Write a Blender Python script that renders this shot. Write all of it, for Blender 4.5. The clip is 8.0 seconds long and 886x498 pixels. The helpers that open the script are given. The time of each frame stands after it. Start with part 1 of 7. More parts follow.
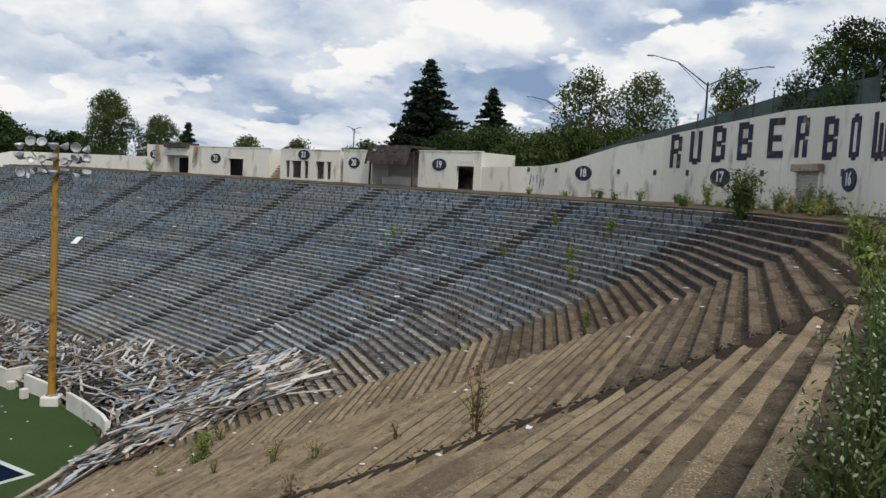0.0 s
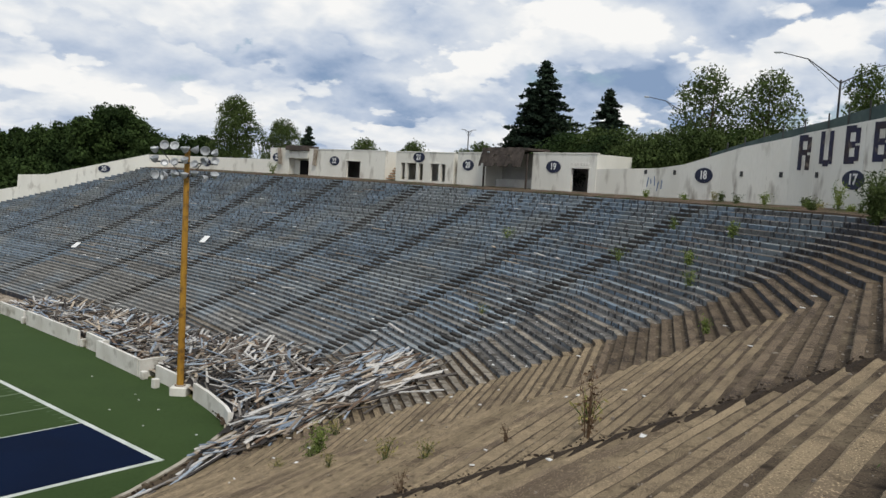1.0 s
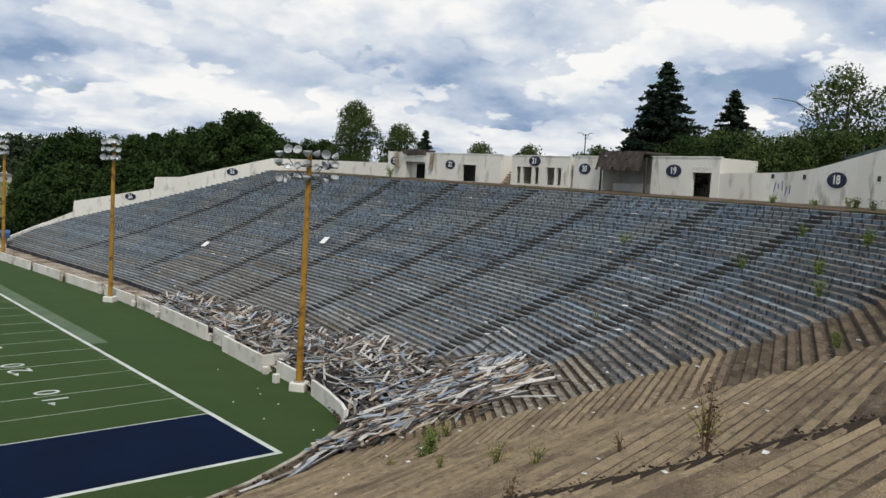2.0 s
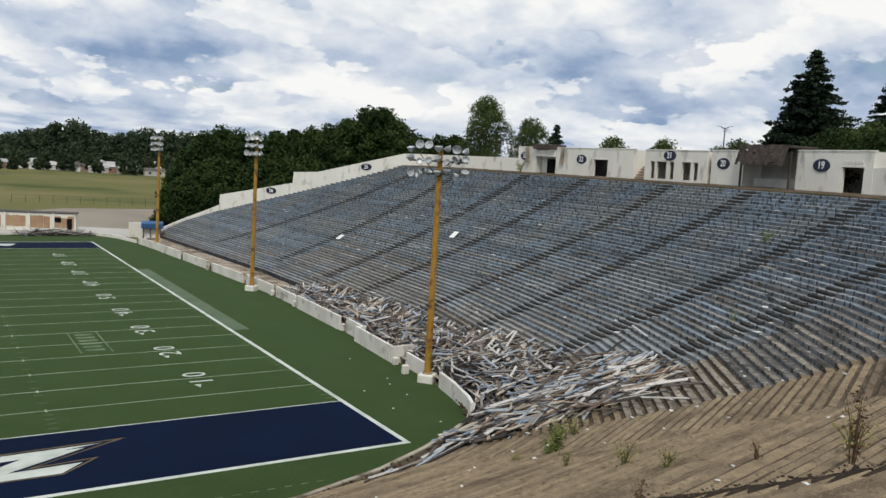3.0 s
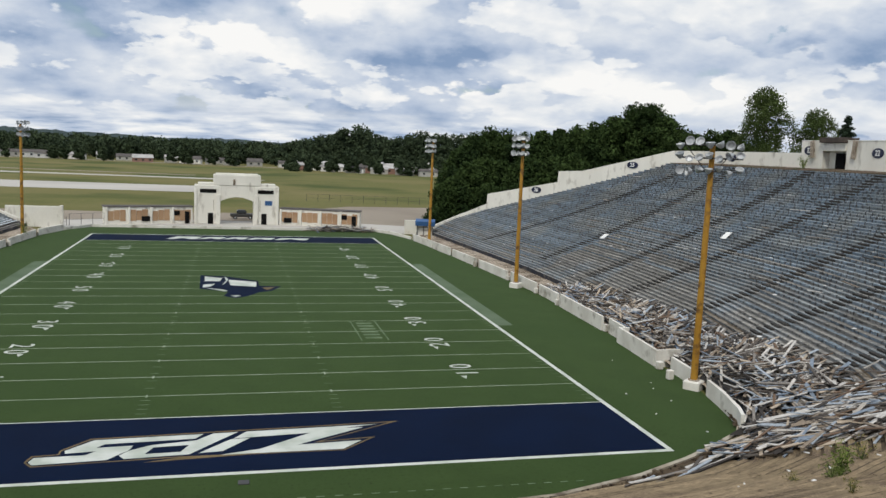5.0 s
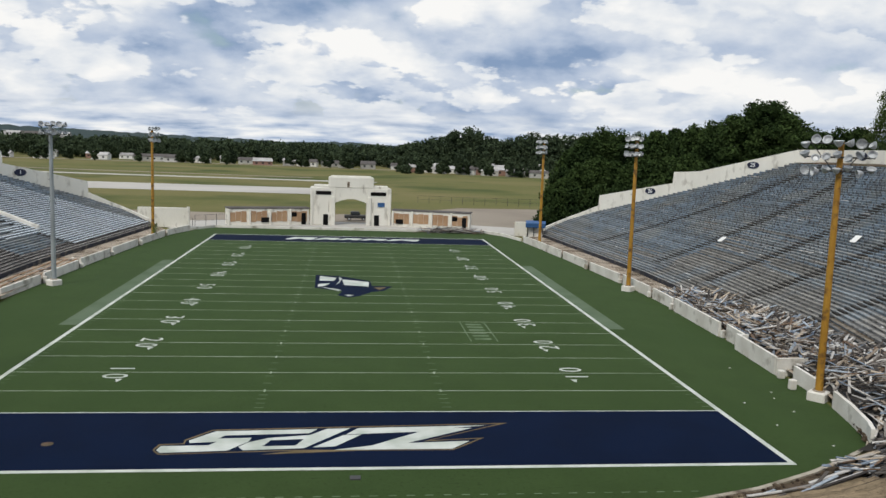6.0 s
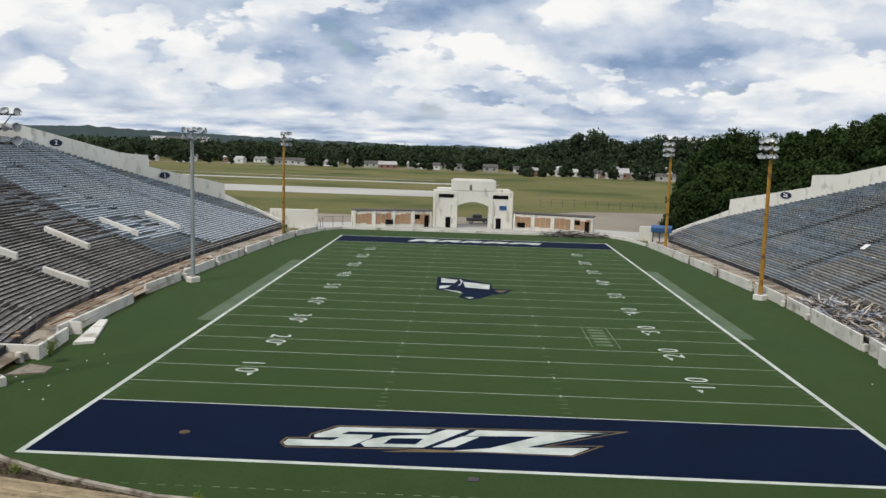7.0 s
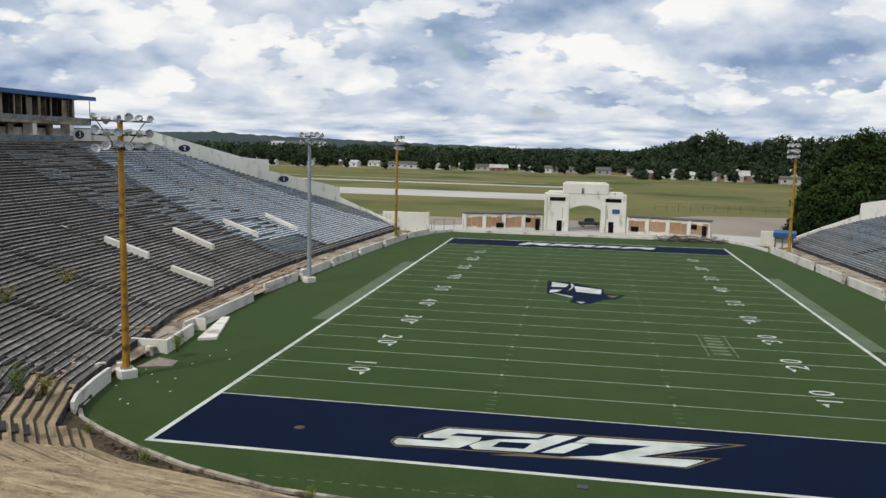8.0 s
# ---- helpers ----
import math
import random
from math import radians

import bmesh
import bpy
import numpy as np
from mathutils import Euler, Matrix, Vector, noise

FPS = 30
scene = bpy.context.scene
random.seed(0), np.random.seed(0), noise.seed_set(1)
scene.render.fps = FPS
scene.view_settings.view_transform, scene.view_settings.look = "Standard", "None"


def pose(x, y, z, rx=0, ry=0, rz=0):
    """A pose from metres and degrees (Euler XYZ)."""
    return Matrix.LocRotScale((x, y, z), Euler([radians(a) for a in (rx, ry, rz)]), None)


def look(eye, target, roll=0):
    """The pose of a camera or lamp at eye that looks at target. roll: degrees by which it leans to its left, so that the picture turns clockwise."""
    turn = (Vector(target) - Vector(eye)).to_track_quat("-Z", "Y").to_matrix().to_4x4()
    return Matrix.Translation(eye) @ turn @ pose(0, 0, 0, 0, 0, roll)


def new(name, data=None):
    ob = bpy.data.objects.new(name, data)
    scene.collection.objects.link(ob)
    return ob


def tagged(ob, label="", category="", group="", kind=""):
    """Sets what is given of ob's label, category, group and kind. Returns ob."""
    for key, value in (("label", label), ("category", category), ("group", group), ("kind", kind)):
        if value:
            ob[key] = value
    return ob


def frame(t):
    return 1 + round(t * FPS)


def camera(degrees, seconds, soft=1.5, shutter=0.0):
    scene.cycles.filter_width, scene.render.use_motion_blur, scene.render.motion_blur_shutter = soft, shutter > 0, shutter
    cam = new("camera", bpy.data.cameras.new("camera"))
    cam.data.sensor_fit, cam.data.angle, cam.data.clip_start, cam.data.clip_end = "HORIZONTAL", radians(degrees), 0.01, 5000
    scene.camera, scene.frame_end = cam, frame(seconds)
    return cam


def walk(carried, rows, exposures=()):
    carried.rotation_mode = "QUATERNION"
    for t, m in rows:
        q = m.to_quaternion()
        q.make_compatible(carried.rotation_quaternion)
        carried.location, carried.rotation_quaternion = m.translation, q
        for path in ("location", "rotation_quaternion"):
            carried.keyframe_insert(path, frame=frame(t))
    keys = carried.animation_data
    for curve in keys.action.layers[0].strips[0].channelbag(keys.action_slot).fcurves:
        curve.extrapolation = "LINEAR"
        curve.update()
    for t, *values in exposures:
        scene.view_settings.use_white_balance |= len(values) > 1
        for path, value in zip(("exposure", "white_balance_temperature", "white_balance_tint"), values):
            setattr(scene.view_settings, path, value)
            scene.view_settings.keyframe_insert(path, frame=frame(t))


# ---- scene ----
cam = camera(56.67, 8.0)
EYE = (-0.56, -51.27, 17.05)
# seconds, bearing from +y (clockwise), pitch, roll
TURNS = [
    (0.0, 57.46, -4.48, 3.19),
    (0.5, 53.81, -4.67, 3.30),
    (1.0, 49.59, -4.77, 3.29),
    (1.5, 45.60, -4.76, 3.40),
    (3.0, 32.64, -5.88, 3.48),
    (3.5, 27.57, -6.23, 3.42),
    (4.0, 22.97, -6.43, 3.40),
    (4.5, 18.46, -6.68, 2.93),
    (6.0, 6.62, -7.08, 1.94),
    (6.5, 2.50, -7.06, 1.82),
    (7.0, -1.89, -7.13, 1.69),
    (7.5, -5.99, -7.22, 1.42),
    (8.0, -9.64, -7.11, 1.29),
]
walk(cam, [(t, pose(*EYE, 90 + p, 0, -b) @ pose(0, 0, 0, 0, 0, r)) for t, b, p, r in TURNS])

# ---- world and sun ----
SUN_AZ, SUN_EL = 215.0, 52.0   # bearing from +y clockwise, height
world = bpy.data.worlds.new("sky")
scene.world = world
world.use_nodes = True
wn, wl = world.node_tree.nodes, world.node_tree.links
wn.clear()


def wnode(kind, **vals):
    n = wn.new(kind)
    for key, v in vals.items():
        n.inputs[key].default_value = v
    return n


sky = wn.new("ShaderNodeTexSky")
sky.sky_type, sky.sun_disc = "NISHITA", False
sky.sun_elevation, sky.sun_rotation = radians(SUN_EL), radians(SUN_AZ)
coord = wn.new("ShaderNodeTexCoord")
sep = wn.new("ShaderNodeSeparateXYZ")
wl.new(coord.outputs["Generated"], sep.inputs[0])


def wmath(op, a, b=None, clamp=False):
    n = wn.new("ShaderNodeMath")
    n.operation, n.use_clamp = op, clamp
    for i, v in enumerate((a, b)):
        if v is None:
            continue
        if isinstance(v, (int, float)):
            n.inputs[i].default_value = v
        else:
            wl.new(v, n.inputs[i])
    return n.outputs[0]


up = wmath("MAXIMUM", sep.outputs[2], 0.0)
plan = wn.new("ShaderNodeVectorMath")
plan.operation = "MULTIPLY"
plan.inputs[1].default_value = (1.0, 1.0, 0.0)
wl.new(coord.outputs["Generated"], plan.inputs[0])


def spread_plan(k):
    """Directions laid out on a cloud layer; a small k packs the clouds towards the horizon."""
    n = wn.new("ShaderNodeVectorMath")
    n.operation = "SCALE"
    wl.new(plan.outputs[0], n.inputs[0])
    wl.new(wmath("DIVIDE", 1.0, wmath("ADD", up, k)), n.inputs["Scale"])
    return n.outputs[0]


def wnoise(vec, scale, detail, rough):
    n = wnode("ShaderNodeTexNoise", Scale=scale, Detail=detail, Roughness=rough)
    wl.new(vec, n.inputs["Vector"])
    return n


# far clouds pack together close to the horizon
low = wmath("SUBTRACT", 1.0, wmath("DIVIDE", up, 0.075), True)


def heaped(k, scale, rough, puffs):
    """Cloud thickness of one layer: broken noise with rounded heads."""
    vec = spread_plan(k)
    body = wnoise(vec, scale, 13.0, rough)
    warp = wn.new("ShaderNodeVectorMath")
    warp.operation = "MULTIPLY_ADD"
    warp.inputs[1].default_value = (0.22, 0.22, 0.22)
    wl.new(body.outputs["Color"], warp.inputs[0]), wl.new(vec, warp.inputs[2])
    heap = body.outputs[0]
    for size, weight in puffs:
        puff = wn.new("ShaderNodeTexVoronoi")
        puff.feature = "F1"
        puff.inputs["Scale"].default_value, puff.inputs["Detail"].default_value = size, 0.0
        wl.new(warp.outputs[0], puff.inputs["Vector"])
        heap = wmath("ADD", heap, wmath("MULTIPLY", wmath("SUBTRACT", 0.50, puff.outputs["Distance"]), weight))
    return heap


def fade(src, lo, hi):
    n = wn.new("ShaderNodeMapRange")
    n.interpolation_type = "SMOOTHSTEP"
    n.inputs[1].default_value, n.inputs[2].default_value = lo, hi
    wl.new(src, n.inputs[0])
    return n.outputs[0]


def cloud_tone(src):
    ramp_ = wn.new("ShaderNodeValToRGB")
    for place_, colour in ((0.32, (0.43, 0.51, 0.645, 1)), (0.54, (0.60, 0.655, 0.74, 1)), (0.72, (0.74, 0.77, 0.805, 1))):
        e = ramp_.color_ramp.elements.new(place_)
        e.color = colour
    ramp_.color_ramp.elements[0].position, ramp_.color_ramp.elements[0].color = 0.10, (0.23, 0.325, 0.49, 1)
    ramp_.color_ramp.elements[-1].position, ramp_.color_ramp.elements[-1].color = 0.97, (0.90, 0.895, 0.88, 1)
    wl.new(src, ramp_.inputs[0])
    return ramp_.outputs[0]


PUFFS_BACK, PUFFS_FRONT = ((5.0, 0.16), (12.0, 0.07)), ((5.5, 0.22), (13.0, 0.11), (30.0, 0.05))
broad = wnoise(spread_plan(0.36), 1.5, 3.0, 0.5).outputs[0]
back, back_up = heaped(0.40, 2.4, 0.56, PUFFS_BACK), heaped(0.425, 2.4, 0.56, PUFFS_BACK)
shade = wmath("ADD", wmath("MULTIPLY", wmath("SUBTRACT", back, back_up), 1.7), wmath("MULTIPLY", wmath("SUBTRACT", broad, 0.5), 1.9))
back_tone = cloud_tone(wmath("ADD", shade, 0.44))
front, front_up = heaped(0.34, 2.9, 0.55, PUFFS_FRONT), heaped(0.385, 2.9, 0.55, PUFFS_FRONT)
lit = wmath("MULTIPLY", wmath("SUBTRACT", front, front_up), 1.9)
thick = wmath("MULTIPLY", wmath("SUBTRACT", front, 0.52), -0.9)
front_tone = cloud_tone(wmath("ADD", wmath("ADD", lit, thick), wmath("ADD", wmath("MULTIPLY", wmath("SUBTRACT", broad, 0.5), 1.3), 0.65)))
bank = wnoise(spread_plan(0.13), 1.9, 9.0, 0.52).outputs[0]
bank_tone = cloud_tone(wmath("ADD", wmath("MULTIPLY", wmath("SUBTRACT", bank, 0.5), 2.6), 0.50))


def wmix(fac, a, b):
    n = wn.new("ShaderNodeMix")
    n.data_type = "RGBA"
    wl.new(fac, n.inputs[0]), wl.new(a, n.inputs[6]), wl.new(b, n.inputs[7])
    return n.outputs[2]


cloud = wmix(fade(front, 0.475, 0.525), back_tone, front_tone)
cloud = wmix(fade(low, 0.15, 0.95), cloud, bank_tone)
cover = wmath("MAXIMUM", wmath("MAXIMUM", fade(back, 0.30, 0.40), fade(front, 0.475, 0.525)), wmath("MULTIPLY", low, 1.6, True))
skyb = wnode("ShaderNodeBackground", Strength=0.085)
wl.new(sky.outputs[0], skyb.inputs[0])
cloudb = wnode("ShaderNodeBackground", Strength=1.0)
wl.new(cloud, cloudb.inputs[0])
mixs = wn.new("ShaderNodeMixShader")
wl.new(cover, mixs.inputs[0])
wl.new(skyb.outputs[0], mixs.inputs[1]), wl.new(cloudb.outputs[0], mixs.inputs[2])
wout = wn.new("ShaderNodeOutputWorld")
wl.new(mixs.outputs[0], wout.inputs[0])

sun = new("sun", bpy.data.lights.new("sun", "SUN"))
sun.data.energy, sun.data.angle, sun.data.color = 2.0, radians(10), (1.0, 0.95, 0.86)
sa, se = radians(SUN_AZ), radians(SUN_EL)
sun.matrix_world = look((0, 0, 60), (-math.sin(sa) * math.cos(se), -math.cos(sa) * math.cos(se), 60 - math.sin(se)))
scene.view_settings.exposure = 0.07

# ---- materials ----


def material(name, base, second=None, rough=0.85, fine=9.0, coarse=0.35, amount=0.5, bump=0.25, metal=0.0, stain=None, stain_amount=0.0, stain_scale=0.12, per_object=0.0, stretch=(1, 1, 1), speckle=0.0, patch=None, scuff=None):
    """Grain and broad wear on a base colour; stain: a third colour in uneven patches."""
    m = bpy.data.materials.new(name)
    m.use_nodes = True
    nt, ln = m.node_tree.nodes, m.node_tree.links
    bsdf = nt["Principled BSDF"]
    bsdf.inputs["Roughness"].default_value = rough
    bsdf.inputs["Specular IOR Level"].default_value = 0.06 if rough > 0.7 else 0.35
    bsdf.inputs["Metallic"].default_value = metal
    tc = nt.new("ShaderNodeTexCoord")
    mp = nt.new("ShaderNodeMapping")
    mp.inputs["Scale"].default_value = stretch
    geo = nt.new("ShaderNodeNewGeometry")
    ln.new(geo.outputs["Position"], mp.inputs["Vector"])

    def tex(scale, detail=5.0):
        n = nt.new("ShaderNodeTexNoise")
        n.inputs["Scale"].default_value, n.inputs["Detail"].default_value = scale, detail
        ln.new(mp.outputs[0], n.inputs["Vector"])
        return n

    def ramp(src, lo, hi):
        r = nt.new("ShaderNodeMapRange")
        r.inputs[1].default_value, r.inputs[2].default_value = lo, hi
        ln.new(src, r.inputs[0])
        return r.outputs[0]

    def mix(fac, a, b):
        n = nt.new("ShaderNodeMix")
        n.data_type = "RGBA"
        if isinstance(fac, float):
            n.inputs[0].default_value = fac
        else:
            ln.new(fac, n.inputs[0])
        for i, v in ((6, a), (7, b)):
            if isinstance(v, tuple):
                n.inputs[i].default_value = (*v, 1)
            else:
                ln.new(v, n.inputs[i])
        return n.outputs[2]

    second = second or tuple(c * (1 - amount) for c in base)
    f, c = tex(fine), tex(coarse)
    col = mix(ramp(f.outputs[0], 0.35, 0.68), base, tuple(x * 0.6 + y * 0.4 for x, y in zip(base, second)))
    col = mix(ramp(c.outputs[0], 0.42, 0.66), col, second)
    if stain:
        s = tex(stain_scale, 8.0)
        col = mix(ramp(s.outputs[0], 0.62 - 0.3 * stain_amount, 0.78 - 0.3 * stain_amount), col, stain)
    if patch:
        # a second finish that shows in large worn areas
        col = mix(ramp(tex(0.16, 9.0).outputs[0], 0.47, 0.60), col, patch)
    if scuff:
        col = mix(ramp(tex(2.4, 9.0).outputs[0], 0.54, 0.66), col, scuff[0])
        col = mix(ramp(tex(3.7, 9.0).outputs[0], 0.58, 0.68), col, scuff[1])
    if speckle:
        sp = tex(55.0, 3.0)
        col = mix(ramp(sp.outputs[0], 0.56, 0.66), col, tuple(min(1.0, x * (1 + speckle)) for x in base))
        sq = tex(31.0, 3.0)
        col = mix(ramp(sq.outputs[0], 0.60, 0.68), col, tuple(x * (1 - 0.7 * speckle) for x in second))
        sr = tex(4.5, 6.0)
        col = mix(ramp(sr.outputs[0], 0.56, 0.72), col, tuple(x * 0.62 for x in second))
    if per_object:
        info = nt.new("ShaderNodeObjectInfo")
        hsv = nt.new("ShaderNodeHueSaturation")
        r = nt.new("ShaderNodeMapRange")
        r.inputs[3].default_value, r.inputs[4].default_value = 1 - per_object, 1 + per_object
        ln.new(info.outputs["Random"], r.inputs[0])
        ln.new(r.outputs[0], hsv.inputs["Value"])
        ln.new(col, hsv.inputs["Color"])
        col = hsv.outputs[0]
    ln.new(col, bsdf.inputs["Base Color"])
    if bump:
        b = nt.new("ShaderNodeBump")
        b.inputs["Strength"].default_value, b.inputs["Distance"].default_value = bump, 0.02
        ln.new(f.outputs[0], b.inputs["Height"])
        ln.new(b.outputs[0], bsdf.inputs["Normal"])
    return m


def leaf_material(name, base, second):
    m = material(name, base, second, rough=0.8, fine=0.8, coarse=0.12, bump=0.0)
    nt, ln = m.node_tree.nodes, m.node_tree.links
    bsdf = nt["Principled BSDF"]
    src = bsdf.inputs["Base Color"].links[0].from_socket
    geo = nt.new("ShaderNodeNewGeometry")
    r = nt.new("ShaderNodeMapRange")
    r.inputs[3].default_value, r.inputs[4].default_value = 0.80, 1.2
    ln.new(geo.outputs["Random Per Island"], r.inputs[0])
    hsv = nt.new("ShaderNodeHueSaturation")
    ln.new(r.outputs[0], hsv.inputs["Value"]), ln.new(src, hsv.inputs["Color"])
    ln.new(hsv.outputs[0], bsdf.inputs["Base Color"])
    return m


def island_material(name, colours, rough=0.8):
    """Colour picked per loose piece from a short ramp."""
    m = bpy.data.materials.new(name)
    m.use_nodes = True
    nt, ln = m.node_tree.nodes, m.node_tree.links
    bsdf = nt["Principled BSDF"]
    bsdf.inputs["Roughness"].default_value = rough
    bsdf.inputs["Specular IOR Level"].default_value = 0.12 if rough > 0.7 else 0.4
    geo = nt.new("ShaderNodeNewGeometry")
    info = nt.new("ShaderNodeObjectInfo")
    add = nt.new("ShaderNodeMath")
    add.operation = "ADD"
    ln.new(geo.outputs["Random Per Island"], add.inputs[0]), ln.new(info.outputs["Random"], add.inputs[1])
    fr = nt.new("ShaderNodeMath")
    fr.operation = "FRACT"
    ln.new(add.outputs[0], fr.inputs[0])
    rp = nt.new("ShaderNodeValToRGB")
    rp.color_ramp.interpolation = "CONSTANT"
    while len(rp.color_ramp.elements) < len(colours):
        rp.color_ramp.elements.new(0.5)
    for i, c in enumerate(colours):
        rp.color_ramp.elements[i].position = i / len(colours)
        rp.color_ramp.elements[i].color = (*c, 1)
    ln.new(fr.outputs[0], rp.inputs[0])
    nz = nt.new("ShaderNodeTexNoise")
    nz.inputs["Scale"].default_value = 6.0
    ln.new(geo.outputs["Position"], nz.inputs["Vector"])
    mr = nt.new("ShaderNodeMapRange")
    mr.inputs[3].default_value, mr.inputs[4].default_value = 0.6, 1.3
    ln.new(nz.outputs[0], mr.inputs[0])
    hsv = nt.new("ShaderNodeHueSaturation")
    ln.new(mr.outputs[0], hsv.inputs["Value"]), ln.new(rp.outputs[0], hsv.inputs["Color"])
    ln.new(hsv.outputs[0], bsdf.inputs["Base Color"])
    return m


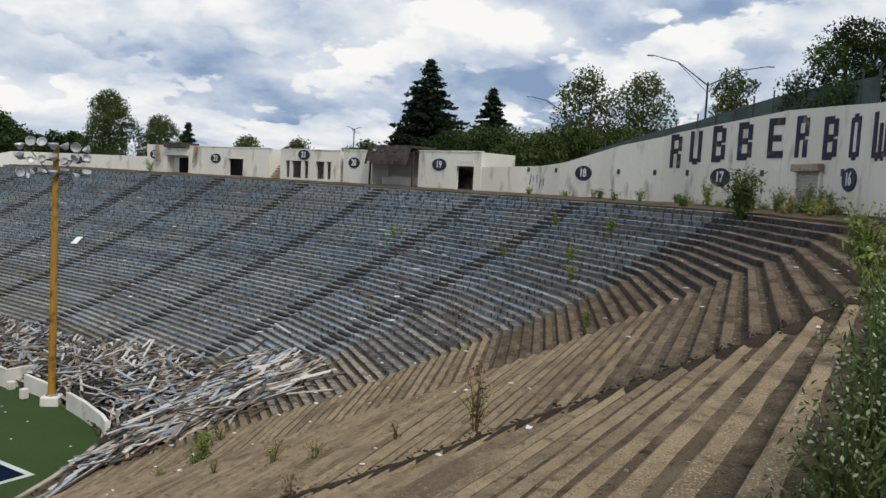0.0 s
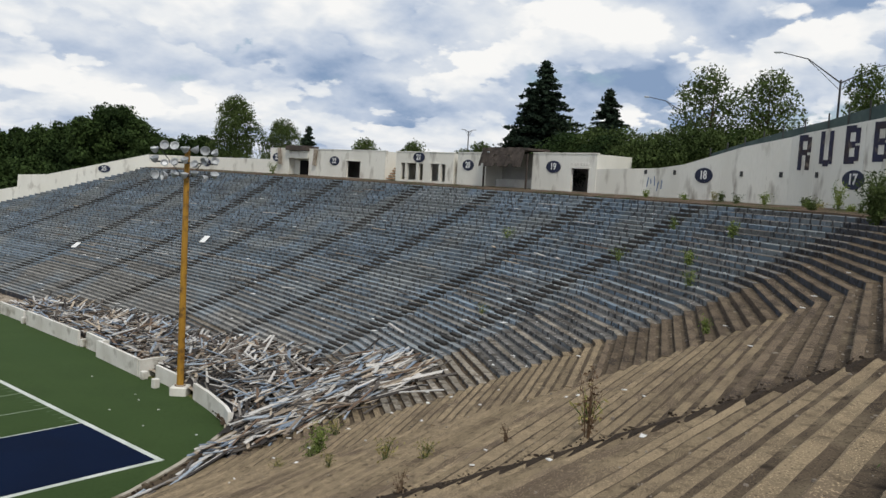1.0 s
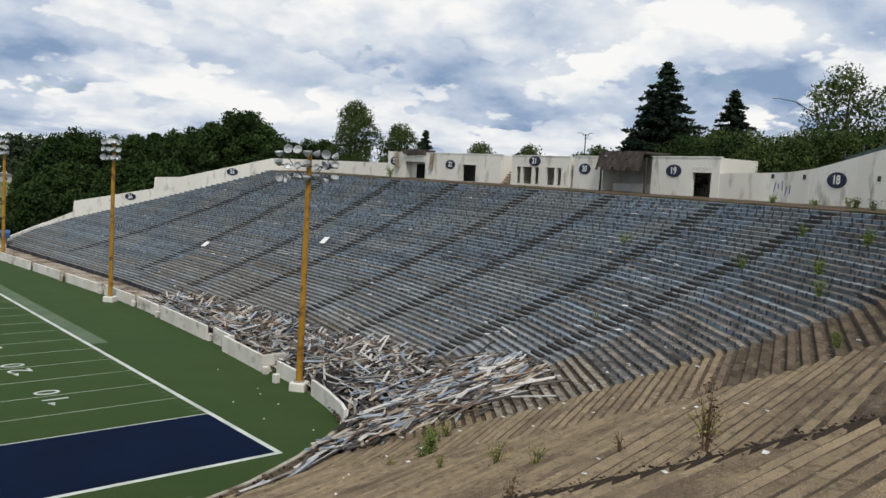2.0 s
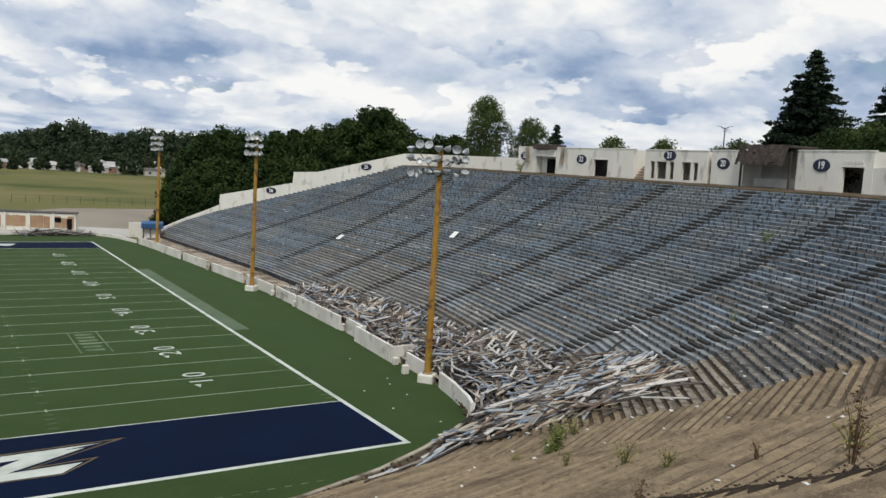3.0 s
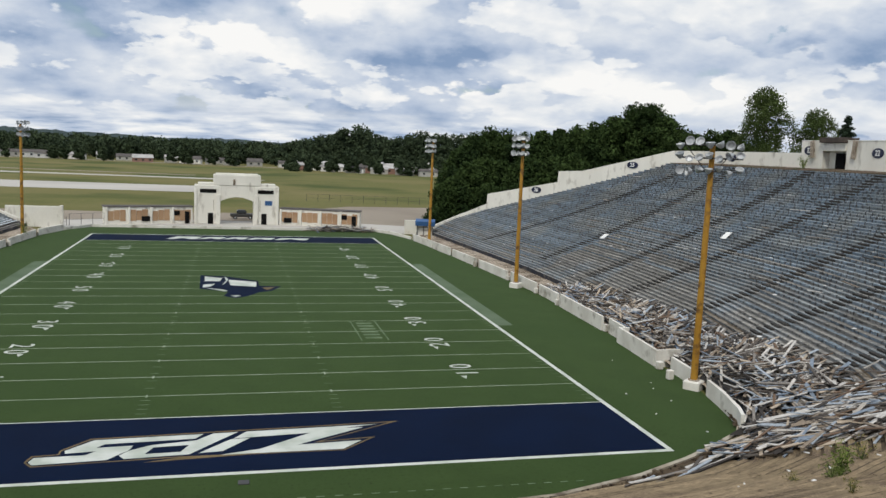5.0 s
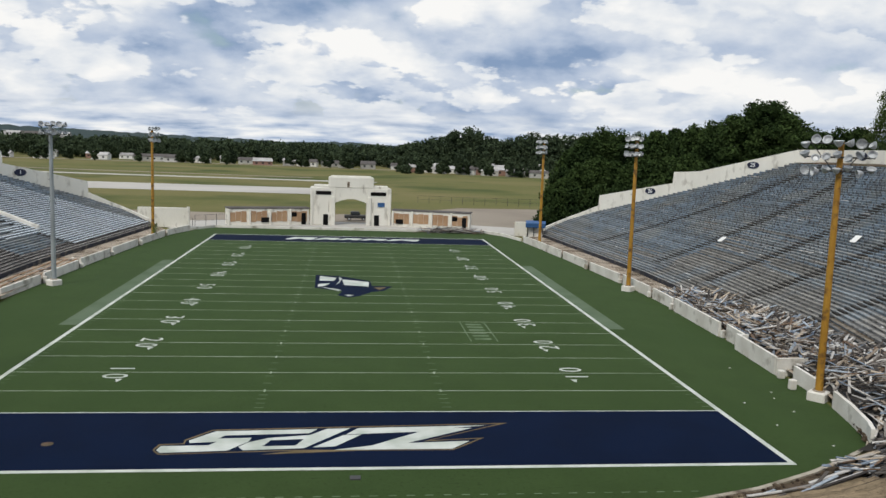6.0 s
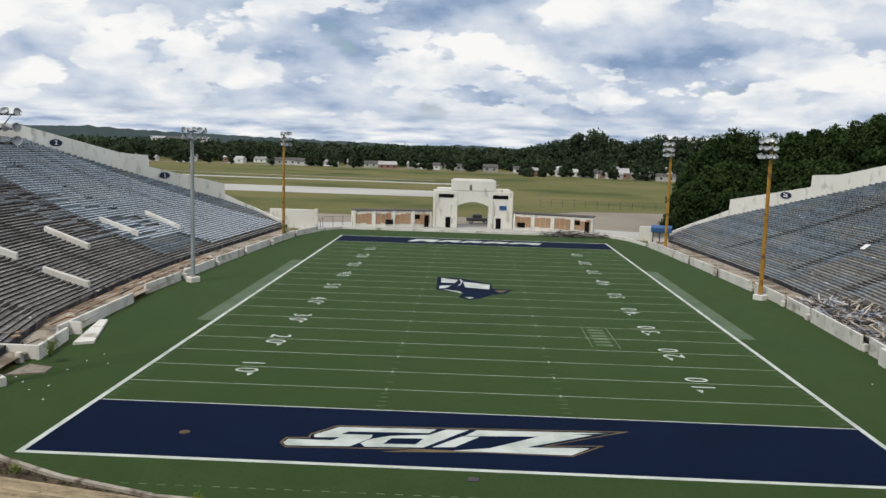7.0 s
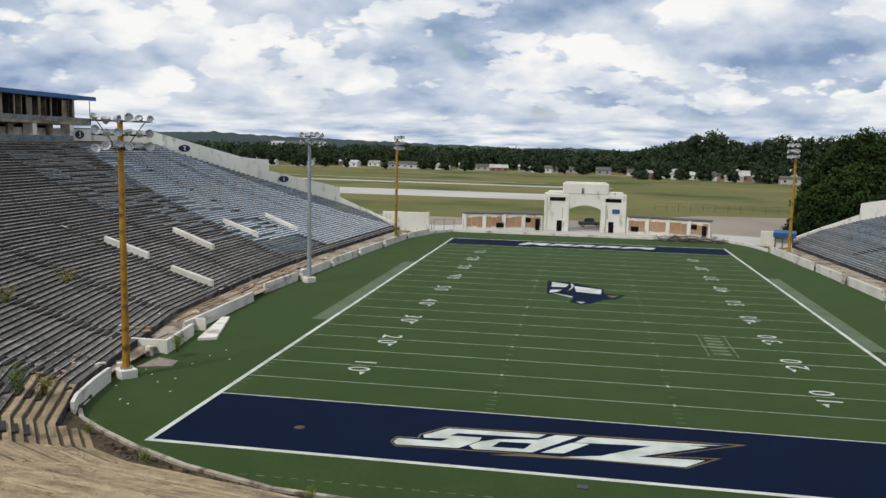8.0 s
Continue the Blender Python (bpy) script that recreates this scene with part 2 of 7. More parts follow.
M = dict(
    turf=material("turf", (0.0325, 0.0575, 0.0152), (0.0255, 0.0460, 0.0116), 0.9, 30, 0.28, bump=0.3, stain=(0.026, 0.049, 0.0122), stain_amount=0.42, stain_scale=0.07, speckle=0.22),
    line=material("field_paint_white", (0.62, 0.64, 0.60), (0.42, 0.46, 0.40), 0.8, 20, 0.5, bump=0.1),
    faint=material("field_paint_faint", (0.17, 0.225, 0.14), (0.09, 0.135, 0.07), 0.85, 8, 0.6, bump=0.1),
    pale=material("field_pale_strip", (0.125, 0.165, 0.108), (0.095, 0.135, 0.08), 0.9, 8, 0.3, bump=0.1),
    navy=material("field_paint_navy", (0.0018, 0.0078, 0.029), (0.0014, 0.006, 0.022), 0.8, 20, 0.2, bump=0.2),
    bronze=material("field_paint_bronze", (0.20, 0.15, 0.08), None, 0.8),
    white=material("painted_concrete_white", (0.76, 0.74, 0.67), (0.66, 0.64, 0.57), 0.8, 6, 0.25, bump=0.2, stain=(0.36, 0.33, 0.28), stain_amount=0.18, stain_scale=0.9, stretch=(1, 1, 0.35)),
    parapet=material("parapet_concrete", (0.76, 0.74, 0.68), (0.62, 0.59, 0.53), 0.85, 6, 0.4, bump=0.3, stain=(0.32, 0.29, 0.24), stain_amount=0.2, stain_scale=0.6),
    beige=material("bare_concrete", (0.262, 0.202, 0.128), (0.165, 0.127, 0.083), 0.9, 22, 1.6, bump=0.6, per_object=0.2, stain=(0.12, 0.09, 0.065), stain_amount=0.45, stain_scale=0.35, speckle=0.7),
    # yellower eroded concrete, also brightened to carry the stronger light on these rows
    sandy_lit=material("sandy_lit_eroded_concrete", (0.37, 0.29, 0.185), (0.24, 0.185, 0.118), 0.95, 14, 1.1, bump=0.8, per_object=0.2, stain=(0.14, 0.105, 0.07), stain_amount=0.4, stain_scale=0.5, speckle=0.7),
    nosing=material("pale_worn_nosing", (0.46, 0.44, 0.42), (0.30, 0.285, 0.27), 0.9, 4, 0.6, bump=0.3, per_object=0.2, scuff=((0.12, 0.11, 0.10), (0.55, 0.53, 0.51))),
    dull_alu=material("dull_bench_planks", (0.36, 0.41, 0.46), (0.24, 0.27, 0.30), 0.7, 4, 0.4, bump=0.1, scuff=((0.12, 0.125, 0.13), (0.48, 0.52, 0.56))),
    # risers mostly repeat their tread darker: shade of upright faces, put into the colour
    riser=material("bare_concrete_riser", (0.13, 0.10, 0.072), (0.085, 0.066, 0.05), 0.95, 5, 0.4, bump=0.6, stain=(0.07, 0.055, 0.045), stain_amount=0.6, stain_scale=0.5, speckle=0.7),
    grey=material("worn_grey_concrete", (0.27, 0.26, 0.235), (0.20, 0.192, 0.175), 0.9, 4, 0.25, bump=0.5, stain=(0.10, 0.095, 0.085), stain_amount=0.36, stain_scale=1.3, per_object=0.22, patch=(0.215, 0.24, 0.255), scuff=((0.11, 0.105, 0.097), (0.37, 0.36, 0.34))),
    worn=material("worn_brown_concrete", (0.29, 0.255, 0.205), (0.19, 0.165, 0.132), 0.9, 9, 0.5, bump=0.5, stain=(0.105, 0.086, 0.066), stain_amount=0.4, stain_scale=0.8, per_object=0.22, scuff=((0.10, 0.085, 0.068), (0.40, 0.375, 0.33))),
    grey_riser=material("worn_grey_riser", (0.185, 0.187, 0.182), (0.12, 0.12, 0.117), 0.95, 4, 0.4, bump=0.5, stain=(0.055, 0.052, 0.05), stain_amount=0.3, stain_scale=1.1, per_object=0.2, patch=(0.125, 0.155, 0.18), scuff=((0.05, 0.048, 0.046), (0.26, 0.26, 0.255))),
    blue=material("blue_painted_tread", (0.205, 0.258, 0.30), (0.155, 0.185, 0.208), 0.85, 4, 0.3, bump=0.4, stain=(0.095, 0.098, 0.095), stain_amount=0.38, stain_scale=1.4, per_object=0.24, patch=(0.24, 0.255, 0.253), scuff=((0.105, 0.108, 0.107), (0.35, 0.385, 0.41))),
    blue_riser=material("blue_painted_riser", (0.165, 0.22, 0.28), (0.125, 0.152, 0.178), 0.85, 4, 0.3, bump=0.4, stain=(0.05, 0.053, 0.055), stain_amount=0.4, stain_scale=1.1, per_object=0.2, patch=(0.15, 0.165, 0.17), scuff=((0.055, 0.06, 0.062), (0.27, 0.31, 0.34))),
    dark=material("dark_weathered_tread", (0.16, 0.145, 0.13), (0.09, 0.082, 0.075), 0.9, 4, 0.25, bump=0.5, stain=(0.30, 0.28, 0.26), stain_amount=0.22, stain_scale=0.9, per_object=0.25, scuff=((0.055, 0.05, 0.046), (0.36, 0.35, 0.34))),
    # weathered, and darkened further because these faces turn away from the sun
    dark_riser=material("shaded_weathered_riser", (0.06, 0.055, 0.053), (0.035, 0.032, 0.031), 0.95, 4, 0.4, bump=0.4, per_object=0.2, scuff=((0.028, 0.026, 0.025), (0.15, 0.14, 0.135))),
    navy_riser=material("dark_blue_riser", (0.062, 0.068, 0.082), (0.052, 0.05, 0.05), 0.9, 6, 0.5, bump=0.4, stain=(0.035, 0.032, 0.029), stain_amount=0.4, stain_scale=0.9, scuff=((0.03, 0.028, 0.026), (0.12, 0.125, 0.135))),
    grey_dirty=material("dirty_grey_tread", (0.185, 0.175, 0.16), (0.115, 0.106, 0.096), 0.9, 8, 0.5, bump=0.5, stain=(0.07, 0.062, 0.053), stain_amount=0.5, stain_scale=0.7, per_object=0.2, scuff=((0.075, 0.068, 0.06), (0.36, 0.35, 0.33))),
    grime=material("foot_grime", (0.105, 0.080, 0.055), (0.058, 0.045, 0.033), 1.0, 22, 2.2, bump=0.8, stain=(0.17, 0.135, 0.09), stain_amount=0.3, stain_scale=0.8, speckle=0.7),
    grime_grey=material("foot_grime_grey", (0.13, 0.125, 0.12), (0.08, 0.078, 0.075), 1.0, 6, 0.5, bump=0.6),
    # damp brown concrete, darkened as well for the shading over the upper rows
    damp_shaded=material("damp_shaded_concrete", (0.165, 0.125, 0.085), (0.098, 0.075, 0.054), 0.9, 14, 0.8, per_object=0.22, bump=0.7, stain=(0.05, 0.039, 0.031), stain_amount=0.5, stain_scale=0.5, speckle=0.7),
    stone=material("rubble_stone", (0.30, 0.26, 0.21), (0.20, 0.17, 0.14), 0.95, 10, 2, bump=0.4),
    aisle=material("dark_aisle", (0.06, 0.057, 0.054), (0.032, 0.030, 0.028), 0.95, 5, 0.6, bump=0.6),
    bracket=material("rusty_bracket", (0.085, 0.085, 0.09), None, 0.8),
    alu=material("weathered_aluminium_bench", (0.72, 0.78, 0.84), (0.58, 0.63, 0.68), 0.6, 4, 0.4, bump=0.1),
    dirt=material("dirt", (0.10, 0.074, 0.05), (0.058, 0.044, 0.031), 1.0, 3, 0.9, bump=0.8, stain=(0.06, 0.068, 0.03), stain_amount=0.4, stain_scale=0.5, speckle=0.7),
    ground=material("grassland", (0.125, 0.13, 0.046), (0.19, 0.165, 0.075), 1.0, 0.6, 0.012, bump=0.3, stain=(0.07, 0.09, 0.03), stain_amount=0.45, stain_scale=0.02),
    gravel=material("gravel_lot", (0.31, 0.27, 0.22), (0.25, 0.215, 0.175), 1.0, 2, 0.05, bump=0.4),
    runway=material("runway_concrete", (0.50, 0.48, 0.44), (0.42, 0.40, 0.37), 0.9, 1, 0.03, bump=0.1),
    walk=material("walkway_concrete", (0.36, 0.31, 0.25), (0.24, 0.19, 0.14), 0.95, 3, 0.4, bump=0.6, stain=(0.10, 0.075, 0.05), stain_amount=0.5, stain_scale=0.4, speckle=0.7),
    pole_yellow=material("pole_paint_ochre", (0.42, 0.225, 0.03), (0.33, 0.165, 0.02), 0.6, 5, 0.6, bump=0.1, stain=(0.12, 0.06, 0.02), stain_amount=0.3, stain_scale=1.5),
    pole_grey=material("galvanised_pole", (0.33, 0.36, 0.37), None, 0.5, amount=0.2),
    lamp=material("floodlight_metal", (0.52, 0.54, 0.55), (0.36, 0.37, 0.38), 0.45, 8, 2, bump=0.1, metal=0.3),
    steel=material("dark_steel", (0.06, 0.06, 0.06), None, 0.6),
    front_navy=material("worn_navy_paint", (0.035, 0.04, 0.055), (0.06, 0.058, 0.058), 0.85, 6, 0.6, bump=0.3, stain=(0.16, 0.14, 0.12), stain_amount=0.3, stain_scale=0.8),
    plaque=material("plaque_navy", (0.016, 0.022, 0.055), (0.010, 0.014, 0.035), 0.6, 8, 1, bump=0.05),
    plaque_text=material("plaque_white", (0.78, 0.78, 0.76), None, 0.7, amount=0.15),
    letter=material("letter_navy", (0.040, 0.045, 0.085), (0.060, 0.048, 0.048), 0.8, 4, 0.6, bump=0.1, stain=(0.30, 0.25, 0.20), stain_amount=0.12, stain_scale=1.2),
    # near-black; panels of it stand in for the unlit inside of openings
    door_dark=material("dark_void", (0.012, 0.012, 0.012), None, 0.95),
    shutter=material("roller_shutter", (0.40, 0.39, 0.36), (0.30, 0.29, 0.27), 0.7, 6, 0.5, bump=0.1),
    shingle=material("brown_shingle", (0.085, 0.07, 0.06), (0.05, 0.042, 0.038), 0.9, 5, 0.8, bump=0.4, per_object=0.25),
    rustwood=material("bare_plywood", (0.42, 0.28, 0.17), (0.32, 0.20, 0.12), 0.85, 4, 0.4, bump=0.2),
    bluepaint=material("bright_blue_paint", (0.035, 0.11, 0.27), None, 0.6, amount=0.2),
    glass=material("window_glass_dark", (0.03, 0.035, 0.04), None, 0.15, amount=0.2, bump=0),
    roof=material("grey_roof", (0.13, 0.12, 0.115), None, 0.9, amount=0.3),
    yard=material("field_paint_thin_line", (0.40, 0.45, 0.36), (0.24, 0.30, 0.20), 0.85, 12, 0.4, bump=0.1),
    earth=material("rim_earth", (0.135, 0.098, 0.07), (0.075, 0.056, 0.042), 1.0, 4, 0.5, bump=0.8, stain=(0.055, 0.065, 0.028), stain_amount=0.45, stain_scale=0.5, speckle=0.6),
    paleroof=material("pale_roof", (0.42, 0.41, 0.40), None, 0.9, amount=0.25, per_object=0.3),
    whitewall=material("white_siding", (0.72, 0.71, 0.68), None, 0.8, 3, 0.3, amount=0.15, per_object=0.15),
    drift=material("dark_drifted_earth", (0.05, 0.038, 0.028), (0.028, 0.022, 0.017), 1.0, 20, 1.5, bump=0.8, speckle=0.6),
    kerb=material("stained_kerb", (0.44, 0.40, 0.33), (0.29, 0.25, 0.19), 0.9, 5, 0.6, bump=0.5, stain=(0.13, 0.105, 0.08), stain_amount=0.4, stain_scale=0.9),
    housewall=material("pale_siding", (0.44, 0.43, 0.40), None, 0.8, 3, 0.3, amount=0.15, per_object=0.25),
    redwall=material("red_brick_far", (0.30, 0.18, 0.14), None, 0.8, amount=0.2),
    bark=material("bark", (0.075, 0.055, 0.04), (0.045, 0.035, 0.028), 0.95, 8, 1, bump=0.5),
    deadtwig=material("dead_stems", (0.14, 0.09, 0.055), None, 0.9, amount=0.3),
    fence=material("green_screen_fence", (0.10, 0.13, 0.125), (0.065, 0.09, 0.088), 0.8, 6, 0.8, bump=0.1),
    paper=material("white_litter", (0.75, 0.75, 0.73), None, 0.7, amount=0.1),
    leaf=leaf_material("leaves_deciduous", (0.085, 0.115, 0.038), (0.045, 0.068, 0.022)),
    leaf_dark=leaf_material("leaves_woodland", (0.046, 0.074, 0.022), (0.016, 0.031, 0.011)),
    # far leaves slightly blued: a little distance haze is in the colour
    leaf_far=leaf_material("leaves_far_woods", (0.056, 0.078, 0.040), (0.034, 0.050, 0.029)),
    # bluish grey-green, with the haze of distance mixed into the hill colour
    haze=material("haze_tinted_wooded_hill", (0.052, 0.072, 0.070), (0.040, 0.057, 0.058), 1.0, 0.05, 0.008, bump=0.0),
    needle=leaf_material("needles", (0.030, 0.046, 0.028), (0.017, 0.028, 0.018)),
    weed=leaf_material("weed_leaves", (0.19, 0.235, 0.06), (0.12, 0.165, 0.042)),
    weed_dark=leaf_material("tall_weed_leaves", (0.095, 0.13, 0.045), (0.055, 0.08, 0.028)),
    drygrass=leaf_material("dry_grass", (0.27, 0.235, 0.085), (0.19, 0.175, 0.06)),
    flower=leaf_material("pale_weed_heads", (0.34, 0.36, 0.27), (0.24, 0.26, 0.18)),
    plank=island_material("salvaged_planks", [(0.40, 0.37, 0.33), (0.11, 0.095, 0.083), (0.60, 0.57, 0.53), (0.215, 0.26, 0.32), (0.25, 0.205, 0.16), (0.05, 0.044, 0.04), (0.45, 0.375, 0.29), (0.34, 0.385, 0.435), (0.10, 0.088, 0.078), (0.54, 0.52, 0.49), (0.16, 0.11, 0.078), (0.06, 0.054, 0.05), (0.24, 0.22, 0.20)]),
)

# short plastic pile catches the light at a low angle
pile = M["turf"].node_tree.nodes["Principled BSDF"]
pile.inputs["Sheen Weight"].default_value, pile.inputs["Sheen Roughness"].default_value = 0.12, 0.5
pile.inputs["Sheen Tint"].default_value = (0.55, 0.75, 0.40, 1)

# ---- mesh helpers ----


def mesh_of(name, verts, faces, mats, indices=None):
    me = bpy.data.meshes.new(name)
    me.from_pydata([tuple(map(float, v)) for v in verts], [], faces)
    for m in (mats if isinstance(mats, (list, tuple)) else [mats]):
        me.materials.append(m)
    if indices is not None:
        me.polygons.foreach_set("material_index", indices)
    me.update()
    return me


def put(name, me, parent=None, label=""):
    ob = new(name, me)
    if parent is not None:
        ob.parent = parent
    if label:
        ob["label"] = label
    return ob


def part(name, bm, mat, parent=None, label=""):
    me = bpy.data.meshes.new(name)
    bm.to_mesh(me)
    bm.free()
    for m in (mat if isinstance(mat, (list, tuple)) else [mat]):
        me.materials.append(m)
    return put(name, me, parent, label)


def thing(name, label, category, group="", kind="", at=None):
    ob = new(name)
    if at is not None:
        ob.matrix_basis = at
    return tagged(ob, label, category, group, kind)


def box(bm, cx, cy, cz, sx, sy, sz, m=None, bevel=0.0):
    r = bmesh.ops.create_cube(bm, size=1, matrix=(m or Matrix()) @ Matrix.Translation((cx, cy, cz)) @ Matrix.Diagonal((sx, sy, sz, 1)))
    if bevel:
        edges = list({e for v in r["verts"] for e in v.link_edges})
        bmesh.ops.bevel(bm, geom=edges, offset=bevel, segments=1, affect="EDGES")
    return bm


def cyl(bm, a, b, r1, r2=None, seg=10):
    a, b = Vector(a), Vector(b)
    d = b - a
    m = Matrix.Translation((a + b) / 2) @ d.to_track_quat("Z", "Y").to_matrix().to_4x4()
    bmesh.ops.create_cone(bm, cap_ends=True, segments=seg, radius1=r1, radius2=r1 if r2 is None else r2, depth=d.length, matrix=m)
    return bm


def slab(bm, pts, z0, z1):
    """A flat plate over a plan outline."""
    lo = [bm.verts.new((x, y, z0)) for x, y in pts]
    hi = [bm.verts.new((x, y, z1)) for x, y in pts]
    bm.faces.new(hi)
    bm.faces.new(lo[::-1])
    n = len(pts)
    for i in range(n):
        bm.faces.new((lo[i], lo[(i + 1) % n], hi[(i + 1) % n], hi[i]))
    bmesh.ops.recalc_face_normals(bm, faces=bm.faces)
    return bm


def wall_strip(bm, line, thick, z0s, z1s):
    """An upright wall along a plan line, thick to its right-hand side, with its own foot and top height at each point."""
    pts = [Vector(p) for p in line]
    offs = []
    for i, p in enumerate(pts):
        d = (pts[min(i + 1, len(pts) - 1)] - pts[max(i - 1, 0)]).normalized()
        offs.append(p + Vector((d.y, -d.x)) * thick)
    rings = []
    for p, q, a, b in zip(pts, offs, z0s, z1s):
        rings.append([bm.verts.new((p.x, p.y, a)), bm.verts.new((p.x, p.y, b)), bm.verts.new((q.x, q.y, b)), bm.verts.new((q.x, q.y, a))])
    for r, s in zip(rings, rings[1:]):
        for i in range(4):
            bm.faces.new((r[i], r[(i + 1) % 4], s[(i + 1) % 4], s[i]))
    bm.faces.new(rings[0][::-1])
    bm.faces.new(rings[-1])
    bmesh.ops.recalc_face_normals(bm, faces=bm.faces)
    return bm


def text_mesh(name, body, size, depth=0.01, scale_x=1.0, shear=0.0, bold=0.0):
    cu = bpy.data.curves.new(name, "FONT")
    cu.body, cu.size, cu.extrude, cu.align_x, cu.align_y, cu.shear = body, size, depth, "CENTER", "CENTER", shear
    cu.resolution_u, cu.offset = 3, bold * size
    tmp = bpy.data.objects.new(name, cu)
    scene.collection.objects.link(tmp)
    bpy.context.view_layer.update()
    me = bpy.data.meshes.new_from_object(tmp.evaluated_get(bpy.context.evaluated_depsgraph_get()))
    me.name = name
    bpy.data.objects.remove(tmp)
    me.transform(Matrix.Diagonal((scale_x, 1, 1, 1)))
    me.materials.clear()
    return me


# ---- plan of the bowl: rows of seating as offsets of one many-sided line, the same on both sides ----
FACETS = [(86.5, 18.5), (77.5, 19.95), (64.3, 24.0), (51.4, 27.9), (38.6, 29.7), (25.7, 31.2), (12.9, 32.9), (4, 36.8), (0, 39.8), (-4, 43.7)]
NORMALS = [(Vector((math.cos(radians(a)), -math.sin(radians(a)))), c) for a, c in FACETS]
TREAD, ROWS_UP = 0.56, 61
U_TOP = TREAD * ROWS_UP
CUT_N, CUT_P = Vector((28.0, 35.5)).normalized(), Vector((37.5, 106.0))
CUT_C = CUT_N.dot(CUT_P)


def rise(u):
    return 1.0 + 0.334 * u + 0.00361 * u * u


def row_segment(k, u, cut=CUT_C):
    n, c = NORMALS[k]
    d = Vector((-n.y, n.x))
    p0 = n * (c + u)
    lo, hi = -1e4, 1e4
    limits = [(n2, c2 + u) for m, (n2, c2) in enumerate(NORMALS) if m != k]
    limits += [(Vector((-1.0, 0.0)), 0.0), (CUT_N, cut)]
    for n2, c2 in limits:
        den, num = n2.dot(d), c2 - n2.dot(p0)
        if abs(den) < 1e-9:
            continue
        if den > 0:
            hi = min(hi, num / den)
        else:
            lo = max(lo, num / den)
    if hi - lo < 0.05:
        return None
    return p0 + d * lo, p0 + d * hi


def end_bow(u):
    """The middle rows reach further out than the straight line of the end."""
    return float(np.interp(u, [0, 2, 6, 12, 18, 26, 33], [0, 1.4, 5.8, 7.6, 6.6, 3.6, 0.0]))


def ring(u, cut=CUT_C):
    """The right-hand half of the line at offset u, from the axis to its far end."""
    pts = []
    for k in range(len(NORMALS)):
        s = row_segment(k, u, cut)
        if s:
            if not pts:
                pts.append(s[0])
            pts.append(s[1])
    return pts


def along(pts, s):
    """The point at arc length s, and the way on from it."""
    for a, b in zip(pts, pts[1:]):
        l = (b - a).length
        if s <= l:
            return a + (b - a) * (s / l), (b - a) / l
        s -= l
    return pts[-1], (pts[-1] - pts[-2]).normalized()


def plan_u(x, y):
    p = Vector((abs(x), y))
    return max(n.dot(p) - c for n, c in NORMALS)


# ---- ground: one sheet, a flat field and plain with the hill round the bowl ----


def ground_height(x, y):
    u = plan_u(x, y)
    over = CUT_N.dot(Vector((abs(x), y))) - CUT_C
    inside = -0.06 if u < -1.5 else max(-0.06, rise(min(max(u, 0), 34)) - 1.5)
    if u > 34:
        inside = 15.9 if x > 0 or y < -20 else 15.9 - min(1, max(0, (u - 44) / 60)) * 16
    if over > 0:
        f = min(1.0, over / 26.0)
        inside = inside * (1 - f * f * (3 - 2 * f)) if u > 0 else -0.06
    if y > 60 and u > 34 and x > 0:
        inside *= max(0.0, min(1.0, 1 - (y - 60) / 90))
    return max(inside, -0.06)


def graded(lo, hi, step, far):
    vals = list(np.arange(lo, hi + 0.01, step))
    g = step
    while vals[-1] < far:
        g *= 1.35
        vals.append(vals[-1] + g)
    g = step
    while vals[0] > -far:
        g *= 1.35
        vals.insert(0, vals[0] - g)
    return vals


gx, gy = graded(-120, 120, 3.0, 4500), graded(-100, 160, 3.0, 4500)
gv = [(x, y, ground_height(x, y)) for y in gy for x in gx]
nx = len(gx)
gf = [(j * nx + i, j * nx + i + 1, (j + 1) * nx + i + 1, (j + 1) * nx + i) for j in range(len(gy) - 1) for i in range(nx - 1)]
ground = tagged(put("ground", mesh_of("ground", gv, gf, M["ground"])), "dry grassland reaching flat to the horizon", "ground", kind="structure")
for p in ground.data.polygons:
    p.use_smooth = True


def flat_thing(name, pts, z0, z1, mat, label, category, kind="structure"):
    return tagged(part(name, slab(bmesh.new(), pts, z0, z1), mat), label, category, kind=kind)


# ---- playing field ----
HALF_W, YARD = 24.385, 0.9144
LEN = 100 * YARD
WALL_R = [(0, -15.9), (8, -15.5), (15, -14.75), (20.6, -12.95), (24.6, -11.0), (27.6, -9.2), (30.2, -7.4), (31.4, -5.8), (32.3, -2.4), (33.2, 1.4), (33.9, 8.8), (34.6, 17.5), (35.2, 28), (35.5, 40), (35.2, 52), (34.6, 64), (33.9, 76), (33.0, 88), (32.0, 98), (29.5, 107), (26.5, 112)]
outline = [(x, y) for x, y in WALL_R] + [(-x, y) for x, y in WALL_R[::-1]][:-1]
turf = flat_thing("turf_field", outline, -0.3, 0.0, M["turf"], "green artificial turf football field with faded patches", "field")


def paint(name, pts, mat, z=0.004, parent=turf):
    return part(name, slab(bmesh.new(), pts, 0.0, z), mat, parent)


def strip(name, x0, y0, x1, y1, mat, z=0.004):
    return paint(name, [(x0, y0), (x1, y0), (x1, y1), (x0, y1)], mat, z)


strip("end_zone", -HALF_W, -10 * YARD, HALF_W, 0, M["navy"], 0.003)
strip("end_zone", -HALF_W, LEN, HALF_W, LEN + 10 * YARD, M["navy"], 0.003)
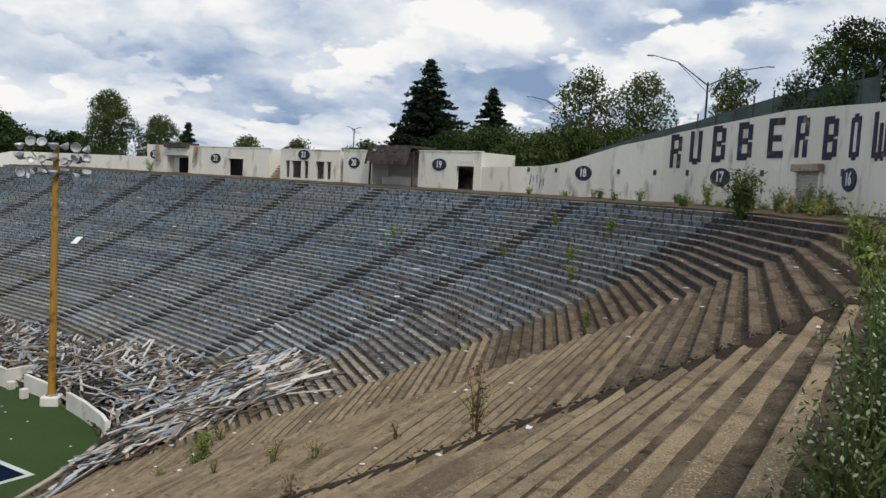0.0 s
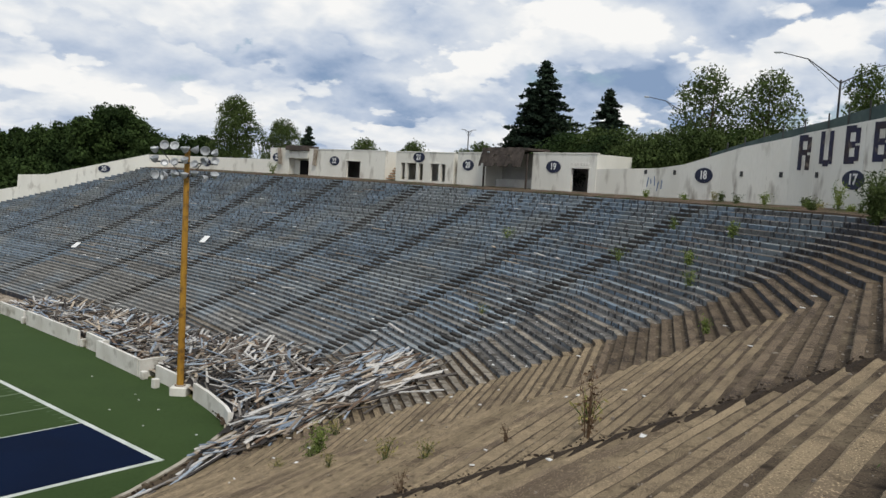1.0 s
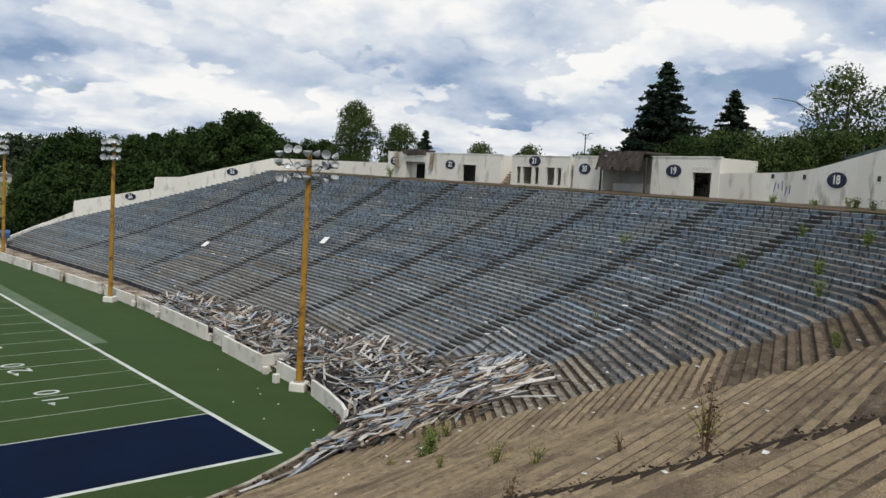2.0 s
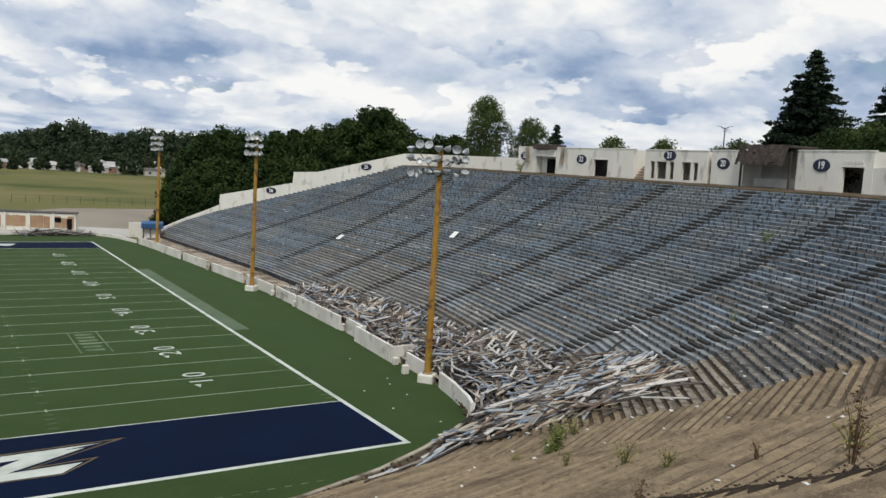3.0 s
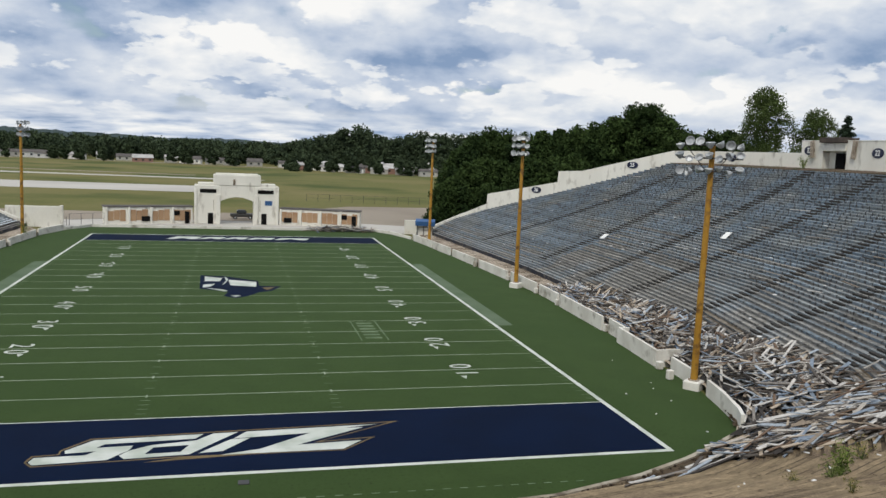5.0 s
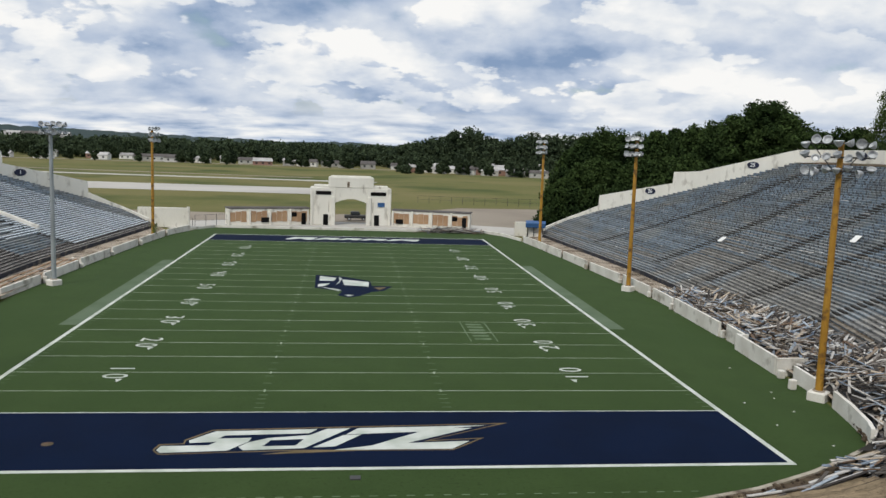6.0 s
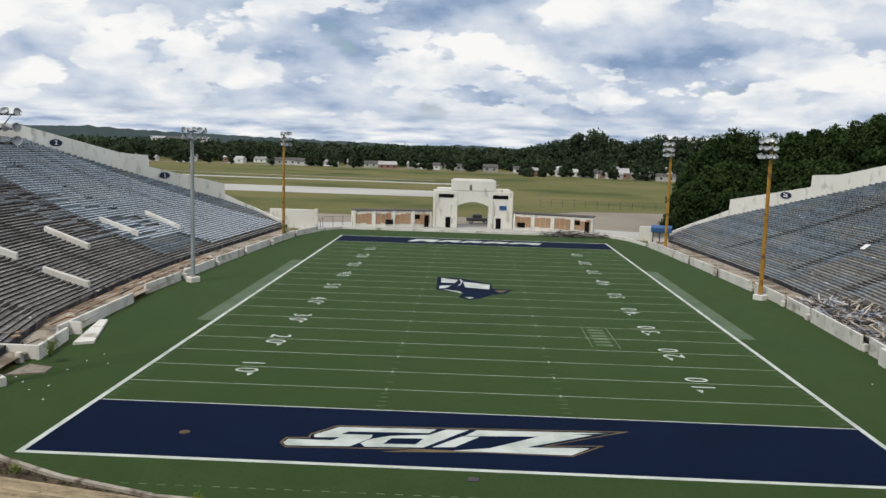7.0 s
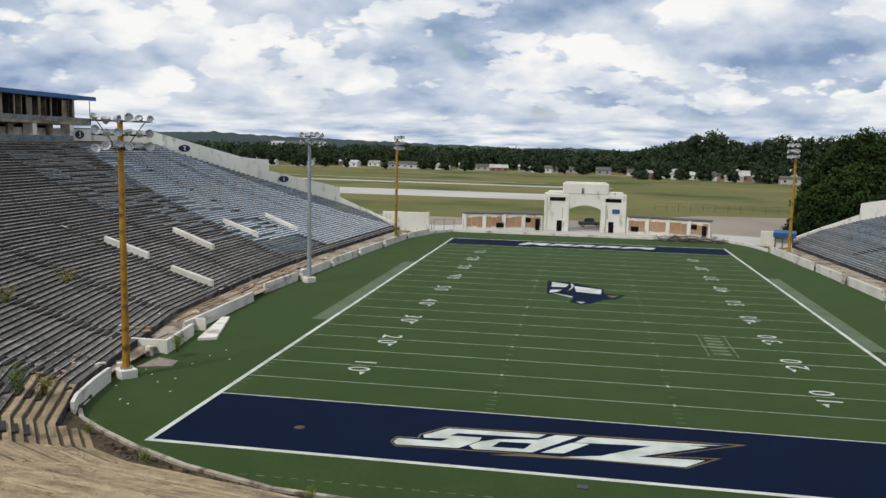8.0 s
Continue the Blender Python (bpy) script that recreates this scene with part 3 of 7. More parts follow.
for s in (-1, 1):
    strip("sideline", s * HALF_W, -10 * YARD, s * (HALF_W + 0.35), LEN + 10 * YARD, M["line"], 0.007)
    strip("restraining_strip", s * (HALF_W + 0.35), 27 * YARD, s * (HALF_W + 2.0), 73 * YARD, M["pale"], 0.004)
strip("end_line", -HALF_W - 0.35, -10 * YARD - 0.35, HALF_W + 0.35, -10 * YARD, M["line"], 0.006)
strip("end_line", -HALF_W - 0.35, LEN + 10 * YARD, HALF_W + 0.35, LEN + 10 * YARD + 0.35, M["line"], 0.006)
for i in range(0, 21):
    y = i * 5 * YARD
    strip("yard_line", -HALF_W, y - (0.06 if i in (0, 20) else 0.04), HALF_W, y + (0.06 if i in (0, 20) else 0.04), M["line" if i in (0, 20) else "yard"], 0.006)
    for s in (-1, 1):
        if 0 < i < 20:
            strip("hash_mark", s * 6.096 - 0.06, y - 0.3, s * 6.096 + 0.06, y + 0.3, M["yard"], 0.008)
ticks = bmesh.new()
for i in range(1, 100):
    if i % 5:
        for x in (-HALF_W + 0.35, -6.096, 6.096, HALF_W - 0.35):
            if i < 5 or i > 95 or abs(x) > 10 or i % 2:
                box(ticks, x, i * YARD, 0.003, 0.6, 0.07, 0.006)
tagged(part("yard_tick", ticks, M["faint"], turf), kind="stuff")
for i in range(1, 10):
    num = str(min(i, 10 - i) * 10)
    for s in (-1, 1):
        me = text_mesh("yard_number", num[0] + " " + num[1], 2.55, 0.002)
        me.materials.append(M["line"])
        ob = put("yard_number", me, turf)
        # foot towards the sideline
        ob.matrix_basis = pose(s * (HALF_W - 7.32), i * 10 * YARD, 0.006, 0, 0, -90 if s < 0 else 90)
        if i != 5:
            d = -1 if i < 5 else 1
            a = bmesh.new()
            yy, xx = i * 10 * YARD + d * 1.75, s * (HALF_W - 7.9)
            slab(a, [(xx - 0.25, yy), (xx + 0.25, yy), (xx, yy + d * 0.8)], 0.0, 0.006)
            part("direction_arrow", a, M["line"], turf)


def mark(name, pts, mat, z):
    return paint(name, pts, M[mat], z)


# painted mark of the near end zone: slanting white shapes with a dark rim and a thin bronze edge
mark("wordmark_edge", [(-11.05, -6.43), (-10.88, -5.54), (-9.60, -5.44), (-9.60, -4.87), (-8.30, -3.22), (9.55, -2.25), (4.36, -5.22), (7.68, -4.84), (5.61, -6.80), (0.31, -6.76), (-5.13, -7.23), (-3.26, -6.69), (-10.58, -7.14)], "bronze", 0.005)
mark("wordmark_rim", [(-10.92, -6.43), (-10.76, -5.70), (-9.49, -5.55), (-9.50, -4.98), (-8.23, -3.38), (8.92, -2.45), (3.92, -5.40), (7.30, -5.02), (5.55, -6.69), (0.31, -6.63), (-3.27, -6.57), (-10.54, -7.00)], "navy", 0.007)
mark("wordmark_block", [(-8.08, -3.50), (-2.19, -3.21), (-2.62, -3.93), (-7.41, -4.21), (-7.78, -4.71), (-5.89, -4.62), (-6.01, -5.25), (-7.00, -6.61), (-10.57, -6.86), (-10.84, -6.43), (-10.70, -5.83), (-8.16, -5.76), (-7.75, -5.23), (-9.24, -5.40), (-9.35, -4.98)], "line", 0.010)
mark("wordmark_block", [(-6.47, -6.05), (-6.03, -5.39), (-4.94, -4.67), (-2.57, -4.22), (-1.62, -3.18), (-0.26, -3.11), (-2.83, -6.34), (-6.14, -6.58)], "line", 0.010)
mark("wordmark_gap", [(-4.77, -5.05), (-2.91, -4.91), (-3.31, -5.91), (-5.14, -5.99)], "navy", 0.013)
mark("wordmark_block", [(-0.66, -4.28), (0.43, -4.18), (-1.07, -6.09), (-2.34, -6.23)], "line", 0.010)
mark("wordmark_block", [(0.23, -3.09), (8.16, -2.69), (5.96, -3.16), (7.20, -3.15), (3.07, -5.63), (6.74, -5.37), (5.55, -6.61), (-1.16, -6.63), (0.97, -6.00), (3.90, -3.77), (-0.49, -4.17)], "line", 0.010)
# far end zone: a run of slanting white blocks
for x0, x1, lo, hi in ((-11.8, -7.0, 94.6, 98.4), (-6.6, -2.9, 95.0, 98.2), (-2.5, 1.0, 95.2, 98.2), (1.4, 5.6, 95.2, 98.0), (6.0, 11.6, 95.2, 98.0)):
    mid = 0.5 * (x0 + x1)
    mark("wordmark_block", [(x0, lo), (x0 + 1.1, lo), (mid + 0.3, lo + 1.5), (x1 - 1.0, lo), (x1, lo), (x1 + 0.9, hi), (x0 + 1.5, hi)], "line", 0.010)
# dashed limit line behind the end line, and a drain grate
dash = bmesh.new()
for i in range(-19, 20):
    box(dash, i * 0.91, -12.8, 0.003, 0.42, 0.07, 0.006)
tagged(part("limit_dash", dash, M["faint"], turf), kind="stuff")
part("drain_grate", box(bmesh.new(), 0.02, -10.6, 0.02, 0.55, 0.5, 0.06, bevel=0.01), M["steel"], turf)
bm = cyl(bmesh.new(), (-16.9, -5.4, 0.0), (-16.9, -5.4, 0.012), 0.32, 0.32, 14)
part("drain_cover", bm, M["earth"], turf)
# midfield mark: plain navy and white blocks
mark("midfield_mark", [(-4.70, 55.4), (-1.79, 54.8), (2.24, 51.2), (2.36, 47.5), (4.9, 47.3), (3.60, 44.1), (2.26, 43.4), (0.87, 40.8), (-0.41, 39.7), (-1.67, 41.0), (-1.19, 43.7), (-4.43, 45.6)], "navy", 0.008)
for pts in ([(-4.13, 54.5), (-1.98, 53.2), (-2.30, 50.9), (-4.05, 50.9)], [(-1.28, 52.0), (2.07, 50.4), (1.95, 47.0), (-0.99, 48.0)], [(-1.78, 54.2), (-1.29, 52.6), (-1.56, 49.7), (-1.99, 48.2), (-1.53, 51.1)],
            [(-4.10, 48.5), (-2.71, 49.0), (-3.28, 47.1), (-4.12, 46.4)], [(-0.93, 41.4), (0.15, 41.3), (-0.37, 40.4)], [(-3.87, 46.3), (-1.76, 45.0), (-1.27, 44.3), (-1.62, 43.9)]):
    mark("midfield_mark_white", pts, "line", 0.012)
mark("midfield_mark_tail", [(2.6, 46.4), (4.1, 46.7), (3.2, 44.7)], "bronze", 0.012)
for k in range(6):
    strip("sponsor_bar", 10.9, 20.0 + k * 1.2, 12.4, 20.6 + k * 1.2, M["faint"], 0.005)
for xa, xb in ((10.4, 10.52), (12.8, 12.92)):
    strip("sponsor_frame", xa, 19.4, xb, 27.4, M["faint"], 0.005)

# ---- seating steps ----


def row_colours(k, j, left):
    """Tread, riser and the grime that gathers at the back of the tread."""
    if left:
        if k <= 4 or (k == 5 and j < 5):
            # the paler tread colour holds part of this side's brighter light
            return M["sandy_lit"], M["worn"], M["grime"]
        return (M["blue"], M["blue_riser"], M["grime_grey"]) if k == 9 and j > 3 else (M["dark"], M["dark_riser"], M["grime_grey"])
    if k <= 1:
        return (M["damp_shaded"] if k == 1 and j > 48 else M["beige"], M["riser"], M["grime"])
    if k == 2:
        return (M["damp_shaded"] if j > 34 else M["beige"], M["navy_riser"] if j > 47 else M["riser"], M["grime"])
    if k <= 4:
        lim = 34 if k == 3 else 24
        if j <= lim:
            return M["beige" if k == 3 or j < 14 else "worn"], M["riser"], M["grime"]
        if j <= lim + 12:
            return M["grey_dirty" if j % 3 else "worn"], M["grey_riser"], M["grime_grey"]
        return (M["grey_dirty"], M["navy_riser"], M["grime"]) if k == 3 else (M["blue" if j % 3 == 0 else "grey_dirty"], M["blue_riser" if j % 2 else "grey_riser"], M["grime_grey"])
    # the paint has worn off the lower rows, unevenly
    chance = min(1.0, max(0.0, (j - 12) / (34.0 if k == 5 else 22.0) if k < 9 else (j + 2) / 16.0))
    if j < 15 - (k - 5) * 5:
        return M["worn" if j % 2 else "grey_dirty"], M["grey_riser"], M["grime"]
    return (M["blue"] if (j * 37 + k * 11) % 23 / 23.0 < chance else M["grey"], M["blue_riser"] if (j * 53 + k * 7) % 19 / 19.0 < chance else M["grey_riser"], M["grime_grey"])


rng = random.Random(7)
SECTION_LABEL = {False: "stepped concrete seating section, worn with faded blue paint", True: "stepped seating section of dark weathered treads"}
for left in (False, True):
    sx = -1 if left else 1
    for k in range(len(NORMALS)):
        sec = thing("terrace_section", "bare weathered concrete terrace steps with dirt and rubble" if k <= (4 if left else 2) else SECTION_LABEL[left], "seating", "terrace sections", "structure")
        # the bare end rows run on down to the kerb
        for j in range(-3 if k <= (4 if left else 2) else 0, ROWS_UP):
            u0, u1 = j * TREAD, (j + 1) * TREAD
            s0, s1 = row_segment(k, u0, CUT_C + end_bow(u0)), row_segment(k, u1, CUT_C + end_bow(u1))
            if not s1:
                continue
            s0 = s0 or (s1[0] - NORMALS[k][0] * TREAD, s1[1] - NORMALS[k][0] * TREAD)
            z, zl = rise(u0) + (rng.uniform(-0.03, 0.02) if k in (1, 2) else 0.0), rise(u0) - 0.75
            n = max(1, int((s0[1] - s0[0]).length / (0.7 if k <= 2 else 1.5)))
            nrm = NORMALS[k][0]
            verts, faces, idx = [], [], []
            for i in range(n + 1):
                f = i / n
                a, b = s0[0].lerp(s0[1], f), s1[0].lerp(s1[1], f)
                w = rng.uniform(-0.008, 0.008) if 0 < i < n else 0.0
                wz = rng.uniform(-0.012, 0.006)
                a2 = a + nrm * (0.035 + w)
                a1 = a + nrm * w
                gm = rng.uniform(0.37, 0.42) if k == 0 else rng.uniform(0.42, 0.50) if k == 1 else rng.uniform(0.50, 0.60) if k == 2 else rng.uniform(0.58, 0.80)
                mid = a.lerp(b, gm)
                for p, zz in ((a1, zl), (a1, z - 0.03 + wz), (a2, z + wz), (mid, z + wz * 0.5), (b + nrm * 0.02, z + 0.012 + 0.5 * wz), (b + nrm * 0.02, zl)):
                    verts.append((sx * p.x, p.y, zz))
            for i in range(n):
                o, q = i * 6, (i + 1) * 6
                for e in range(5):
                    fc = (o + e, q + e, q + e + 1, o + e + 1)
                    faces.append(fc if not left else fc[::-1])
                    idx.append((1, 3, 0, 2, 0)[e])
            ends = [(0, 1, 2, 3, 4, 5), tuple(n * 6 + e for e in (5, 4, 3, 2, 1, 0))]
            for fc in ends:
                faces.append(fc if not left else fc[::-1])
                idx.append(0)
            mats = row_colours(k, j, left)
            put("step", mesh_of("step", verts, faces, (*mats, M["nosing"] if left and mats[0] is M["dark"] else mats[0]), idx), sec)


# ---- walkway, field wall and kerb ----
ring0 = ring(-0.25)
len0 = sum((b - a).length for a, b in zip(ring0, ring0[1:]))
wallv = [Vector(p) for p in WALL_R]
lenw = sum((b - a).length for a, b in zip(wallv[:18], wallv[1:19]))
for sx in (1, -1):
    wv, wf, wi = [], [], []
    N = 90
    for i in range(N + 1):
        p = along(wallv[:19], lenw * i / N)[0]
        q, d = along(ring0, len0 * i / N)
        side = min(1.0, max(0.0, (p.y + 9) / 5.0))
        for f in (0.0, 0.35, 0.7, 1.0):
            r = p.lerp(q, f)
            z = (0.12 + 0.42 * f) * (1 - side) + 0.5 * side
            wv.append((sx * (r.x + 0.12), r.y, z + (rng.uniform(-0.06, 0.06) if 0 < f < 1 else 0)))
    for i in range(N):
        for e in range(3):
            o = i * 4 + e
            fc = (o, o + 4, o + 5, o + 1)
            wf.append(fc if sx > 0 else fc[::-1])
            wi.append(0 if i > N * 0.27 else 1)
    tagged(put("walkway", mesh_of("walkway", wv, wf, [M["walk"], M["dirt"]], wi)), "broken concrete walkway with dirt between wall and seating", "walkway", kind="structure")
    # low kerb round the end of the field
    kerb = WALL_R[:8]
    bm = wall_strip(bmesh.new(), [(sx * x, y) for x, y in kerb][::sx], -0.28 * 1 if sx < 0 else 0.28, [-0.2] * len(kerb), [0.26] * len(kerb))
    tagged(part("field_kerb", bm, M["kerb"]), "low cracked concrete kerb along the end of the turf", "kerb", kind="structure")

SEGMENTS = {
    1: [((30.6, -7.2), (31.4, -5.6), (32.3, -2.4), (33.0, 0.6)), ((33.4, 3.4), (33.7, 7.0)), ((33.2, 8.9), (33.9, 17.0)), ((34.6, 17.1), (34.9, 21.0)), ((34.6, 22.0), (35.1, 34.2)),
        ((35.4, 35.6), (35.6, 42.0)), ((35.5, 43.0), (35.3, 52.0)), ((35.0, 52.8), (34.3, 64.0)), ((34.2, 65.0), (33.5, 76.0)), ((33.3, 77.0), (32.6, 86.0)), ((32.6, 87.0), (31.6, 98.0)), ((31.4, 99), (29.5, 107), (26.5, 112))],
    -1: [((30.6, -7.2), (31.4, -5.6), (32.3, -2.4), (33.0, 0.6)), ((33.0, 8.6), (34.0, 15.2)), ((34.9, 15.3), (35.2, 31.4)), ((36.0, 36.6), (35.4, 46.0)), ((35.3, 47.0), (35.0, 58.0)), ((35.0, 59.0), (34.4, 70.0)), ((34.3, 71.0), (33.5, 82.0)), ((33.4, 83), (32.4, 96.0)), ((32.2, 97), (30.0, 106))],
}
for sx, segs in SEGMENTS.items():
    for pts in segs:
        low = pts[0][1] > 98
        h = 0.55 if low else ((1.42 if 8 < pts[0][1] < 23 else 1.2) if sx > 0 else 1.08)
        line = [(sx * x, y) for x, y in pts]
        bm = wall_strip(bmesh.new(), line, 0.26 * sx, [-0.2] * len(pts), [h + rng.uniform(-0.05, 0.05) for _ in pts])
        bmesh.ops.bevel(bm, geom=list(bm.edges), offset=0.02, segments=1, affect="EDGES")
        tagged(part("field_wall", bm, M["parapet"]), "white painted concrete field wall unit, stained and chipped", "low wall", "field wall units", "structure")
    # returns that close the boxed-out unit
    for (xa, xb, y) in ((33.2, 36.6, 8.8), (33.9, 35.0, 17.1)):
        bm = wall_strip(bmesh.new(), [(sx * xa, y), (sx * xb, y)], 0.26, [-0.2, -0.2], [1.38, 1.4] if sx > 0 else [1.06, 1.08])
        tagged(part("field_wall", bm, M["parapet"]), "white painted concrete return of the field wall", "low wall", "field wall units", "structure")


def stub_post(x, y, h):
    bm = box(bmesh.new(), 0, 0, h / 2, 0.5, 0.45, h, bevel=0.05)
    ob = tagged(part("wall_post", bm, M["parapet"]), "short broken concrete post beside the field wall", "post", "wall posts")
    ob.matrix_basis = pose(x, y, 0, 0, 0, rng.uniform(-20, 20))


for x, y in ((34.9, 21.5), (35.2, 34.9), (35.4, 42.5), (35.1, 52.4), (34.0, 64.5), (33.2, 7.8), (32.5, 4.9), (-34.0, 7.6), (-35.1, 46.5), (-34.8, 58.5), (-34.2, 70.5), (-33.2, 82.5)):
    stub_post(x, y, rng.uniform(0.5, 0.9))

# entrance slab laid against the boxed-out wall on the other side
bm = slab(bmesh.new(), [(-32.8, 13.4), (-31.4, 14.2), (-33.9, 22.4), (-34.6, 22.2)], 0.0, 0.22)
tagged(part("ramp_slab", bm, M["parapet"]), "pale concrete ramp slab lying on the turf beside the wall", "ramp")

# ---- top walk and walls round the rim ----
U_WALL = 38.0
topwalk_in, topwalk_out = ring(U_TOP + 0.02), ring(U_WALL + 1.0, CUT_C + 2)


def arc_len(pts):
    return sum((b - a).length for a, b in zip(pts, pts[1:]))


for sx in (1, -1):
    la, lb = arc_len(topwalk_in), arc_len(topwalk_out)
    vs, fs = [], []
    for i in range(81):
        a, b = along(topwalk_in, la * i / 80)[0], along(topwalk_out, lb * i / 80)[0]
        for f, drop in ((0.0, 0.4), (0.0, rng.uniform(0.0, 0.07)), (0.4, rng.uniform(-0.06, 0.06)), (1.0, 0.0)):
            r = a.lerp(b, f)
            vs.append((sx * r.x, r.y, 16.46 + 0.26 * f - drop))
    for i in range(80):
        for e in range(3):
            fc = (i * 4 + e, i * 4 + 4 + e, i * 4 + 5 + e, i * 4 + 1 + e)
            fs.append(fc if sx > 0 else fc[::-1])
    tagged(put("rim_walk", mesh_of("rim_walk", vs, fs, M["earth"])), "bare earth walk with weeds round the rim", "path", kind="structure")

rim = ring(U_WALL, CUT_C + 3.2)


def rim_frame(s, z=0.0, u=0.0, sx=1):
    """x to the right as seen from the field, y outwards, z up."""
    p, d = along(rim, s)
    n = Vector((d.y, -d.x))
    p = p + n * u
    if sx > 0:
        return Matrix(((-d.x, n.x, 0, p.x), (-d.y, n.y, 0, p.y), (0, 0, 1, z), (0, 0, 0, 1)))
    return Matrix(((-d.x, -n.x, 0, -p.x), (d.y, n.y, 0, p.y), (0, 0, 1, z), (0, 0, 0, 1)))


def rim_wall(name, stations, thick, label, mat="white", foot=16.0, sx=1):
    line, tops = [], []
    # stations, with every bend of the rim between them
    bends, acc = [], 0.0
    for a, b in zip(rim, rim[1:]):
        acc += (b - a).length
        bends.append(acc)
    ss = sorted({s for s, _ in stations} | {b for b in bends if stations[0][0] < b < stations[-1][0]})
    for s in ss:
        p = along(rim, s)[0]
        line.append((sx * p.x, p.y))
        tops.append(float(np.interp(s, [a for a, _ in stations], [b for _, b in stations])))
    bm = wall_strip(bmesh.new(), line, thick * sx, [foot] * len(line), tops)
    return tagged(part(name, bm, M[mat]), label, "wall", kind="structure")


rim_wall("wall_south", [(22, 22.2), (46.7, 22.24), (51.2, 22.58), (56.9, 22.78), (62.1, 22.38), (68.5, 21.89), (74.9, 21.02), (77.5, 20.48), (81.8, 19.6), (85.0, 19.27), (93.0, 19.0)], 0.4, "tall white painted rim wall with peeling lettering")
rim_wall("wall_east", [(154.6, 18.75), (170, 18.7), (arc_len(rim), 18.65)], 0.4, "plain white rim wall behind the top row")
rim_wall("wall_west", [(120, 18.3), (arc_len(rim), 18.5)], 0.4, "plain white rim wall behind the top row", sx=-1)
rim_wall("wall_west_end", [(22, 18.6), (119.8, 18.5)], 0.4, "plain white rim wall behind the top row", sx=-1)

# joints, scuppers and bolts on the tall wall
for s in range(47, 92, 5):
    zt = float(np.interp(s, [46, 57, 62, 68, 75, 82, 92], [22.2, 22.7, 22.3, 21.9, 21, 19.6, 19]))
    bm = box(bmesh.new(), 0, -0.004, (zt - 16.3) / 2, 0.05, 0.02, zt - 16.5)
    ob = part("wall_joint", bm, M["parapet"], bpy.data.objects["wall_south"])
    ob.matrix_basis = rim_frame(s + 0.3, 16.3)
for s in range(50, 90, 4):
    ob = part("scupper", box(bmesh.new(), 0, -0.03, 0, 0.28, 0.1, 0.4, bevel=0.02), M["steel"], bpy.data.objects["wall_south"])
    ob.matrix_basis = rim_frame(s + 0.9, 18.9)

gr = thing("graffiti", "small scrawl of bright blue spray paint on the wall", "graffiti", at=rim_frame(86.6, 17.9, -0.012))
for i in range(9):
    part("stroke", box(bmesh.new(), -2.0 + i * 0.5, 0, rng.uniform(-0.2, 0.2), 0.09, 0.02, rng.uniform(0.4, 0.9), pose(0, 0, 0, 0, rng.uniform(-14, 14), 0)), M["bluepaint"], gr)

# wall lettering
LETTERS = [("R", 68.5, 20.5, 2.5), ("U", 66.1, 20.7, 2.4), ("B", 63.5, 20.9, 2.5), ("B", 60.8, 21.0, 2.5), ("E", 57.9, 21.1, 2.5), ("R", 55.4, 21.1, 2.5), ("B", 52.4, 20.85, 2.45), ("O", 49.6, 20.75, 2.45), ("W", 46.2, 20.6, 2.45), ("L", 43.2, 20.6, 2.45)]
# upright bars and cross bars of each block letter: from x, to x, from z, to z in a 1 x 1 field
STROKES = {
    "R": ((0, .3, 0, 1), (.3, .7, .82, 1), (.3, .7, .42, .58), (.7, 1, .5, .93), (.62, .95, 0, .42)),
    "U": ((0, .3, .07, 1), (.3, .7, 0, .18), (.7, 1, .07, 1)),
    "B": ((0, .3, 0, 1), (.3, .7, .82, 1), (.3, .7, .42, .58), (.3, .7, 0, .18), (.7, 1, .53, .93), (.7, 1, .07, .47)),
    "E": ((0, .3, 0, 1), (.3, 1, .82, 1), (.3, .85, .42, .58), (.3, 1, 0, .18)),
    "O": ((0, .3, .07, .93), (.3, .7, .82, 1), (.3, .7, 0, .18), (.7, 1, .07, .93)),
    "W": ((0, .24, .07, 1), (.24, .40, 0, .18), (.40, .60, .05, .75), (.60, .76, 0, .18), (.76, 1, .07, 1)),
    "L": ((0, .3, 0, 1), (.3, 1, 0, .18)),
}
for ch, s, z, h in LETTERS:
    w = h * (0.78 if ch == "W" else 0.56)
    bm = bmesh.new()
    for x0, x1, z0, z1 in STROKES[ch]:
        box(bm, ((x0 + x1) / 2 - 0.5) * w, 0, ((z0 + z1) / 2 - 0.5) * h, (x1 - x0) * w, 0.03, (z1 - z0) * h)
    ob = tagged(part("wall_letter", bm, M["letter"]), "faded navy block letter with rusty streaks painted on the wall", "letter", "wall lettering")
    ob.matrix_basis = rim_frame(s, z, -0.03)


def plaque(number, m, rx=1.08, rz=0.64):
    pl = thing("section_plaque", "dark navy oval section plaque with a white number", "sign", "section plaques", at=m)
    bm = bmesh.new()
    bmesh.ops.create_cone(bm, cap_ends=True, segments=32, radius1=1, radius2=0.97, depth=0.05, matrix=Matrix.Diagonal((rx, 1, rz, 1)) @ pose(0, 0, 0, 90, 0, 0))
    part("disc", bm, M["plaque"], pl)
    me = text_mesh("number", number, 1.0, 0.015, 0.9, 0.0, 0.02)
    me.materials.append(M["plaque_text"])
    ob = put("number", me, pl)
    ob.matrix_basis = pose(0, -0.045, 0, 90, 0, 0)
    return pl


for num, s, z in (("17", 63.1, 18.6), ("16", 49.9, 18.5), ("18", 79.2, 18.7), ("24", 170.7, 17.75)):
    plaque(num, rim_frame(s, z, -0.04))
plaque("3", rim_frame(168.5, 17.6, -0.06, -1))

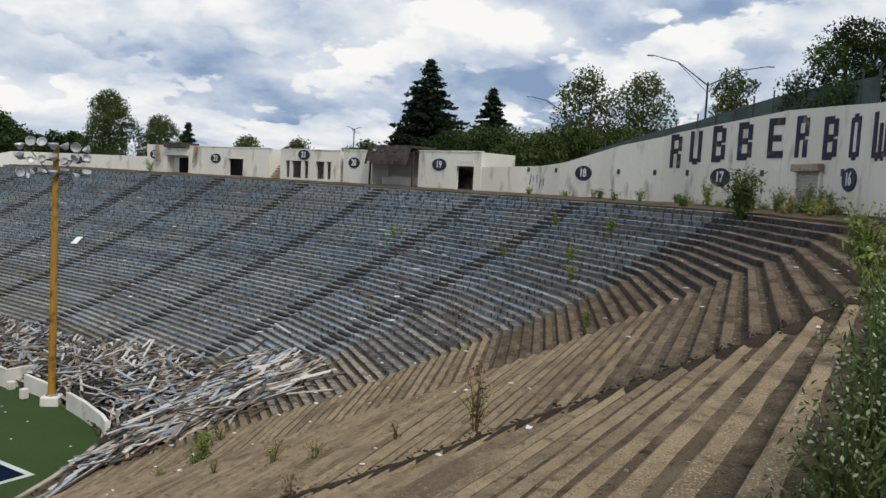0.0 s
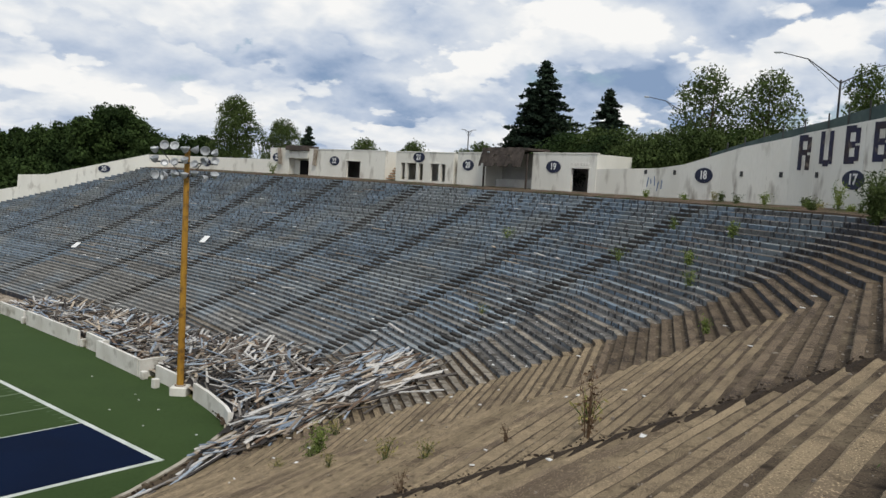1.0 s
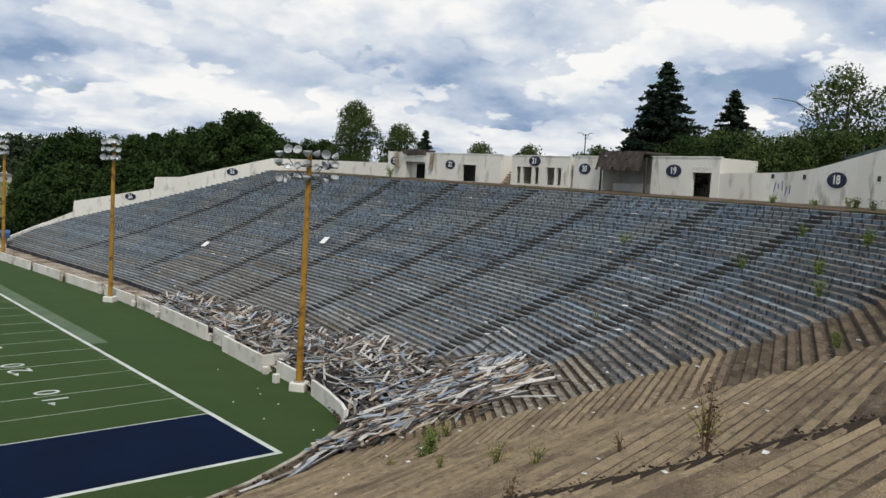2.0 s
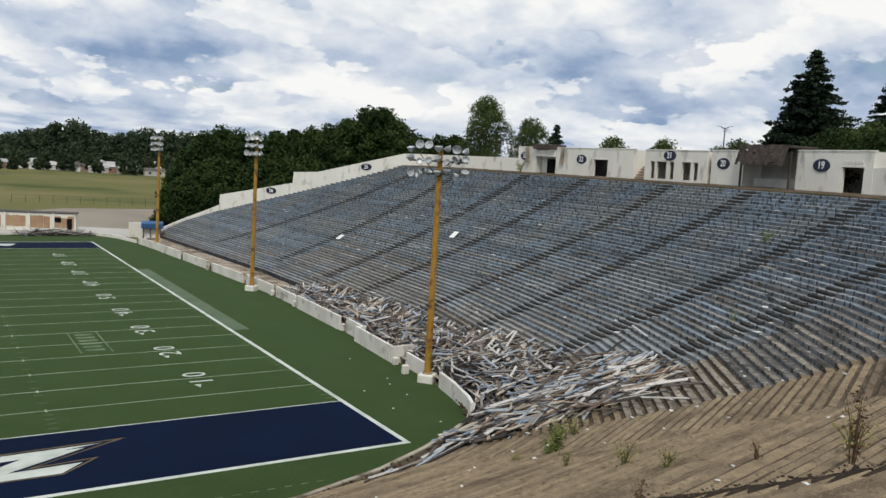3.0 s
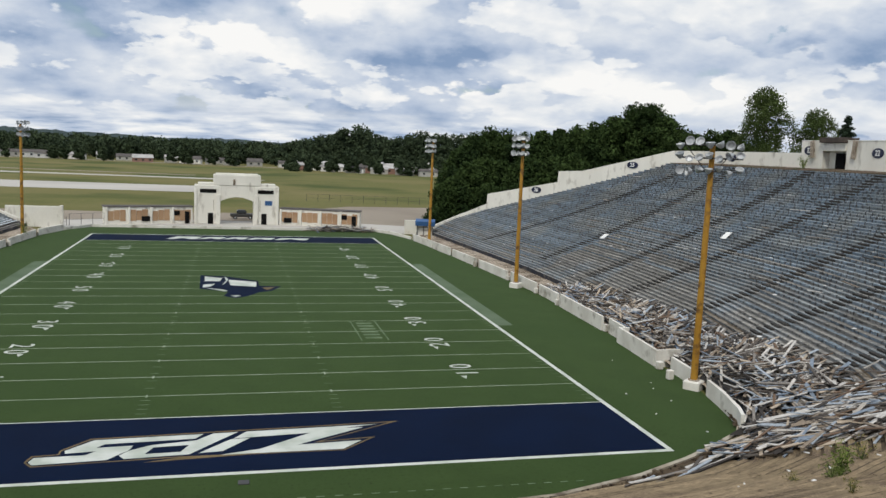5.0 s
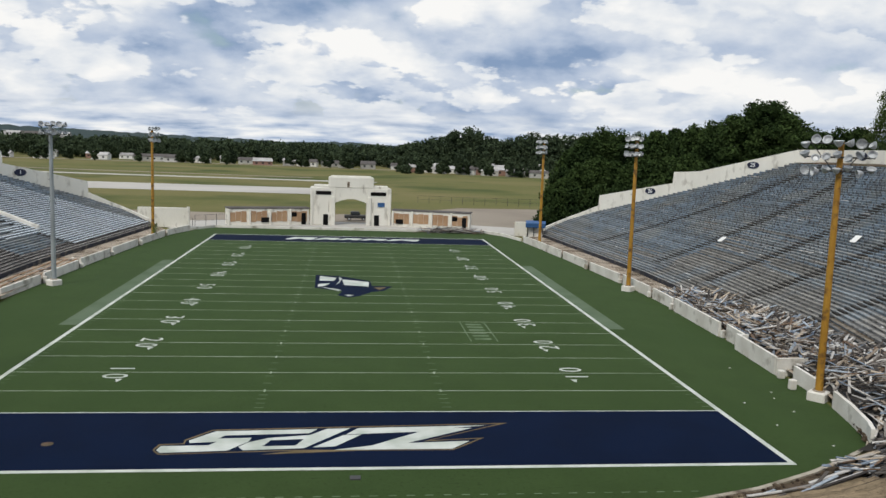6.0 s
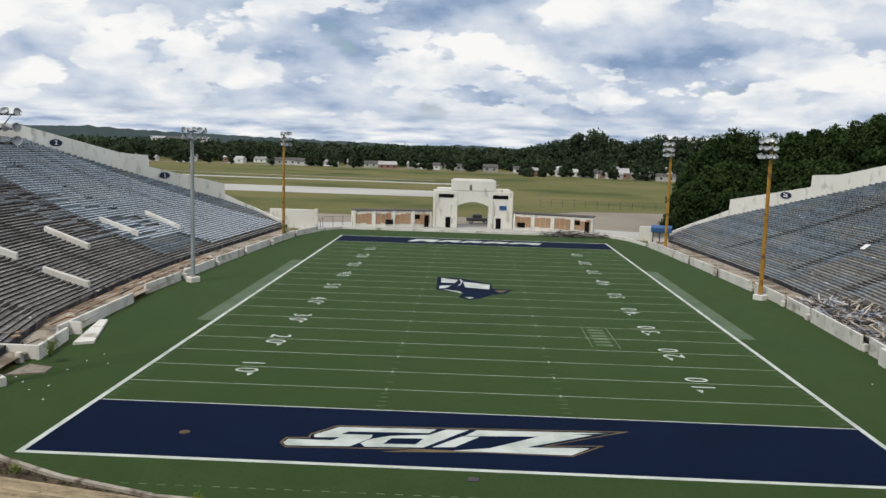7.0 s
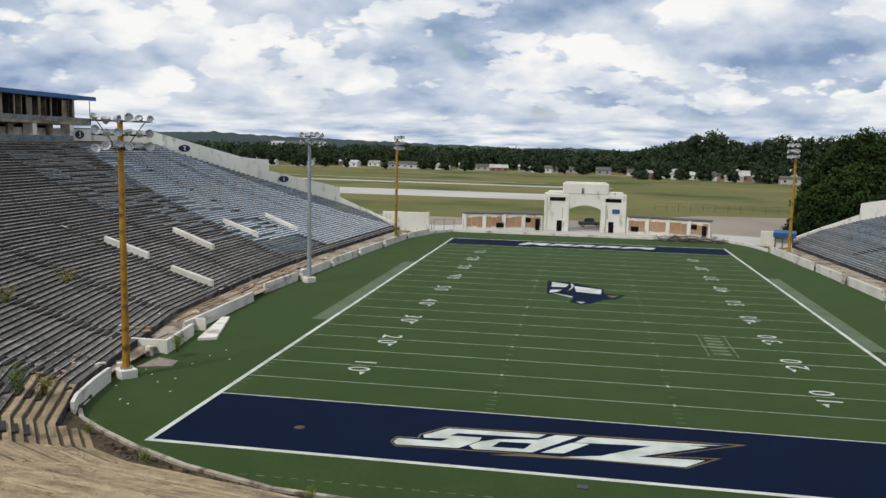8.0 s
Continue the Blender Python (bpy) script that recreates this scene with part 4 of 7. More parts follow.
# garage opening in the tall wall
gd = thing("service_door", "closed grey roller shutter under a rusty lintel box", "door", at=rim_frame(54.2, 16.6, -0.05))
bm = bmesh.new()
for i in range(12):
    box(bm, 0, -0.02, 0.1 + i * 0.2, 2.3, 0.05, 0.185, bevel=0.02)
part("shutter", bm, M["shutter"], gd)
part("lintel_box", box(bmesh.new(), 0, -0.2, 2.6, 3.0, 0.4, 0.45, bevel=0.04), M["walk"], gd)
for sx in (-1, 1):
    part("jamb", box(bmesh.new(), sx * 1.25, -0.05, 1.2, 0.16, 0.16, 2.4, bevel=0.02), M["parapet"], gd)


def block_house(name, s0, s1, top, openings, label, plaques=(), depth=4.5, foot=16.0):
    """A flat-roofed concrete block along the rim, its front pierced by openings (s from, s to, z from, z to)."""
    a, b = along(rim, s0)[0], along(rim, s1)[0]
    w = (b - a).length
    d = (a - b).normalized()            # to the right as seen from the field
    n = Vector((-d.y, d.x))
    if n.dot(a) < 0:
        n = -n
    m = Matrix(((d.x, n.x, 0, b.x), (d.y, n.y, 0, b.y), (0, 0, 1, 0), (0, 0, 0, 1)))
    ob = thing(name, label, "building", "rim buildings", at=m)
    cuts = sorted((s1 - q, s1 - p, za, zb) for p, q, za, zb in openings)
    bm = bmesh.new()
    x = 0.0
    for xa, xb, za, zb in cuts:
        box(bm, (x + xa) / 2, 0.1, (foot + top) / 2, xa - x, 0.3, top - foot)
        if za > foot + 0.05:
            box(bm, (xa + xb) / 2, 0.1, (foot + za) / 2, xb - xa, 0.3, za - foot)
        box(bm, (xa + xb) / 2, 0.1, (zb + top) / 2, xb - xa, 0.3, top - zb)
        x = xb
    box(bm, (x + w) / 2, 0.1, (foot + top) / 2, w - x, 0.3, top - foot)
    part("front_wall", bm, M["white"], ob)
    for xx in (0.15, w - 0.15):
        part("side_wall", box(bmesh.new(), xx, 0.25 + depth / 2, (foot + top) / 2, 0.3, depth, top - foot), M["white"], ob)
    part("back_wall", box(bmesh.new(), w / 2, depth + 0.4, (foot + top) / 2, w - 0.02, 0.3, top - foot - 0.02), M["white"], ob)
    part("roof", box(bmesh.new(), w / 2, depth / 2 + 0.3, top - 0.22, w - 0.62, depth - 0.2, 0.2), M["roof"], ob)
    part("coping", box(bmesh.new(), w / 2, 0.1, top + 0.06, w + 0.1, 0.42, 0.12, bevel=0.02), M["white"], ob)
    part("inner_floor", box(bmesh.new(), w / 2, depth / 2 + 0.3, 16.5, w - 0.7, depth - 0.2, 0.1), M["roof"], ob)
    for xa, xb, za, zb in cuts:
        if xb - xa > 1.2:
            part("lintel", box(bmesh.new(), (xa + xb) / 2, -0.08, zb + 0.1, xb - xa + 0.3, 0.06, 0.2, bevel=0.01), M["parapet"], ob)
    for num, sp, zp in plaques:
        plaque(num, m @ pose((s1 - sp) / (s1 - s0) * w, -0.09, zp))
    return ob, m, w


b19, m19, w19 = block_house("ticket_block", 93.0, 102.2, 20.45, [(94.0, 96.4, 16.65, 19.0)], "white flat-roofed concrete block with a dark open doorway", (("19", 99.0, 19.1),))
for k in range(6):
    part("vent_block", box(bmesh.new(), w19 - (94.1 - 93.0) - 0.42 * k - 0.1, -0.07, 19.45, 0.3, 0.05, 0.28, bevel=0.02), M["parapet"], b19)
block_house("ticket_block", 110.0, 115.4, 20.4, [], "white flat-roofed concrete block without openings", (("20", 113.3, 19.0),))
block_house("restroom_block", 116.2, 126.8, 20.35, [(117.6, 118.4, 16.9, 19.0), (118.8, 120.2, 16.9, 19.0), (121.6, 122.4, 16.9, 19.0), (122.9, 124.6, 16.9, 19.0), (125.0, 125.8, 16.9, 19.0)], "white concrete block with tall narrow openings", (("21", 122.4, 19.75),))
block_house("concession_block", 128.9, 145.6, 20.4, [(134.0, 136.9, 16.7, 18.95)], "long white concrete block with one dark doorway", (("22", 139.6, 18.9),))
block_house("concession_block", 150.2, 154.6, 20.4, [], "white concrete block next to the hut", (("23", 152.9, 19.1),))

# huts with a sloping shingled hood between the blocks


def hooded_hut(s0, s1, top, label):
    a, b = along(rim, s0)[0], along(rim, s1)[0]
    w = (b - a).length
    d = (a - b).normalized()
    n = Vector((-d.y, d.x))
    n = n if n.dot(a) > 0 else -n
    m = Matrix(((d.x, n.x, 0, b.x), (d.y, n.y, 0, b.y), (0, 0, 1, 0), (0, 0, 0, 1)))
    ob = thing("concession_hut", label, "hut", at=m)
    part("back_wall", box(bmesh.new(), w / 2, 2.4, 18.3, w, 0.3, 4.4), M["shutter"], ob)
    part("deck", box(bmesh.new(), w / 2, 1.2, 16.5, w, 2.3, 0.3, bevel=0.03), M["parapet"], ob)
    part("counter_front", box(bmesh.new(), w / 2, 0.9, 17.1, w - 1.2, 0.2, 1.0, bevel=0.02), M["shutter"], ob)
    hood = part("hood_frame", box(bmesh.new(), w / 2, 0.8, top - 0.15, w + 0.4, 3.2, 0.25, bevel=0.02), M["shingle"], ob)
    me = None
    cols, rows_n = int(w / 0.45), 6
    for r in range(rows_n):
        for c in range(cols):
            if rng.random() < 0.06:
                continue
            if me is None:
                t = box(bmesh.new(), 0, 0, 0, 0.42, 0.05, 0.5, bevel=0.01)
                me = bpy.data.meshes.new("shingle")
                t.to_mesh(me)
                t.free()
                me.materials.append(M["shingle"])
            o = put("shingle", me, hood)
            o.matrix_basis = Matrix.Translation((0.22 + c * 0.45 + rng.uniform(-0.02, 0.02), -0.85 - r * 0.10, top - 0.2 - r * 0.33)) @ pose(0, 0, 0, -18 + rng.uniform(-4, 4), rng.uniform(-3, 3), 0)
    for xx in (0.1, w - 0.1):
        part("post", box(bmesh.new(), xx, -0.6, (16.5 + top) / 2 - 0.3, 0.16, 0.16, top - 17.1), M["shingle"], ob)
    return ob


hooded_hut(102.4, 109.8, 21.0, "boarded concession hut under a ragged brown shingled hood")
h2 = thing("small_hut", "narrow stand hut with two leaning side boards", "hut", at=rim_frame(147.9, 0))
part("back_wall", box(bmesh.new(), 0, 1.2, 18.2, 4.6, 0.2, 3.6), M["white"], h2)
# solid black panel in place of the unlit space behind
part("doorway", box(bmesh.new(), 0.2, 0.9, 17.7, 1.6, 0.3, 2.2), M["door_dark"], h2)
part("fascia", box(bmesh.new(), 0, -0.1, 19.6, 4.4, 0.25, 1.0, bevel=0.02), M["white"], h2)
part("roof", box(bmesh.new(), 0, 0.5, 20.55, 4.8, 2.4, 0.7, bevel=0.04), M["shingle"], h2)
for sx in (-1, 1):
    part("side_board", box(bmesh.new(), sx * 2.0, -0.4, 19.6, 0.75, 0.14, 2.4, pose(0, 0, 0, 0, sx * 6, 0), bevel=0.02), M["walk"], h2)
st = thing("wooden_steps", "stacked brown timber steps between two blocks", "steps", at=rim_frame(127.9, 16.3))
for i in range(6):
    part("tread", box(bmesh.new(), 0, i * 0.3, 0.25 + i * 0.34, 1.7, 0.34, 0.16, bevel=0.02), M["rustwood"], st)

# ---- sloping end walls beside the last rows ----
END = [(37.0, 1.7), (41.4, 4.4), (46.1, 7.1), (46.2, 9.0), (56.9, 12.0), (57.0, 14.0), (60.5, 14.3), (72.9, 18.55), (76.6, 18.65)]
cd = Vector((35.5, -28.0)).normalized()


def end_point(x, z, off=0.05):
    """A point of the end wall: x along the straight line of the end, moved out by the bow."""
    p = CUT_P + cd * ((x - 37.5) / cd.x) + CUT_N * off
    eye = Vector((0.0, EYE[1]))
    q = p
    for _ in range(6):
        reach = (CUT_C + end_bow(max(0.0, plan_u(q.x, q.y))) + off - CUT_N.dot(eye)) / CUT_N.dot(p - eye)
        q = eye + (p - eye) * reach
    return q, EYE[2] + (z - EYE[2]) * reach


stations = []
for (xa, za), (xb, zb) in zip(END, END[1:]):
    n = max(1, int((xb - xa) / 1.5))
    stations += [(xa + (xb - xa) * i / n, za + (zb - za) * i / n) for i in range(n)]
stations.append(END[-1])
for sx in (1, -1):
    line, tops = [], []
    for x, z in stations:
        p, zt = end_point(x, z)
        line.append((sx * p.x, p.y))
        tops.append(zt)
    bm = wall_strip(bmesh.new(), line, -0.4 * sx, [max(-0.1, z - 6.2) for z in tops], tops)
    tagged(part("end_wall", bm, M["white"]), "white stepped parapet wall sloping down beside the last rows", "wall", kind="structure")
    for num, x, z in ((("25", 67.5, 15.75), ("26", 53.8, 10.35)) if sx > 0 else (("2", 68.6, 15.75), ("1", 54.8, 10.5))):
        p, z = end_point(x, z, -0.08)
        # front faces back down the field
        d = (end_point(x + 0.6, 10.0)[0] - end_point(x - 0.6, 10.0)[0]).normalized()
        n = Vector((-d.y, d.x))
        m = Matrix(((d.x, sx * n.x, 0, sx * p.x), (sx * d.y, n.y, 0, p.y), (0, 0, 1, z), (0, 0, 0, 1)))
        plaque(num, m, 1.1, 0.60)

# ---- aisles: half steps up the slope, and bench brackets on the risers ----


def aisle(k, f, left, j0=0, j1=ROWS_UP - 1, w=1.6):
    sx = -1 if left else 1
    bm = bmesh.new()
    for j in range(j0, j1):
        s = row_segment(k, j * TREAD)
        if not s:
            continue
        p = s[0].lerp(s[1], f)
        n, _ = NORMALS[k]
        z0, z1 = rise(j * TREAD), rise((j + 1) * TREAD)
        d = Vector((-n.y, n.x))
        c = p + n * (TREAD * 0.70)
        m = Matrix(((sx * n.x, sx * d.x, 0, sx * c.x), (n.y, d.y, 0, c.y), (0, 0, 1, 0), (0, 0, 0, 1)))
        box(bm, 0, 0, (z0 + z1) / 2 - 0.15 * (z1 - z0) - 0.02 * rng.random(), TREAD * 0.6, w * rng.uniform(0.85, 1.1), (z1 - z0) * 0.75, m)
    bmesh.ops.recalc_face_normals(bm, faces=bm.faces)
    tagged(part("aisle_stair", bm, M["aisle"]), "dark aisle of half steps through the seating", "aisle", "aisles", "structure")


for k, f in ((5, 0.25), (6, 0.05), (6, 0.53), (6, 0.985), (7, 0.58), (8, 0.15), (9, 0.05), (9, 0.55)):
    aisle(k, f, False, 5 if k > 5 else 14)
for k, f in ((4, 0.5), (5, 0.5), (6, 0.02), (6, 0.5), (6, 0.97), (7, 0.5), (8, 0.0), (8, 0.9), (9, 0.3), (9, 0.7)):
    aisle(k, f, True, 2)


def brackets(k, left, j0, j1, gap):
    sx = -1 if left else 1
    vs, fs = [], []
    for j in range(j0, j1):
        s = row_segment(k, j * TREAD)
        if not s:
            continue
        n = NORMALS[k][0]
        length = (s[1] - s[0]).length
        d = (s[1] - s[0]).normalized()
        x = rng.uniform(0, gap)
        z = rise(j * TREAD)
        h = rise(j * TREAD) - rise((j - 1) * TREAD) - 0.03
        while x < length:
            if rng.random() < 0.7:
                p = s[0] + d * x
                o = len(vs)
                for a in (-0.04, 0.04):
                    for q in (-0.06, 0.02):
                        for zz in (z - h, z + 0.02):
                            r = p + d * a + n * q
                            vs.append((sx * r.x, r.y, zz))
                for fc in ((0, 1, 3, 2), (4, 6, 7, 5), (0, 4, 5, 1), (2, 3, 7, 6), (1, 5, 7, 3)):
                    fs.append(tuple(o + i for i in (fc if sx > 0 else fc[::-1])))
            x += gap * rng.uniform(0.9, 1.1)
    if vs:
        tagged(put("bench_brackets", mesh_of("bench_brackets", vs, fs, M["bracket"])), "rows of rusty bench brackets on the risers", "brackets", kind="stuff")


for k in range(3, 10):
    brackets(k, False, 20 if k > 3 else 44, ROWS_UP, 1.05)
for k in range(3, 4):
    brackets(k, False, 36, 44, 1.6)


def benches(k, left, j0, j1, f0, f1, mat, label, height=0.17, width=0.30, drop=0.0):
    """Long seat planks along the rows, in lengths, some missing."""
    sx = -1 if left else 1
    vs, fs = [], []
    for j in range(j0, j1):
        s = row_segment(k, j * TREAD)
        if not s:
            continue
        n = NORMALS[k][0]
        a, b = s[0].lerp(s[1], f0), s[0].lerp(s[1], f1)
        d = (b - a).normalized()
        length, x = (b - a).length, 0.0
        z = rise(j * TREAD) + height
        while x < length - 0.3:
            step = min(4.2, length - x)
            if rng.random() >= drop:
                o = len(vs)
                tilt = rng.uniform(-0.02, 0.02)
                for e in (x + 0.03, x + step - 0.03):
                    for q in (0.05, 0.05 + width):
                        for zz in (z - 0.05, z):
                            r = a + d * e + n * q
                            vs.append((sx * r.x, r.y, zz + tilt * (1 if e > x + 1 else -1)))
                for fc in ((0, 1, 3, 2), (4, 6, 7, 5), (0, 4, 5, 1), (2, 3, 7, 6), (1, 5, 7, 3), (0, 2, 6, 4)):
                    fs.append(tuple(o + i for i in (fc if sx > 0 else fc[::-1])))
                for e in (x + 0.4, x + step - 0.4):
                    o = len(vs)
                    for a1 in (-0.03, 0.03):
                        for q in (0.1, 0.2):
                            for zz in (z - height, z - 0.05):
                                r = a + d * (e + a1) + n * q
                                vs.append((sx * r.x, r.y, zz))
                    for fc in ((0, 1, 3, 2), (4, 6, 7, 5), (0, 4, 5, 1), (2, 3, 7, 6)):
                        fs.append(tuple(o + i for i in (fc if sx > 0 else fc[::-1])))
            x += step
    if vs:
        tagged(put("bench_rows", mesh_of("bench_rows", vs, fs, mat)), label, "benches", kind="stuff")


for k, f0, f1, j0, j1, drop in ((8, 0.0, 1.0, 30, 60, 0.42), (9, 0.0, 0.3, 26, 60, 0.12), (9, 0.3, 1.0, 2, 61, 0.0), (8, 0.3, 1.0, 14, 30, 0.6), (9, 0.0, 0.3, 10, 26, 0.38)):
    benches(k, True, j0, j1, f0, f1, M["alu" if drop < 0.4 else "dull_alu"], "weathered pale blue-grey bench planks in rows", drop=drop)

# dark painted face under the first row
for sx in (1, -1):
    pts = [p for p in ring(-0.06) if p.y > -12]
    bm = wall_strip(bmesh.new(), [(sx * p.x, p.y) for p in pts], 0.05 * sx, [0.2] * len(pts), [1.03] * len(pts))
    tagged(part("front_face", bm, M["front_navy"]), "dark navy painted face under the first seat row", "wall", kind="structure")

# ---- flank walls of the stair openings in the far stand ----


def flank_wall(x0, y0, x1, y1):
    u0, u1 = plan_u(x0, y0), plan_u(x1, y1)
    z0, z1 = rise(u0), rise(u1)
    a, b = Vector((x0, y0)), Vector((x1, y1))
    bm = wall_strip(bmesh.new(), [a, b], 0.7, [z0 - 0.5, z1 - 0.9], [z0 + 0.45, z1 + 0.55])
    bmesh.ops.bevel(bm, geom=list(bm.edges), offset=0.03, segments=1, affect="EDGES")
    tagged(part("flank_wall", bm, M["parapet"]), "pale concrete flank wall sloping down through the seating", "low wall", "stair flank walls")


for q in ((-52.3, 31.2, -47.8, 32.4), (-52.0, 46.2, -46.7, 46.4), (-51.8, 60.3, -46.7, 61.0), (-50.5, 73.3, -45.1, 73.1), (-44.8, 31.9, -40.3, 32.6)):
    flank_wall(*q)

# ---- press box on the far rim ----
pb = thing("press_box", "derelict two-storey press box with broken windows and a blue-grey roof edge", "building")
PX, Y0, Y1 = -76.6, 14.0, 65.6
part("lower_wall", box(bmesh.new(), PX - 3.4, (Y0 + Y1) / 2 - 1.5, 17.9, 0.3, Y1 - Y0 - 4, 3.4), M["parapet"], pb)
part("lower_slab", box(bmesh.new(), PX - 2.2, (Y0 + Y1) / 2 - 1.5, 16.25, 4.6, Y1 - Y0 - 3, 0.3), M["parapet"], pb)
for i in range(12):
    part("column", box(bmesh.new(), PX - 0.2, Y1 - 4.6 - i * 4.2, 17.6, 0.5 if i % 2 else 1.6, 0.9, 2.9, bevel=0.03), M["walk" if i % 2 else "parapet"], pb)
    # black panel painted as the unlit depth between columns
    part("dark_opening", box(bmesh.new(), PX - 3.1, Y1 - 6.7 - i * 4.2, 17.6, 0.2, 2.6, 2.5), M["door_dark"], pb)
part("balcony_slab", box(bmesh.new(), PX - 1.9, (Y0 + Y1) / 2, 19.25, 5.4, Y1 - Y0, 0.5, bevel=0.04), M["walk"], pb)
part("balcony_front", box(bmesh.new(), PX + 0.75, (Y0 + Y1) / 2, 19.75, 0.14, Y1 - Y0, 0.7, bevel=0.03), M["grey"], pb)
# back wall coloured dark to give the dim interior
part("upper_back", box(bmesh.new(), PX - 4.0, (Y0 + Y1) / 2 - 1.4, 21.2, 0.25, Y1 - Y0 - 3, 3.2), M["aisle"], pb)
part("upper_floor", box(bmesh.new(), PX - 2.0, (Y0 + Y1) / 2 - 1.4, 19.56, 4.0, Y1 - Y0 - 3.2, 0.1), M["roof"], pb)
for i in range(18):
    yy = Y1 - 3.2 - i * 2.6
    part("mullion", box(bmesh.new(), PX - 0.1, yy, 21.2, 0.18, 0.22 if i % 3 else 0.5, 3.2), M["walk"], pb)
    if i % 3 == 0:
        part("wall_panel", box(bmesh.new(), PX - 0.5, yy - 1.3, 21.1, 0.1, 1.2, 3.0), M["walk"], pb)
    # every other partition is dark too, adding to the painted dimness inside
    part("partition", box(bmesh.new(), PX - 2.0, yy - 0.9, 21.1, 3.6, 0.12, 3.1), M["aisle" if i % 2 else "walk"], pb)
part("end_panel", box(bmesh.new(), PX - 2.0, Y1 - 2.9, 21.2, 3.8, 0.2, 3.2), M["walk"], pb)
part("roof", box(bmesh.new(), PX - 1.7, (Y0 + Y1) / 2, 23.0, 6.2, Y1 - Y0 + 0.6, 0.3), M["roof"], pb)
part("roof_fascia", box(bmesh.new(), PX + 1.48, (Y0 + Y1) / 2, 23.05, 0.12, Y1 - Y0 + 0.6, 0.62, bevel=0.02), M["bluepaint"], pb)
part("end_post", cyl(bmesh.new(), (PX + 1.0, Y1 - 0.6, 19.4), (PX + 1.0, Y1 - 0.6, 22.9), 0.06), M["steel"], pb)
part("blue_parapet", box(bmesh.new(), PX + 1.7, (Y0 + Y1) / 2 - 3, 16.75, 0.2, Y1 - Y0 - 6, 1.3, bevel=0.03), M["blue"], pb)

# ---- floodlight poles ----


def floodlight_pole(x, y, h, mat, face, rows_n=3, per=5, width=3.6, messy=0.0, lamp=1.0):
    ob = thing("floodlight_pole", ("tall ochre-painted" if mat == "pole_yellow" else "tall grey galvanised") + " floodlight pole on a concrete footing", "light pole", "floodlight poles", at=pose(x, y, 0, 0, 0, face))
    part("footing", box(bmesh.new(), 0, 0, 0.28, 1.25, 1.25, 0.75, bevel=0.08), M["parapet"], ob)
    part("pole", cyl(bmesh.new(), (0, 0, 0.5), (0, 0, h), 0.27, 0.19, 14), M[mat], ob)
    part("base_flange", cyl(bmesh.new(), (0, 0, 0.65), (0, 0, 0.75), 0.42, 0.42, 14), M["walk"], ob)
    for i in range(int(h / 0.9) - 4):
        side = 1 if i % 2 else -1
        part("climbing_peg", cyl(bmesh.new(), (side * 0.18, 0, 3 + i * 0.9), (side * 0.40, 0, 3 + i * 0.9), 0.03, 0.03, 5), M["steel"], ob)
    for r in range(rows_n):
        z = h - 0.1 - r * 0.95
        bar = part("crossarm", cyl(bmesh.new(), (-width / 2, -0.25, z), (width / 2, -0.25, z), 0.06, 0.06, 6), M["steel"], ob)
        for i in range(per):
            xx = -width / 2 + 0.1 + i * (width - 0.2) / (per - 1)
            tilt = -25 + rng.uniform(-10, 10) * (1 + 4 * messy)
            yaw = rng.uniform(-20, 20) * (1 + 2 * messy)
            zz = z + 0.3 - messy * rng.uniform(0, 0.35)
            m = Matrix.Translation((xx, -0.55, zz)) @ Matrix.Scale(lamp * rng.uniform(0.85, 1.1), 4) @ pose(0, 0, 0, 0, 0, yaw) @ pose(0, 0, 0, 90 + tilt, 0, 0)
            bm = bmesh.new()
            prof = [(0.12, -0.34), (0.20, -0.25), (0.31, -0.09), (0.39, 0.08), (0.42, 0.18), (0.37, 0.17), (0.24, -0.02)]
            loops = []
            for rad, zc in prof:
                loops.append([bm.verts.new(m @ Vector((rad * math.cos(a * math.tau / 10), rad * math.sin(a * math.tau / 10), zc))) for a in range(10)])
            for la, lb in zip(loops, loops[1:]):
                for a in range(10):
                    bm.faces.new((la[a], la[(a + 1) % 10], lb[(a + 1) % 10], lb[a]))
            bm.faces.new(loops[0][::-1])
            bm.faces.new(loops[-1])
            bmesh.ops.recalc_face_normals(bm, faces=bm.faces)
            part("lamp", bm, M["lamp"], bar)
    part("arm_brace", cyl(bmesh.new(), (-width * 0.42, -0.25, h - 0.1), (0, -0.1, h - 2.4), 0.035, 0.035, 5), M["steel"], ob)
    part("arm_brace", cyl(bmesh.new(), (width * 0.42, -0.25, h - 0.1), (0, -0.1, h - 2.4), 0.035, 0.035, 5), M["steel"], ob)
    return ob


floodlight_pole(33.0, 2.3, 18.3, "pole_yellow", -50, 3, 7, 4.6, 1.2, 0.80)
floodlight_pole(34.2, 46.6, 18.7, "pole_yellow", -50, 3, 4, 2.1, 0.45, 0.85)
floodlight_pole(33.4, 92.0, 18.4, "pole_yellow", -55, 3, 4, 2.1, 0.45, 0.85)
floodlight_pole(-32.6, 1.9, 18.4, "pole_yellow", 50, 3, 6, 4.0, 1.0, 0.78)
floodlight_pole(-33.7, 45.2, 18.0, "pole_grey", 50, 2, 5, 3.0, 0.6, 0.85)
floodlight_pole(-33.6, 92.2, 18.3, "pole_yellow", 55, 3, 4, 2.0, 0.45, 0.85)

# ---- gate building across the open end ----
gate = thing("entrance_gate", "white art-deco concrete stadium gate with a wide arch, stained", "gate", at=pose(-0.2, 121.5, 0, 0, 0, 1.5))


